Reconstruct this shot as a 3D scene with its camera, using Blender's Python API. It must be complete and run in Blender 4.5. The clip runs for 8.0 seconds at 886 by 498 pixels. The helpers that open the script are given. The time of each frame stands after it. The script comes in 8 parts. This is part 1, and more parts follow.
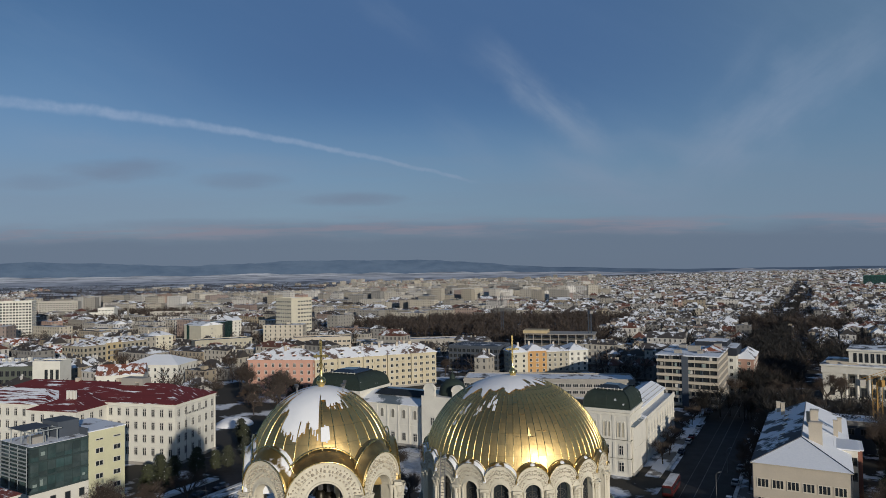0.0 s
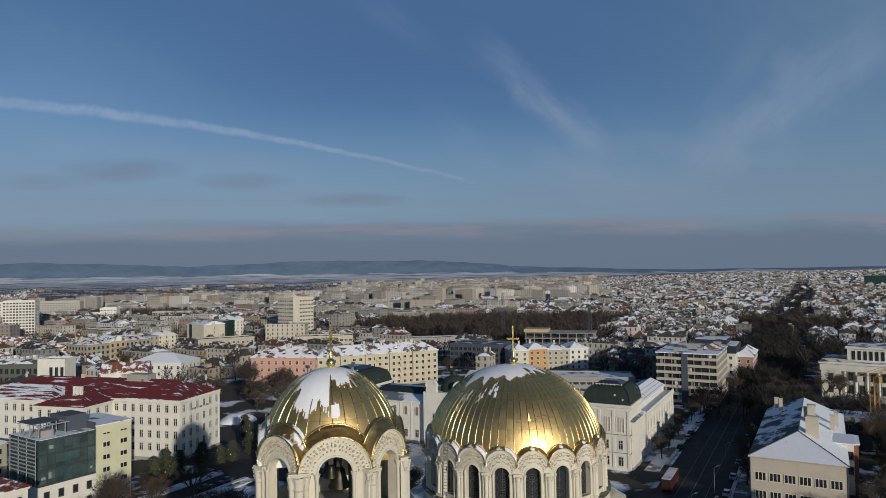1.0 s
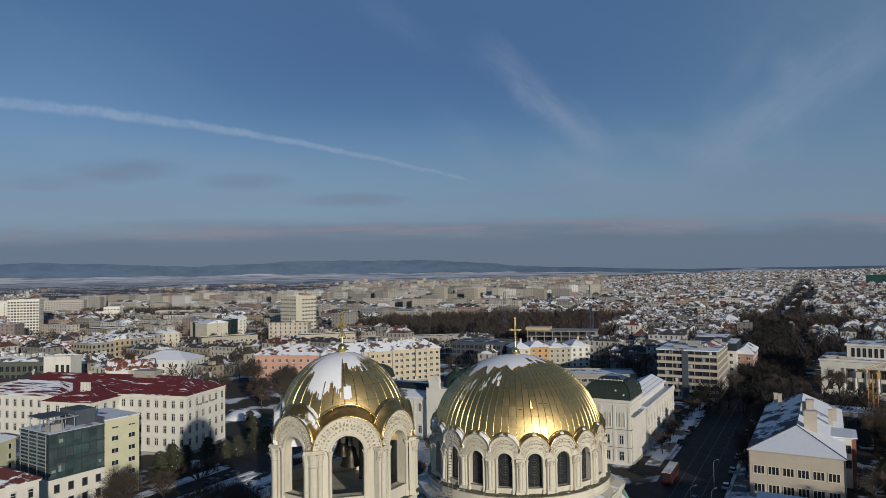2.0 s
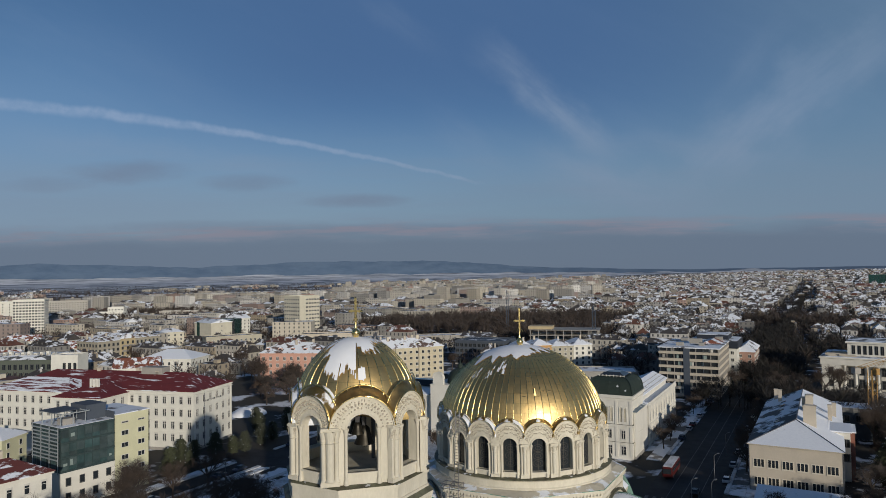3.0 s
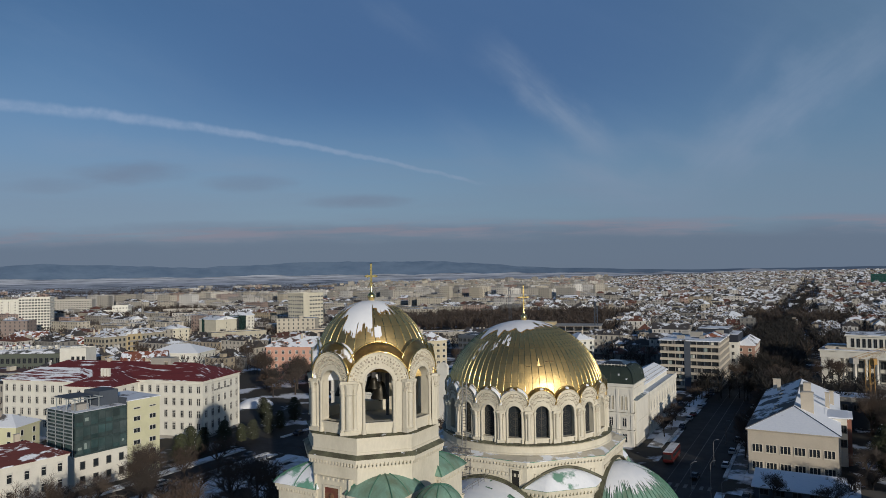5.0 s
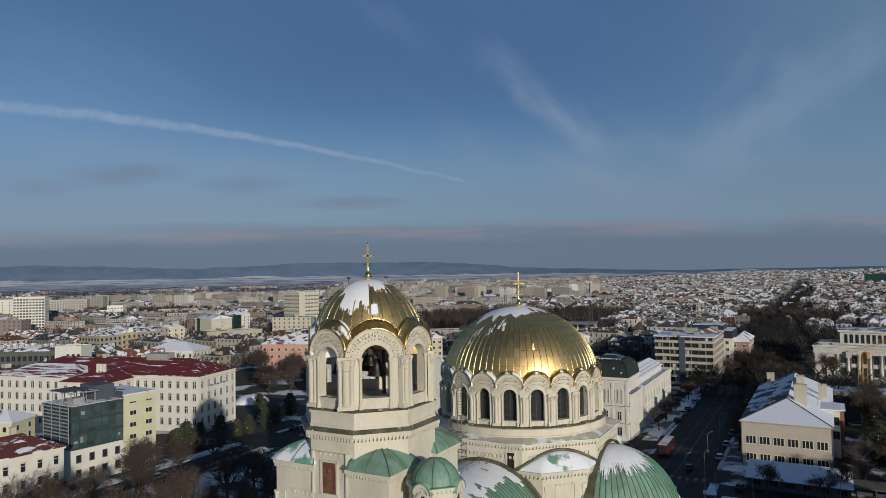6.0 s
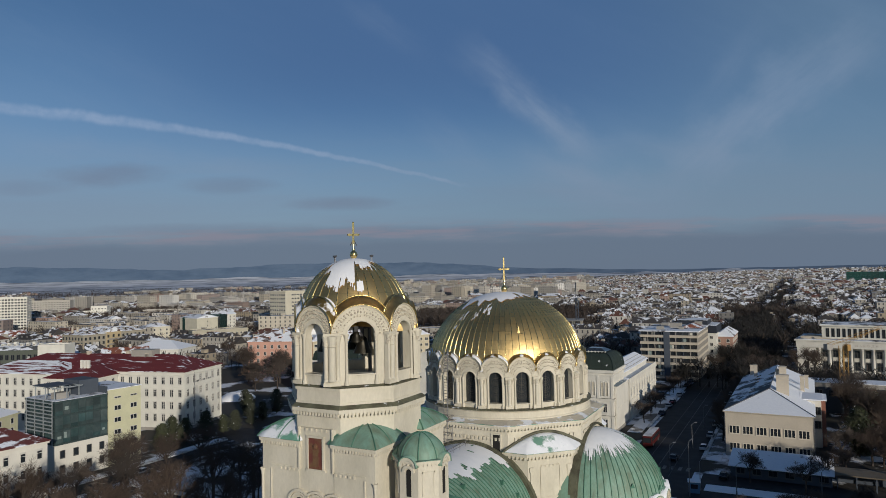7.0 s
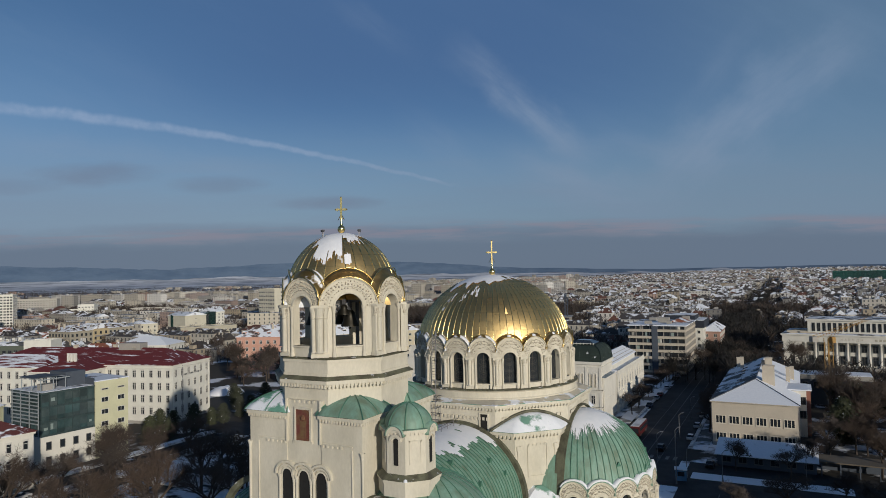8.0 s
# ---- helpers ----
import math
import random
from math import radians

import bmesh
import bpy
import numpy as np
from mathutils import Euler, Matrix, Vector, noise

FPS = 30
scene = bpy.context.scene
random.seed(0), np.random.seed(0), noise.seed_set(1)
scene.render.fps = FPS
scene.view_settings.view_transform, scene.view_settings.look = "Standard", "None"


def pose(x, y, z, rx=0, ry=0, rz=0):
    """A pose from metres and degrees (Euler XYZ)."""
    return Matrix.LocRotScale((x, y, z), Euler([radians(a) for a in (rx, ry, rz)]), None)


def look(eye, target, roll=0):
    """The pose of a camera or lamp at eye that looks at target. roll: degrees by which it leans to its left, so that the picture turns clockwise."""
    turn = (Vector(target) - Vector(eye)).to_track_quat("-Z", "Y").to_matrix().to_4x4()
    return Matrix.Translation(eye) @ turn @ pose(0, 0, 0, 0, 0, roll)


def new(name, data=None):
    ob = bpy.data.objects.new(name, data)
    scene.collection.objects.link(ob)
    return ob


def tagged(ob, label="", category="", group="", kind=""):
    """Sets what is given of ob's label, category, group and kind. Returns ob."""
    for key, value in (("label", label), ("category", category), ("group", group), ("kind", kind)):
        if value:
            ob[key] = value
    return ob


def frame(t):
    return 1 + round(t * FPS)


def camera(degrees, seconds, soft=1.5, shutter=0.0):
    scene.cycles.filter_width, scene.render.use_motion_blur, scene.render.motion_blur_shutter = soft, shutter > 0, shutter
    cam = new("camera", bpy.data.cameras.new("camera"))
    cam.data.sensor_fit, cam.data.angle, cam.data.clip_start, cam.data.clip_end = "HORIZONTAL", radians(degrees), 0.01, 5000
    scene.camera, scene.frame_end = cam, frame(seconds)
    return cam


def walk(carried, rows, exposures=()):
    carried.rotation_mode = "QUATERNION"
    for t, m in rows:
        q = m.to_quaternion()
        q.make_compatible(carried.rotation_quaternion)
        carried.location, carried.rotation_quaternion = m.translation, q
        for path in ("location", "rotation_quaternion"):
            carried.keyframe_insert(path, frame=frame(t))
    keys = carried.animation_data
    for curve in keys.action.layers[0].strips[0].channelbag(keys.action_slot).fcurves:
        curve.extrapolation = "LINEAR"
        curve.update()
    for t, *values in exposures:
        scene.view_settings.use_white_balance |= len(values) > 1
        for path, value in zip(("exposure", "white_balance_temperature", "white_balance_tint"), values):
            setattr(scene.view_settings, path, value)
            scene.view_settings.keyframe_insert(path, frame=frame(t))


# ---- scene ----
cam = camera(66.5, 8.0, soft=0.7)

PATH = [
    (0, (8.725, -48.812, 56.846), (8.729, -46.813, 56.911), -0.8),
    (0.5, (8.641, -49.967, 56.367), (8.645, -47.968, 56.433), -0.9),
    (1, (8.508, -51.244, 55.832), (8.509, -49.245, 55.899), -0.8),
    (1.5, (8.361, -52.413, 55.436), (8.36, -50.414, 55.502), -0.8),
    (3, (7.62, -56.372, 54.028), (7.61, -54.374, 54.097), -0.9),
    (3.5, (7.368, -57.652, 53.478), (7.356, -55.653, 53.548), -0.9),
    (4, (7.203, -58.846, 52.851), (7.187, -56.847, 52.922), -0.9),
    (4.5, (6.984, -59.567, 52.04), (6.967, -57.569, 52.11), -0.9),
    (6, (6.873, -60.765, 49.24), (6.87, -58.766, 49.314), -1.0),
    (6.5, (6.928, -60.98, 48.274), (6.944, -58.981, 48.347), -1.0),
    (7, (6.978, -61.169, 47.267), (7.014, -59.17, 47.342), -1.2),
    (7.5, (7.053, -61.322, 46.173), (7.106, -59.324, 46.248), -1.2),
    (8, (7.148, -61.451, 45.008), (7.214, -59.453, 45.082), -1.2),
]
walk(cam, [(t, look(eye, target, roll)) for t, eye, target, roll in PATH])

# ---- light ----
SUN_AZ, SUN_EL = 156.5, 12.5          # clockwise from +y, degrees
world = bpy.data.worlds.new("sky")
scene.world = world
world.use_nodes = True


def sky_nodes():
    nt = world.node_tree
    nt.nodes.clear()
    N, Lk = nt.nodes.new, nt.links.new

    def math_node(op, a, b=None, c=None):
        n = N("ShaderNodeMath")
        n.operation = op
        for i, v in enumerate((a, b, c)):
            if v is None:
                continue
            if isinstance(v, (int, float)):
                n.inputs[i].default_value = v
            else:
                Lk(v, n.inputs[i])
        return n.outputs[0]

    def smooth(v, a, b):
        n = N("ShaderNodeMapRange")
        n.interpolation_type = "SMOOTHSTEP"
        Lk(v, n.inputs[0])
        n.inputs[1].default_value, n.inputs[2].default_value = a, b
        return n.outputs[0]

    def noise_tex(vec, scale, detail=5.0, rough=0.6):
        n = N("ShaderNodeTexNoise")
        n.inputs["Scale"].default_value, n.inputs["Detail"].default_value = scale, detail
        n.inputs["Roughness"].default_value = rough
        Lk(vec, n.inputs["Vector"])
        return n.outputs[0]

    def mapped(vec, scale, rot=(0, 0, 0)):
        n = N("ShaderNodeMapping")
        n.inputs["Scale"].default_value, n.inputs["Rotation"].default_value = scale, rot
        Lk(vec, n.inputs["Vector"])
        return n.outputs[0]

    def mix(f, a, b):
        n = N("ShaderNodeMix")
        n.data_type = "RGBA"
        Lk(f, n.inputs[0])
        for i, v in ((6, a), (7, b)):
            if isinstance(v, tuple):
                n.inputs[i].default_value = (*v, 1)
            else:
                Lk(v, n.inputs[i])
        return n.outputs[2]

    out, bg, sky, co = N("ShaderNodeOutputWorld"), N("ShaderNodeBackground"), N("ShaderNodeTexSky"), N("ShaderNodeTexCoord")
    sky.sky_type, sky.sun_disc = "NISHITA", False
    sky.sun_elevation, sky.sun_rotation = radians(SUN_EL), radians(SUN_AZ)
    sky.air_density, sky.dust_density, sky.ozone_density, sky.altitude = 1.0, 0.7, 4.2, 600
    d = co.outputs["Generated"]
    sep = N("ShaderNodeSeparateXYZ")
    Lk(d, sep.inputs[0])
    x, y, z = sep.outputs
    # azimuth tangent and elevation tangent, seen towards +y
    flat = math_node("MAXIMUM", y, 0.05)
    u, w = math_node("DIVIDE", x, flat), math_node("DIVIDE", z, flat)
    comb = N("ShaderNodeCombineXYZ")
    Lk(u, comb.inputs[0]), Lk(w, comb.inputs[1])
    plane = comb.outputs[0]
    front = smooth(y, 0.05, 0.3)
    col = sky.outputs[0]
    # thin high veil
    veil = noise_tex(mapped(mapped(plane, (1, 1, 1), (0, 0, 0.45)), (1.0, 4.0, 1)), 2.2, 7, 0.62)
    veil = math_node("MULTIPLY", smooth(veil, 0.40, 0.80), 0.17)
    col = mix(math_node("MULTIPLY", veil, front), col, CLOUD_HIGH)
    right = math_node("MULTIPLY", smooth(u, 0.05, 0.66), 0.42)
    col = mix(math_node("MULTIPLY", right, front), col, CLOUD_VEIL)
    left = math_node("MULTIPLY", math_node("MULTIPLY", smooth(u, -0.15, -0.75), smooth(w, 0.42, 0.16)), 0.40)
    col = mix(math_node("MULTIPLY", left, front), col, CLOUD_HIGH)
    # the clear, deep blue gap between the veils
    gap = math_node("MULTIPLY", math_node("MULTIPLY", smooth(u, -0.62, -0.12), smooth(u, 0.62, 0.12)), smooth(w, 0.12, 0.34))
    col = mix(math_node("MULTIPLY", math_node("MULTIPLY", gap, front), 0.78), col, SKY_DEEP)
    # soft streaks of cirrus
    for (u0, w0, u1, w1, wide, amount) in STREAKS:
        du, dw = u1 - u0, w1 - w0
        ln = math.hypot(du, dw)
        along = math_node("ADD", math_node("MULTIPLY", math_node("SUBTRACT", u, u0), du / ln), math_node("MULTIPLY", math_node("SUBTRACT", w, w0), dw / ln))
        across = math_node("SUBTRACT", math_node("MULTIPLY", math_node("SUBTRACT", u, u0), -dw / ln), math_node("MULTIPLY", math_node("SUBTRACT", w, w0), -du / ln))
        wob = math_node("MULTIPLY", math_node("SUBTRACT", noise_tex(plane, 9.0, 4), 0.5), wide * 1.6)
        body = smooth(math_node("ABSOLUTE", math_node("ADD", across, wob)), wide, 0.0)
        ends = math_node("MULTIPLY", smooth(along, -0.06, 0.08), smooth(along, ln + 0.05, ln - 0.1))
        turn = mapped(plane, (1, 1, 1), (0, 0, -math.atan2(dw, du)))
        tex = smooth(noise_tex(mapped(turn, (1.0, 4.5, 1)), 6.0, 6, 0.65), 0.05, 0.80)
        col = mix(math_node("MULTIPLY", math_node("MULTIPLY", math_node("MULTIPLY", body, ends), tex), math_node("MULTIPLY", front, amount)), col, CLOUD_STREAK)
    # the contrail: a slightly bent line that thins out to its head
    mid = math_node("ADD", math_node("MULTIPLY", u, TRAIL[1]), TRAIL[0])
    mid = math_node("ADD", mid, math_node("MULTIPLY", math_node("MULTIPLY", u, u), TRAIL[2]))
    wig = math_node("MULTIPLY", math_node("SUBTRACT", noise_tex(mapped(plane, (1, 0.2, 1)), 26.0, 3), 0.5), 0.012)
    off = math_node("ABSOLUTE", math_node("SUBTRACT", math_node("ADD", w, wig), mid))
    half = math_node("ADD", math_node("MULTIPLY", smooth(u, 0.05, -0.65), 0.0068), 0.0032)
    band = math_node("SUBTRACT", 1.0, smooth(math_node("DIVIDE", off, half), 0.25, 1.25))
    band = math_node("MULTIPLY", band, smooth(u, 0.070, 0.01))
    band = math_node("MULTIPLY", band, math_node("ADD", math_node("MULTIPLY", smooth(noise_tex(plane, 40.0, 4), 0.3, 0.7), 0.45), 0.5))
    col = mix(math_node("MULTIPLY", math_node("MULTIPLY", band, front), 0.58), col, CLOUD_TRAIL)
    # low banks over the horizon
    bank = noise_tex(mapped(plane, (1.0, 9.0, 1)), 2.6, 6, 0.55)
    lowm = math_node("MULTIPLY", smooth(w, 0.235, 0.10), smooth(math_node("ADD", bank, math_node("MULTIPLY", smooth(w, 0.2, 0.02), 0.16)), 0.42, 0.72))
    low = mix(smooth(u, -0.35, 0.25), CLOUD_LOW, CLOUD_EAST)
    col = mix(math_node("MULTIPLY", smooth(w, 0.26, 0.06), 0.72), col, low)
    col = mix(math_node("MULTIPLY", lowm, 0.35), col, low)
    # small mauve cloudlets: place, half width, half height, strength
    fray = math_node("MULTIPLY", math_node("SUBTRACT", noise_tex(mapped(plane, (1.0, 3.2, 1)), 13.0, 6, 0.62), 0.5), 2.4)
    for cu, cw, hu, hw, amount in CLOUDLETS:
        a = math_node("DIVIDE", math_node("SUBTRACT", u, cu), hu)
        b = math_node("DIVIDE", math_node("SUBTRACT", w, cw), hw)
        d2 = math_node("ADD", math_node("MULTIPLY", a, a), math_node("MULTIPLY", b, b))
        body = smooth(math_node("ADD", d2, fray), 2.2, -0.6)
        col = mix(math_node("MULTIPLY", math_node("MULTIPLY", body, front), amount), col, CLOUD_PUFF)
    edge = math_node("ADD", w, math_node("MULTIPLY", math_node("SUBTRACT", noise_tex(mapped(plane, (1.0, 5.0, 1)), 5.0, 4), 0.5), 0.03))
    haze = smooth(edge, 0.085, 0.040)
    col = mix(math_node("MULTIPLY", haze, 0.80), col, CLOUD_BANK)
    rim = math_node("MULTIPLY", math_node("MULTIPLY", smooth(edge, 0.045, 0.062), smooth(edge, 0.082, 0.066)), smooth(noise_tex(mapped(plane, (1, 12, 1)), 5.0, 5), 0.4, 0.62))
    col = mix(math_node("MULTIPLY", rim, 0.75), col, CLOUD_RIM)
    Lk(col, bg.inputs[0])
    bg.inputs[1].default_value = SKY_STRENGTH
    Lk(bg.outputs[0], out.inputs[0])


SKY_STRENGTH = 0.070
CLOUD_STREAK, CLOUD_EAST, CLOUD_VEIL, SKY_DEEP, CLOUD_HIGH, CLOUD_TRAIL, CLOUD_LOW, CLOUD_PUFF, CLOUD_BANK, CLOUD_RIM = [tuple(v / SKY_STRENGTH for v in c) for c in (
    (0.235, 0.310, 0.435), (0.176, 0.246, 0.342), (0.166, 0.268, 0.390), (0.066, 0.138, 0.290), (0.200, 0.295, 0.450), (0.310, 0.400, 0.560), (0.200, 0.268, 0.366), (0.150, 0.170, 0.240), (0.122, 0.160, 0.224), (0.235, 0.228, 0.285))]
STREAKS = ((0.075, 0.325, 0.262, 0.158, 0.040, 0.62), (0.67, 0.355, 0.36, 0.13, 0.080, 0.42), (0.54, 0.28, 0.34, 0.10, 0.05, 0.45), (0.15, 0.140, 0.40, 0.080, 0.060, 0.70), (0.17, 0.165, 0.32, 0.10, 0.035, 0.50), (0.50, 0.36, 0.40, 0.24, 0.03, 0.2), (-0.10, 0.40, -0.02, 0.34, 0.03, 0.25), (-0.62, 0.21, -0.20, 0.15, 0.03, 0.30), (0.20, 0.20, 0.52, 0.155, 0.03, 0.25), (0.00, 0.22, 0.10, 0.13, 0.035, 0.2))
CLOUDLETS = ((-0.472, 0.157, 0.075, 0.015, 0.46), (-0.60, 0.140, 0.06, 0.010, 0.25), (-0.296, 0.138, 0.060, 0.012, 0.34), (-0.133, 0.108, 0.065, 0.009, 0.42), (-0.36, 0.074, 0.16, 0.008, 0.30), (-0.10, 0.066, 0.18, 0.007, 0.36), (0.14, 0.062, 0.14, 0.008, 0.30))
TRAIL = (0.1452, -0.2559, -0.1206)
sky_nodes()

sun = new("sun", bpy.data.lights.new("sun", "SUN"))
sun.data.energy, sun.data.angle, sun.data.color = 2.95, radians(0.6), (1.0, 0.92, 0.79)
sa, se = radians(SUN_AZ), radians(SUN_EL)
sun.matrix_world = look((0, 0, 0), (-math.sin(sa) * math.cos(se), -math.cos(sa) * math.cos(se), -math.sin(se)))


# ---- materials ----
def mat(name, color, rough=0.8, metal=0.0, spot=None, amount=0.35, scale=1.2, grain=0.12, grain_scale=14.0, bump=0.15, cover=None, cover_scale=0.3, vary=0.0, island=0.0, stretch=(1, 1, 1)):
    """Colour with stains (spot) and grain; cover: share of snow lying on it; vary/island: random shift by object/by piece."""
    m = bpy.data.materials.new(name)
    m.use_nodes = True
    nt = m.node_tree
    N, Lk = nt.nodes.new, nt.links.new
    b = nt.nodes["Principled BSDF"]
    b.inputs["Roughness"].default_value, b.inputs["Metallic"].default_value = rough, metal
    co = N("ShaderNodeTexCoord")
    mp = N("ShaderNodeMapping")
    mp.inputs["Scale"].default_value = stretch
    Lk(co.outputs["Object"], mp.inputs[0])
    vec = mp.outputs[0]

    def tex(s, detail=5, rough_=0.6):
        n = N("ShaderNodeTexNoise")
        n.inputs["Scale"].default_value, n.inputs["Detail"].default_value, n.inputs["Roughness"].default_value = s, detail, rough_
        Lk(vec, n.inputs["Vector"])
        return n.outputs[0]

    def rng(v, a, c, lo=0.0, hi=1.0):
        n = N("ShaderNodeMapRange")
        Lk(v, n.inputs[0])
        for i, k in enumerate((a, c, lo, hi)):
            n.inputs[i + 1].default_value = k
        return n.outputs[0]

    def mix(f, a, c, mode="MIX"):
        n = N("ShaderNodeMix")
        n.data_type, n.blend_type = "RGBA", mode
        if isinstance(f, float):
            n.inputs[0].default_value = f
        else:
            Lk(f, n.inputs[0])
        for i, v in ((6, a), (7, c)):
            if isinstance(v, tuple):
                n.inputs[i].default_value = (*v, 1)
            else:
                Lk(v, n.inputs[i])
        return n.outputs[2]

    col = mix(rng(tex(scale), 0.42, 0.68, 0.0, amount), color, spot or tuple(c * 0.55 for c in color))
    fine = tex(grain_scale, 4)
    col = mix(rng(fine, 0.3, 0.75, 0.0, grain), col, tuple(c * 0.35 for c in color))
    for share, src in ((vary, "ShaderNodeObjectInfo"), (island, "ShaderNodeNewGeometry")):
        if share:
            r = N(src).outputs["Random" if src.endswith("Info") else "Random Per Island"]
            hsv = N("ShaderNodeHueSaturation")
            Lk(rng(r, 0, 1, 1 - share, 1 + share), hsv.inputs["Value"])
            sub = N("ShaderNodeMath")
            sub.operation = "FRACT"
            mul = N("ShaderNodeMath")
            mul.operation = "MULTIPLY"
            mul.inputs[1].default_value = 7.31
            Lk(r, mul.inputs[0]), Lk(mul.outputs[0], sub.inputs[0])
            Lk(rng(sub.outputs[0], 0, 1, 1 - share, 1 + share), hsv.inputs["Saturation"])
            Lk(col, hsv.inputs["Color"])
            col = hsv.outputs[0]
    rough_out = None
    if cover is not None:
        s = mix(rng(tex(2.0), 0.3, 0.7, 0.0, 0.6), (0.82, 0.84, 0.88), (0.70, 0.73, 0.79))
        msk = rng(tex(cover_scale, 6, 0.58), 0.75 - cover * 0.5 - 0.03, 0.75 - cover * 0.5 + 0.03)
        inv = N("ShaderNodeMath")
        inv.operation = "SUBTRACT"
        inv.inputs[1].default_value = 0.0
        Lk(msk, inv.inputs[0])
        col = mix(inv.outputs[0], col, s)
        rough_out = rng(inv.outputs[0], 0, 1, rough, 0.85)
        Lk(rough_out, b.inputs["Roughness"])
        if metal:
            Lk(rng(inv.outputs[0], 0, 1, metal, 0.0), b.inputs["Metallic"])
    else:
        Lk(rng(tex(scale * 2.3), 0.3, 0.7, max(rough - 0.08, 0.02), min(rough + 0.08, 1.0)), b.inputs["Roughness"])
    Lk(col, b.inputs["Base Color"])
    if bump:
        bp = N("ShaderNodeBump")
        bp.inputs["Strength"].default_value, bp.inputs["Distance"].default_value = bump, 0.05
        Lk(fine, bp.inputs["Height"])
        Lk(bp.outputs[0], b.inputs["Normal"])
    return m


def gilded_sheets():
    """Gilded copper sheets: every sheet of the UV grid with its own tint, gloss and slight tilt, dark laps between them."""
    m = bpy.data.materials.new("gilded_sheets")
    m.use_nodes = True
    nt = m.node_tree
    N, Lk = nt.nodes.new, nt.links.new
    b = nt.nodes["Principled BSDF"]
    b.inputs["Metallic"].default_value = 1.0
    co, sep, fl, wn = N("ShaderNodeTexCoord"), N("ShaderNodeSeparateXYZ"), N("ShaderNodeVectorMath"), N("ShaderNodeTexWhiteNoise")
    Lk(co.outputs["UV"], sep.inputs[0])
    fl.operation = "FLOOR"
    Lk(co.outputs["UV"], fl.inputs[0])
    wn.noise_dimensions = "2D"
    Lk(fl.outputs[0], wn.inputs["Vector"])
    ns = N("ShaderNodeTexNoise")
    ns.inputs["Scale"].default_value, ns.inputs["Detail"].default_value, ns.inputs["Roughness"].default_value = 1.3, 6, 0.68
    Lk(co.outputs["Object"], ns.inputs["Vector"])

    def rng(v, a, c, lo, hi):
        n = N("ShaderNodeMapRange")
        Lk(v, n.inputs[0])
        for i, k in enumerate((a, c, lo, hi)):
            n.inputs[i + 1].default_value = k
        return n.outputs[0]

    def mth(op, a, c):
        n = N("ShaderNodeMath")
        n.operation = op
        for i, v in enumerate((a, c)):
            if isinstance(v, float):
                n.inputs[i].default_value = v
            else:
                Lk(v, n.inputs[i])
        return n.outputs[0]

    ramp = N("ShaderNodeMix")
    ramp.data_type = "RGBA"
    ramp.inputs[6].default_value, ramp.inputs[7].default_value = (0.79, 0.572, 0.25, 1), (0.545, 0.375, 0.158, 1)
    Lk(mth("ADD", rng(ns.outputs[0], 0.35, 0.75, 0.0, 0.75), rng(wn.outputs["Value"], 0, 1, 0.0, 0.22)), ramp.inputs[0])
    fr = mth("FRACT", sep.outputs[1], 0.0)
    lap = mth("MAXIMUM", rng(fr, 0.0, 0.035, 1.0, 0.0), rng(fr, 0.965, 1.0, 0.0, 1.0))
    dark = N("ShaderNodeMix")
    dark.data_type = "RGBA"
    Lk(mth("MULTIPLY", lap, 0.35), dark.inputs[0])
    Lk(ramp.outputs[2], dark.inputs[6])
    dark.inputs[7].default_value = (0.20, 0.12, 0.04, 1)
    Lk(dark.outputs[2], b.inputs["Base Color"])
    Lk(mth("ADD", rng(wn.outputs["Value"], 0, 1, 0.395, 0.46), rng(ns.outputs[0], 0.3, 0.7, -0.05, 0.07)), b.inputs["Roughness"])
    # each sheet leans its own way, and is a little buckled
    sub, scl, add, nrm = N("ShaderNodeVectorMath"), N("ShaderNodeVectorMath"), N("ShaderNodeVectorMath"), N("ShaderNodeVectorMath")
    sub.operation, scl.operation, add.operation, nrm.operation = "SUBTRACT", "SCALE", "ADD", "NORMALIZE"
    Lk(wn.outputs["Color"], sub.inputs[0])
    sub.inputs[1].default_value = (0.5, 0.5, 0.5)
    Lk(sub.outputs[0], scl.inputs[0])
    scl.inputs["Scale"].default_value = 0.030
    bp = N("ShaderNodeBump")
    bp.inputs["Strength"].default_value, bp.inputs["Distance"].default_value = 0.42, 0.07
    Lk(ns.outputs[0], bp.inputs["Height"])
    Lk(bp.outputs[0], add.inputs[0])
    Lk(scl.outputs[0], add.inputs[1])
    Lk(add.outputs[0], nrm.inputs[0])
    Lk(nrm.outputs[0], b.inputs["Normal"])
    return m


GOLD = gilded_sheets()
STONE = mat("pale_limestone", (0.660, 0.612, 0.502), 0.85, spot=(0.45, 0.415, 0.325), amount=0.52, scale=0.38, stretch=(1.3, 1.3, 0.55), grain=0.18, grain_scale=4.5, bump=0.12)
STONE_DIRTY = mat("weathered_limestone", (0.52, 0.47, 0.37), 0.88, spot=(0.24, 0.22, 0.17), amount=0.5, scale=0.8, grain=0.2, grain_scale=5, bump=0.15)
CARVED = mat("carved_limestone", (0.56, 0.50, 0.40), 0.85, spot=(0.25, 0.22, 0.17), amount=0.7, scale=2.0, grain=0.2, bump=0.3)
GOLD_RIB = mat("gilded_seam", (0.86, 0.66, 0.28), 0.27, 1.0, amount=0.2, bump=0)
GOLD_DULL = mat("dull_gilding", (0.50, 0.365, 0.165), 0.46, 1.0, spot=(0.24, 0.16, 0.07), amount=0.6, scale=1.2, bump=0.15)
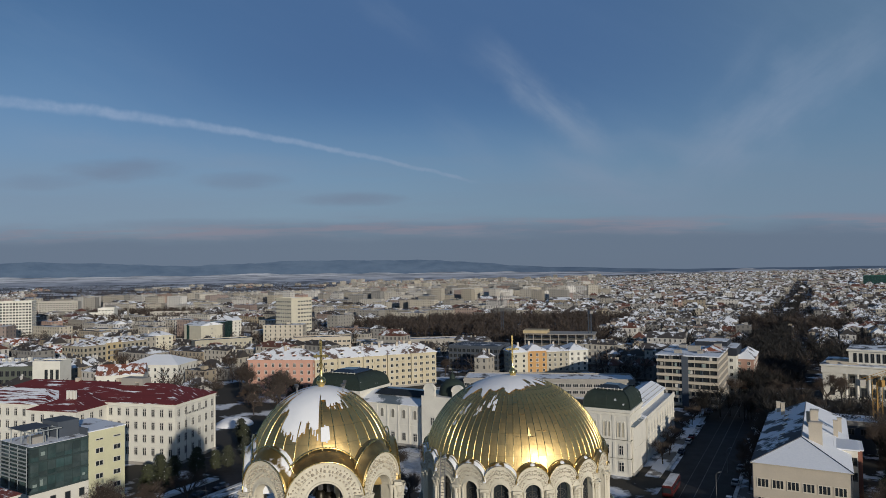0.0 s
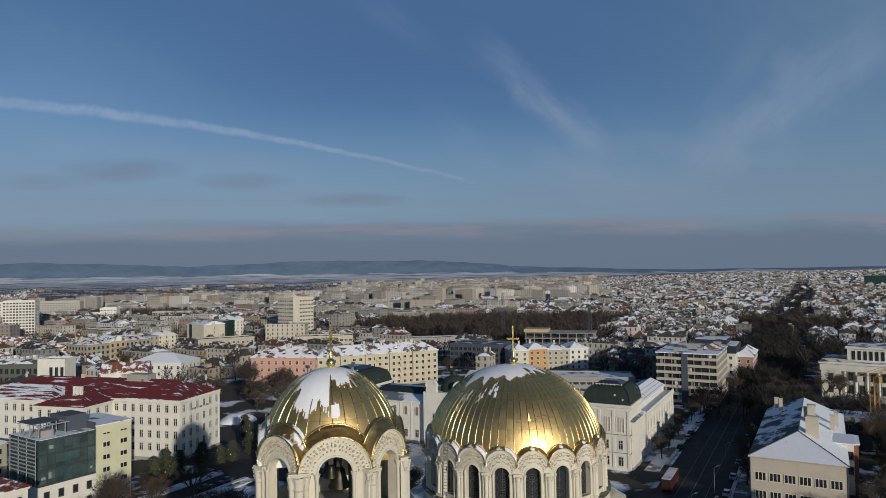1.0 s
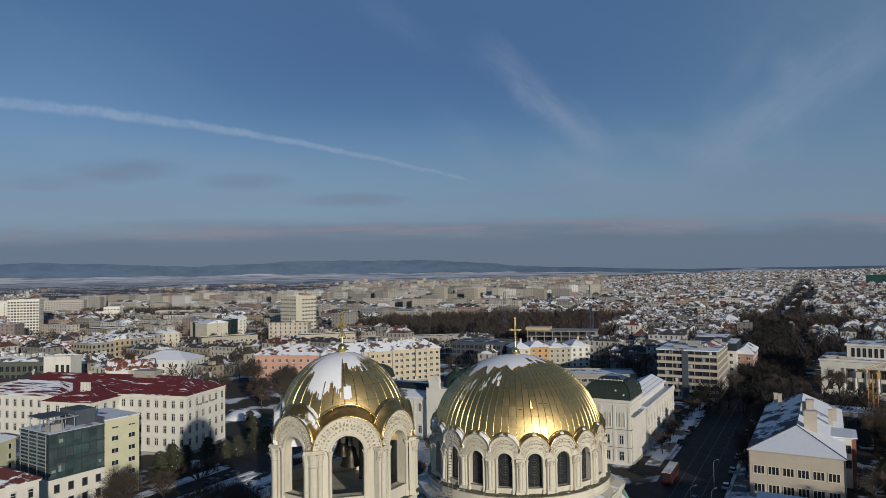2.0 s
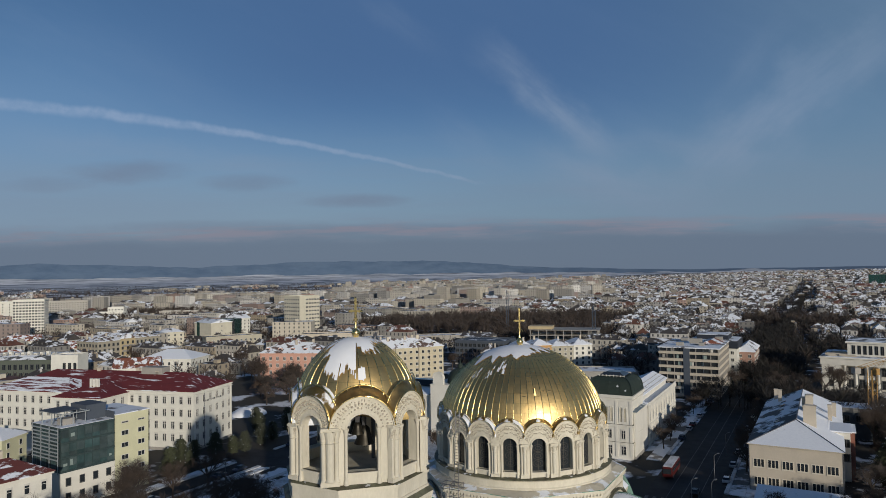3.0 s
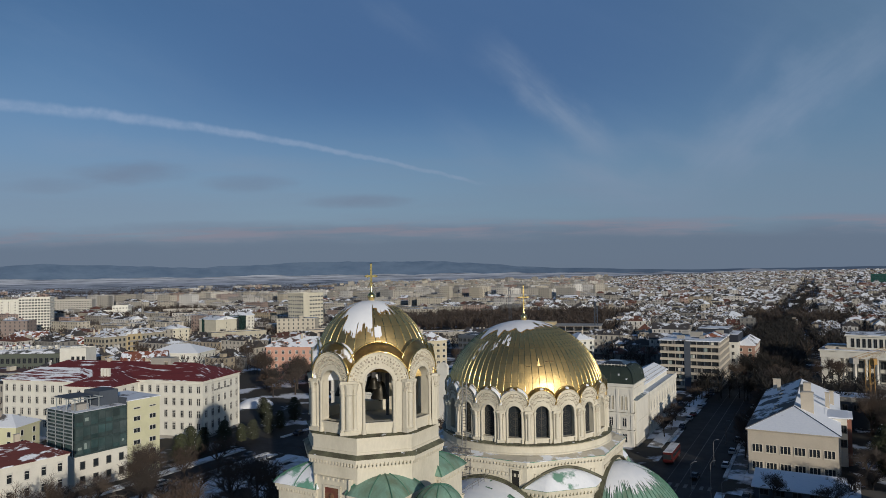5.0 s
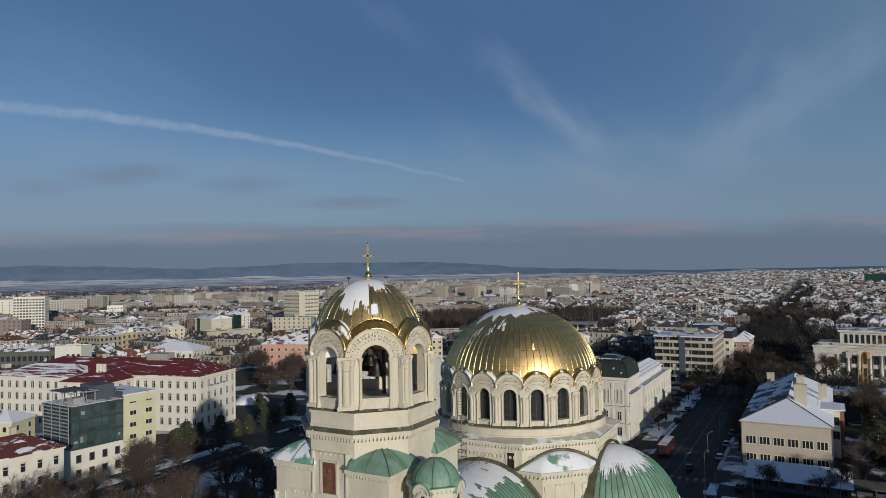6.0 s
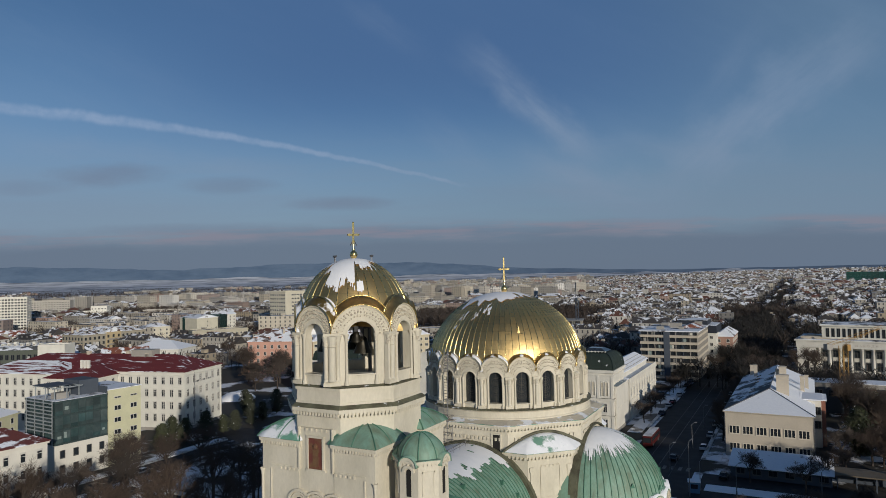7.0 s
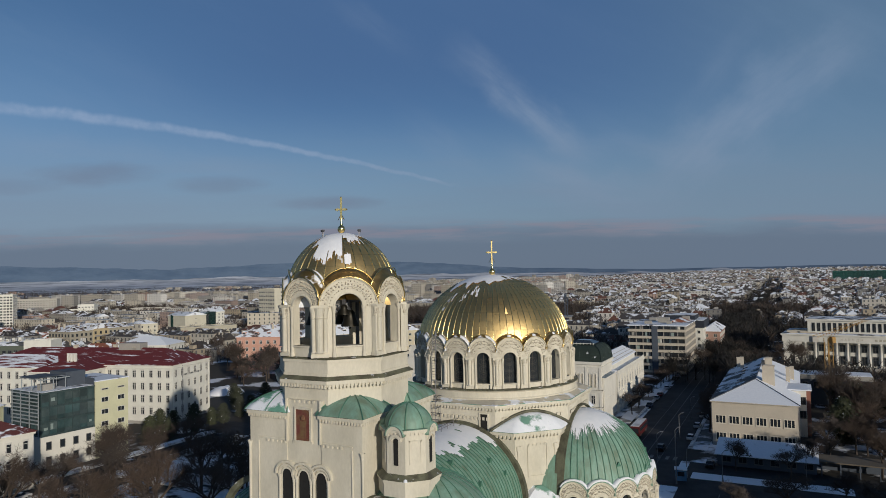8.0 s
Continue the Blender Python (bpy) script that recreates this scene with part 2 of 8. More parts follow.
SNOW = mat("snow", (0.84, 0.85, 0.88), 0.8, spot=(0.72, 0.75, 0.80), amount=0.5, scale=0.8, grain=0.04, bump=0.25)
COPPER = mat("green_copper", (0.21, 0.36, 0.28), 0.6, spot=(0.14, 0.17, 0.11), amount=0.8, scale=0.55, grain=0.3, grain_scale=3, bump=0.15, stretch=(1.6, 1.6, 0.35))
COPPER_SEAM = mat("green_copper_seam", (0.07, 0.19, 0.13), 0.6, bump=0)
COPPER_OLD = mat("dark_copper", (0.150, 0.150, 0.095), 0.65, spot=(0.055, 0.047, 0.030), amount=1.0, scale=1.1, grain=0.35, grain_scale=4, cover=0.20, cover_scale=1.3)
COPPER_EDGE = mat("brown_copper_edge", (0.13, 0.13, 0.085), 0.65, spot=(0.05, 0.045, 0.03), amount=0.9, scale=0.8, grain=0.3)
COPPER_SNOW = mat("green_copper_under_snow", (0.16, 0.36, 0.27), 0.6, spot=(0.08, 0.18, 0.13), amount=0.6, scale=0.7, cover=0.44, cover_scale=0.45)
# near-black base that holds the shade of openings and interiors in its colour
DARK = mat("shade_black", (0.013, 0.012, 0.011), 0.8, bump=0)
BRONZE = mat("bell_bronze", (0.05, 0.045, 0.035), 0.45, 0.8, bump=0.1)
GLASS = mat("window_glass", (0.025, 0.03, 0.035), 0.08, bump=0, grain=0.0, amount=0.4)
GLASS_GREEN = mat("green_glass", (0.045, 0.080, 0.082), 0.05, bump=0, grain=0.0, spot=(0.07, 0.12, 0.115), amount=0.6, scale=0.2)
GLASS_PANE = mat("teal_glazing", (0.042, 0.068, 0.070), 0.05, bump=0, grain=0.0, spot=(0.085, 0.12, 0.118), amount=0.8, scale=0.35, vary=0.32)
GLASS_FAR = mat("far_window_glass", (0.075, 0.075, 0.08), 0.35, bump=0, grain=0.0, amount=0.3)
FRAME = mat("white_frame", (0.62, 0.60, 0.55), 0.6, bump=0)
FRAME_DARK = mat("dark_frame", (0.10, 0.10, 0.10), 0.6, bump=0)
LATTICE = mat("pale_lattice", (0.075, 0.068, 0.058), 0.7, bump=0)
ICON_RED = mat("icon_panel", (0.16, 0.045, 0.035), 0.6, spot=(0.20, 0.14, 0.06), amount=0.7, scale=1.4, grain=0.4, bump=0.1)
STEEL = mat("grey_steel", (0.16, 0.16, 0.17), 0.5, 0.5, bump=0)
CRANE_YELLOW = mat("yellow_paint", (0.36, 0.20, 0.045), 0.6, bump=0)
CRANE_BLUE = mat("blue_paint", (0.025, 0.05, 0.09), 0.6, bump=0)
ASPHALT = mat("asphalt", (0.022, 0.022, 0.024), 0.75, spot=(0.038, 0.038, 0.041), amount=0.7, scale=0.12, grain=0.3, grain_scale=3, bump=0.1)
ASPHALT.node_tree.nodes["Principled BSDF"].inputs["Specular IOR Level"].default_value = 0.25
PAVING = mat("paving", (0.16, 0.155, 0.15), 0.85, spot=(0.08, 0.08, 0.08), amount=0.6, scale=0.2, cover=0.60, cover_scale=0.10)
GROUND = mat("winter_ground", (0.040, 0.036, 0.030), 0.95, spot=(0.03, 0.028, 0.02), amount=0.8, scale=0.05, grain=0.3, grain_scale=1.2, cover=0.36, cover_scale=0.05)
# haze put into both tones: blue-grey snow, bluish strips of wood
FIELD = mat("hazed_snowy_plain", (0.56, 0.59, 0.66), 0.95, spot=(0.085, 0.115, 0.165), amount=1.0, scale=1.0, grain=0.25, grain_scale=4.0, bump=0, stretch=(0.0045, 0.0045, 0.13))
# distance haze is mixed into the mountains' blue colours
RIDGE = mat("hazed_mountains", (0.090, 0.138, 0.215), 1.0, spot=(0.056, 0.097, 0.168), amount=0.9, scale=1.0, grain=0.15, grain_scale=6.0, bump=0, stretch=(0.006, 0.006, 0.022))
BARK = mat("bark", (0.060, 0.046, 0.037), 0.95, bump=0.3, vary=0.2)
TWIG = mat("twigs", (0.088, 0.066, 0.053), 0.95, bump=0, vary=0.25)
NEEDLE = mat("needles", (0.055, 0.062, 0.036), 0.9, bump=0, vary=0.2, island=0.3)
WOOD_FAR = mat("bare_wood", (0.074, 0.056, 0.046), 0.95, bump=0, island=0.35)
# the same bare twigs, with the avenue's shade put into a darker colour
WOOD_SHADED = mat("shaded_bare_wood", (0.027, 0.0245, 0.022), 0.95, bump=0, island=0.35)


def wall_mat(name, c, **k):
    return mat(name, c, 0.88, spot=tuple(v * 0.72 for v in c), amount=0.4, scale=0.22, grain=0.12, grain_scale=3, bump=0.08, **k)


W_WHITE = wall_mat("white_render", (0.72, 0.70, 0.63))
W_CREAM = wall_mat("cream_render", (0.55, 0.485, 0.35))
W_YELLOW = wall_mat("pale_yellow_render", (0.62, 0.60, 0.40))
W_PINK = wall_mat("pink_render", (0.60, 0.34, 0.26))
W_OCHRE = wall_mat("ochre_render", (0.50, 0.40, 0.24))
W_ORANGE = wall_mat("orange_render", (0.55, 0.32, 0.13))
W_GREY = wall_mat("grey_concrete", (0.34, 0.32, 0.29))
W_BEIGE = wall_mat("beige_render", (0.54, 0.475, 0.385))
W_STONE = wall_mat("pale_stone", (0.71, 0.68, 0.605))
W_DARK = wall_mat("slate_cladding", (0.07, 0.085, 0.11))
W_BRICK = wall_mat("red_brick", (0.25, 0.105, 0.075))
W_DARKGLASS = mat("dark_green_curtain_wall", (0.022, 0.050, 0.044), 0.25, amount=0.5, scale=0.1, bump=0)
W_GREENGLASS = mat("green_curtain_wall", (0.025, 0.10, 0.085), 0.25, amount=0.5, scale=0.1, bump=0)
WALLS_FAR = [wall_mat("far_wall_" + n, c, island=0.28) for n, c in (("cream", (0.44, 0.405, 0.345)), ("beige", (0.36, 0.335, 0.295)), ("white", (0.53, 0.51, 0.48)), ("grey", (0.26, 0.25, 0.235)), ("ochre", (0.345, 0.295, 0.225)), ("rose", (0.35, 0.265, 0.23)))]


def roof_mat(name, c, cover, s=0.22, **k):
    return mat(name, c, 0.8, spot=tuple(v * 0.6 for v in c), amount=0.5, scale=0.5, grain=0.2, cover=cover, cover_scale=s, bump=0.12, **k)


R_SNOW = roof_mat("snowed_roof", (0.13, 0.12, 0.12), 0.66, 0.16)
R_RED = roof_mat("red_sheet_roof", (0.15, 0.020, 0.022), 0.25, 0.8, stretch=(0.16, 1.0, 1))
R_TILE = roof_mat("red_tile_roof", (0.22, 0.075, 0.045), 0.47, 0.35)
R_GREY = roof_mat("grey_roof", (0.10, 0.105, 0.11), 0.52, 0.18)
R_BLUE = roof_mat("slate_roof", (0.05, 0.07, 0.10), 0.36, 0.2)
R_DARKGREEN = roof_mat("dark_green_roof", (0.020, 0.034, 0.027), 0.10, 0.3)
R_FAR = [roof_mat("far_roof_snow", (0.070, 0.062, 0.060), 0.51, 0.12), roof_mat("far_roof_mixed", (0.060, 0.052, 0.048), 0.40, 0.14), roof_mat("far_roof_tile", (0.14, 0.06, 0.042), 0.38, 0.14)]


# ---- mesh helpers ----
class Mesh:
    """Collects corners, faces and material slots, then makes one mesh of them."""

    def __init__(self):
        self.v, self.f, self.s = [], [], []

    def add(self, verts, faces, slot=0):
        n = len(self.v)
        self.v.extend(verts)
        self.f.extend([tuple(i + n for i in f) for f in faces])
        self.s.extend([slot] * len(faces))
        return self

    def box(self, x0, x1, y0, y1, z0, z1, slot=0):
        return self.add([(x, y, z) for z in (z0, z1) for y in (y0, y1) for x in (x0, x1)],
                        [(0, 2, 3, 1), (4, 5, 7, 6), (0, 1, 5, 4), (2, 6, 7, 3), (0, 4, 6, 2), (1, 3, 7, 5)], slot)

    def prism(self, poly, z0, z1, slot=0, top=None, caps=True):
        n, top = len(poly), top or poly
        fs = [(i, (i + 1) % n, n + (i + 1) % n, n + i) for i in range(n)]
        if caps:
            fs += [tuple(range(n - 1, -1, -1)), tuple(range(n, 2 * n))]
        return self.add([(x, y, z0) for x, y in poly] + [(x, y, z1) for x, y in top], fs, slot)

    def lathe(self, prof, n, slot=0, a0=0.0, a1=360.0, c=(0, 0)):
        full = abs(a1 - a0 - 360) < 1e-6
        k = n if full else n + 1
        vs = []
        for r, z in prof:
            for i in range(k):
                a = radians(a0 + (a1 - a0) * i / n)
                vs.append((c[0] + r * math.sin(a), c[1] - r * math.cos(a), z))
        fs = []
        for j in range(len(prof) - 1):
            for i in range(n):
                i2 = (i + 1) % k
                fs.append((j * k + i, j * k + i2, (j + 1) * k + i2, (j + 1) * k + i))
        return self.add(vs, fs, slot)

    def tube(self, p0, p1, r0, r1=None, n=6, slot=0):
        p0, p1 = Vector(p0), Vector(p1)
        r1 = r0 if r1 is None else r1
        q = (p1 - p0).to_track_quat("Z", "Y")
        vs = []
        for p, r in ((p0, r0), (p1, r1)):
            for i in range(n):
                a = 2 * math.pi * i / n
                vs.append(tuple(p + q @ Vector((r * math.cos(a), r * math.sin(a), 0))))
        fs = [(i, (i + 1) % n, n + (i + 1) % n, n + i) for i in range(n)]
        return self.add(vs, fs + [tuple(range(n - 1, -1, -1)), tuple(range(n, 2 * n))], slot)

    def path(self, pts, r, n=5, slot=0):
        for a, b in zip(pts, pts[1:]):
            self.tube(a, b, r, r, n, slot)
        return self

    def sweep(self, pts, r, n=6, slot=0):
        """A smooth bent rod through the points."""
        vs, k = [], len(pts)
        for i, p in enumerate(pts):
            d = (Vector(pts[min(i + 1, k - 1)]) - Vector(pts[max(i - 1, 0)])).normalized()
            u = d.cross(Vector((0, 1, 0.01))).normalized()
            v = d.cross(u)
            for j in range(n):
                a = 2 * math.pi * j / n
                vs.append(tuple(Vector(p) + (u * math.cos(a) + v * math.sin(a)) * r))
        fs = [(i * n + j, i * n + (j + 1) % n, (i + 1) * n + (j + 1) % n, (i + 1) * n + j) for i in range(k - 1) for j in range(n)]
        return self.add(vs, fs + [tuple(range(n - 1, -1, -1)), tuple(range((k - 1) * n, k * n))], slot)

    def arc(self, r0, r1, zc, y0, y1, n=16, slot=0, a0=0.0, a1=180.0):
        """A bent bar in the x-z plane between the radii r0 and r1, from y0 to y1."""
        vs = []
        for i in range(n + 1):
            a = radians(a0 + (a1 - a0) * i / n)
            for r, y in ((r0, y0), (r1, y0), (r1, y1), (r0, y1)):
                vs.append((-r * math.cos(a), y, zc + r * math.sin(a)))
        fs = []
        for i in range(n):
            b = 4 * i
            fs += [(b + k, b + (k + 1) % 4, b + 4 + (k + 1) % 4, b + 4 + k) for k in range(4)]
        return self.add(vs, fs + [(0, 3, 2, 1), (4 * n, 4 * n + 1, 4 * n + 2, 4 * n + 3)], slot)

    def arch_wall(self, w, z0, zi, ri, zo, thick, n=14, slot=0):
        """A wall with a round-headed opening and a round top, front at y = 0."""
        outer, inner = [(-w / 2, z0), (-w / 2, (z0 + zo) / 2)], [(-ri, z0), (-ri, (z0 + zi) / 2)]
        for i in range(n + 1):
            a = math.pi * i / n
            outer.append((-w / 2 * math.cos(a), zo + w / 2 * math.sin(a)))
            inner.append((-ri * math.cos(a), zi + ri * math.sin(a)))
        outer += [(w / 2, (z0 + zo) / 2), (w / 2, z0)]
        inner += [(ri, (z0 + zi) / 2), (ri, z0)]
        k = len(outer)
        vs = [(x, y, z) for y in (0, thick) for loop in (outer, inner) for x, z in loop]
        fs = []
        for i in range(k - 1):
            fs += [(i, k + i, k + i + 1, i + 1), (2 * k + i, 2 * k + i + 1, 3 * k + i + 1, 3 * k + i),
                   (i, i + 1, 2 * k + i + 1, 2 * k + i), (k + i, 3 * k + i, 3 * k + i + 1, k + i + 1)]
        return self.add(vs, fs, slot)

    def data(self, name, mats, smooth=False):
        me = bpy.data.meshes.new(name)
        me.from_pydata(self.v, [], self.f)
        for m in (mats if isinstance(mats, (list, tuple)) else [mats]):
            me.materials.append(m)
        me.polygons.foreach_set("material_index", self.s)
        if smooth:
            me.polygons.foreach_set("use_smooth", [True] * len(self.f))
        me.update()
        return me


def fixed(me):
    """Faces of a mesh all turned outwards."""
    bm = bmesh.new()
    bm.from_mesh(me)
    bmesh.ops.recalc_face_normals(bm, faces=bm.faces)
    bm.to_mesh(me)
    bm.free()
    return me


def part(name, me, parent, m=None, label="", kind=""):
    ob = new(name, me)
    ob.parent = parent
    if m is not None:
        ob.matrix_basis = m
    return tagged(ob, label, kind=kind)


def thing(name, m, label, category, group="", kind="", me=None):
    ob = new(name, me)
    ob.matrix_basis = m
    return tagged(ob, label, category, group, kind)


def octagon(a):
    r = a / math.cos(math.pi / 8)
    return [(r * math.sin(radians(22.5 + 45 * k)), -r * math.cos(radians(22.5 + 45 * k))) for k in range(8)]


def ring_at(k, n, r, c=(0, 0), shift=0.0):
    """The pose of piece k of n round c, at r, facing outwards; piece 0 faces -y."""
    a = radians(360 * k / n + shift)
    return pose(c[0] + r * math.sin(a), c[1] - r * math.cos(a), 0, 0, 0, math.degrees(a))


GRID_TURN = -28.67
GRID = pose(0.1, -0.9, 0, 0, 0, GRID_TURN)      # the cathedral's own axes: y runs from the tower to the main dome


# ---- ground, roads and distance ----
FIELDS = mat("patchy_fields", (0.060, 0.068, 0.085), 0.95, spot=(0.10, 0.11, 0.13), amount=0.8, scale=0.006, grain=0.3, grain_scale=0.05, bump=0, cover=0.44, cover_scale=0.011, stretch=(0.6, 1.2, 1))
SOIL = mat("leaf_soil", (0.030, 0.027, 0.024), 0.95, spot=(0.018, 0.016, 0.014), amount=0.8, scale=0.1, grain=0.3, grain_scale=1.5, cover=0.38, cover_scale=0.10)

PARK_SNOW = mat("snowy_leaf_soil", (0.040, 0.035, 0.030), 0.95, spot=(0.020, 0.018, 0.016), amount=0.8, scale=0.15, grain=0.3, grain_scale=1.5, cover=0.53, cover_scale=0.12)
SNOW_DIRTY = mat("trodden_snow", (0.70, 0.71, 0.73), 0.85, spot=(0.36, 0.35, 0.34), amount=0.8, scale=0.5, grain=0.2, grain_scale=2, bump=0.4)
LINE_PAINT = mat("worn_road_paint", (0.16, 0.16, 0.155), 0.8, spot=(0.04, 0.04, 0.04), amount=0.9, scale=0.5)




def ease(v, a, b):
    t = min(max((v - a) / (b - a), 0.0), 1.0)
    return t * t * (3 - 2 * t)


def rise(x, y):
    """Height of the ground: level round the cathedral, a hill far off beyond the avenue."""
    return 25 * ease(x, 500, 1700) * ease(y, 900, 2600)


def ground_sheet():
    m, rings, n = Mesh(), [0, 40, 90, 150, 230, 330, 450, 600, 800, 1050, 1350, 1700, 2100, 2550, 3050, 3600, 4200, 4750], 96
    vs = [(0, 0, 0)]
    for r in rings[1:]:
        for i in range(n):
            a = 2 * math.pi * i / n
            x, y = r * math.sin(a), r * math.cos(a)
            vs.append((x, y, rise(x, y)))
    fs = [(0, 1 + (i + 1) % n, 1 + i) for i in range(n)]
    for j in range(len(rings) - 2):
        b = 1 + j * n
        fs += [(b + i, b + (i + 1) % n, b + n + (i + 1) % n, b + n + i) for i in range(n)]
    m.add(vs, fs)
    tagged(new("ground", fixed(m.data("ground", GROUND, True))), "dark winter ground patched with thin snow", "ground", kind="structure")


ground_sheet()


def far_ring(name, rows, material, label, a0, a1, steps):
    """rows: functions of the bearing in degrees that give radius and height."""
    m = Mesh()
    vs = []
    for fn in rows:
        for i in range(steps + 1):
            a = a0 + (a1 - a0) * i / steps
            r, z = fn(a)
            vs.append((r * math.sin(radians(a)), r * math.cos(radians(a)), z))
    k = steps + 1
    fs = [(j * k + i, j * k + i + 1, (j + 1) * k + i + 1, (j + 1) * k + i) for j in range(len(rows) - 1) for i in range(steps)]
    m.add(vs, fs)
    return tagged(new(name, fixed(m.data(name, material, True))), label, name.replace("_", " "), kind="structure")


def crest(a):
    """Height of the far range over the bearing: high to the left, sinking to the right."""
    n = noise.noise(Vector((a * 0.13, 3.1, 0))) * 8 + noise.noise(Vector((a * 0.37, 7.7, 0))) * 10 + noise.noise(Vector((a * 0.9, 1.7, 0))) * 8 + noise.noise(Vector((a * 2.1, 5.2, 0))) * 4
    base = 136 - 12 * ease(a, -30, -24) + 20 * ease(a, -20, -9) - 24 * ease(a, -4, 3) - 44 * ease(a, 1, 10) - 26 * ease(a, 9, 20)
    return base + n * (1 - 0.75 * ease(a, 0, 14)) + 12 * math.exp(-((a + 32) / 1.6) ** 2)


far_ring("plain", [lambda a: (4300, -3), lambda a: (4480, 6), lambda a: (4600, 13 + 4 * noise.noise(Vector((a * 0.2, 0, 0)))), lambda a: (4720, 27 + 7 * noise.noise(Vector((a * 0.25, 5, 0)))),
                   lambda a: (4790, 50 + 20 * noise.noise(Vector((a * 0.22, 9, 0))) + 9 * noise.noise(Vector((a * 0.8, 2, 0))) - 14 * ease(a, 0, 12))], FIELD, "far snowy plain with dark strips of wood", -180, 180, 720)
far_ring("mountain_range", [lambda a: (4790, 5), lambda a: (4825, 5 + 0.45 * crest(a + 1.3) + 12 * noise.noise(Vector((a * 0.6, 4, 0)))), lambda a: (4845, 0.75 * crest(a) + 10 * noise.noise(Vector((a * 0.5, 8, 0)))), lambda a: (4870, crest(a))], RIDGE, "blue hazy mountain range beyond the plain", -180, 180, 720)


far_ring("snow_fields", [lambda a: (1900 + 500 * ease(a, -25, -5), 0.4), lambda a: (3000, 0.5), lambda a: (4310, 0.6)], FIELDS, "distant snowy fields and dark hedges", -60, 6, 60)


def sheet(name, poly, z, material, label, thick=0.0, frame_=GRID):
    m = Mesh().prism(poly, z - max(thick, 0.004), z)
    ob = tagged(new(name, fixed(m.data(name, material))), label, name, kind="structure")
    ob.matrix_basis = frame_
    return ob


def rect(x0, x1, y0, y1):
    return [(x0, y0), (x1, y0), (x1, y1), (x0, y1)]


sheet("verge", rect(-30, 78, 200, 560), 0.012, SOIL, "dark leaf-covered ground under the avenue trees")
sheet("verge", rect(-8, 32, 560, 2300), 0.012, SOIL, "dark strip of ground under the avenue trees")
sheet("verge", rect(20, 120, 40, 200), 0.013, SOIL, "dark garden ground by the corner house")
sheet("verge", rect(-104, -40, 14, 150), 0.014, PARK_SNOW, "park ground under patchy snow and bare trees")
# the cathedral square, the avenue and the side streets, in the cathedral's axes
sheet("square", rect(-62, 40, -40, 98), 0.02, PAVING, "paved cathedral square under trodden snow")
sheet("road", rect(-5, 12, 98, 330), 0.03, ASPHALT, "wide dark asphalt avenue between bare trees")
sheet("road", rect(14, 42, -60, 118), 0.035, ASPHALT, "dark asphalt road beside the cathedral square")
sheet("road", rect(-115, -107, 20, 330), 0.03, ASPHALT, "dark asphalt street past the park")
sheet("road", rect(-160, 120, 100, 112), 0.04, ASPHALT, "dark cross street behind the cathedral")
sheet("road", rect(-25, 150, 300, 312), 0.045, ASPHALT, "dark cross street between the houses")
for x0, x1, y0, y1 in ((-11, -7, 152, 300), (13, 16.5, 130, 300), (-107, -104, 20, 98), (-119, -115, 20, 98), (-107, -104, 114, 330), (43, 48, -60, 96), (-82, -66, 44, 50), (-82, -64, 66, 70)):
    sheet("pavement", rect(x0, x1, y0, y1), 0.14, PAVING, "raised pavement with snow along the kerb", 0.16)
for x0, x1, y0, y1 in ((-94, -64, 60, 65), (-93, -70, 84, 96), (44, 100, 57, 63), (-84, -40, 115, 145), (-81, -62, 24, 30), (-81, -62, 36, 41)):
    sheet("snow_field", rect(x0, x1, y0, y1), 0.10, SNOW_DIRTY, "flat patch of trodden snow beside the path", 0.10)
sheet("snow_field", rect(15.5, 46, 105.0, 109.6), 0.12, SNOW, "strip of lying snow before the low pavilion", 0.12)

for x0, x1, y0, y1 in ((3.4, 3.6, 96, 330), (0.2, 0.34, 112, 330), (7.0, 7.14, 112, 330), (22, 22.2, -60, 96), (33, 33.2, -60, 96)):
    sheet("lane_line", rect(x0, x1, y0, y1), 0.046, LINE_PAINT, "worn pale lane line on the asphalt")
for i in range(9):
    sheet("lane_line", rect(-4.4 + i * 1.8, -3.6 + i * 1.8, 118, 121), 0.046, LINE_PAINT, "worn bar of a pedestrian crossing")


for x0, x1, y0, y1 in ((-107.0, -105.6, 18, 98), (-116.2, -114.9, 18, 98), (-103.6, -102.4, 22, 98), (-116.2, -115.0, 114, 240), (-107.0, -105.8, 114, 200), (-96, -94.8, 20, 98), (-102, -84, 56, 57.6), (-102, -64, 82, 83.6), (12.0, 12.9, 130, 298), (-6.9, -6.0, 160, 298), (42.2, 43.0, -50, 96), (-74, -72.6, 20, 98), (-80, -62, 42.4, 43.4), (-80, -62, 68.4, 70.4)):
    sheet("snow_bank", rect(x0, x1, y0, y1), 0.32, SNOW_DIRTY, "low bank of cleared snow along the kerb", 0.30)


# ---- the cathedral ----
def superdome(R, H, z0, p, steps, cut=0.0):
    """Profile of a dome, from its foot to its crown."""
    out = []
    for i in range(steps + 1):
        a = math.pi / 2 * i / steps
        h = math.sin(a) ** (2 / p)
        r = max(1 - h ** p, 0) ** (1 / p)
        out.append((max(R * r, cut), z0 + H * h))
    return out


def prof_at(prof, z):
    for (r0, z0), (r1, z1) in zip(prof, prof[1:]):
        if z0 <= z <= z1:
            return r0 + (r1 - r0) * (z - z0) / max(z1 - z0, 1e-6)
    return prof[-1][0]


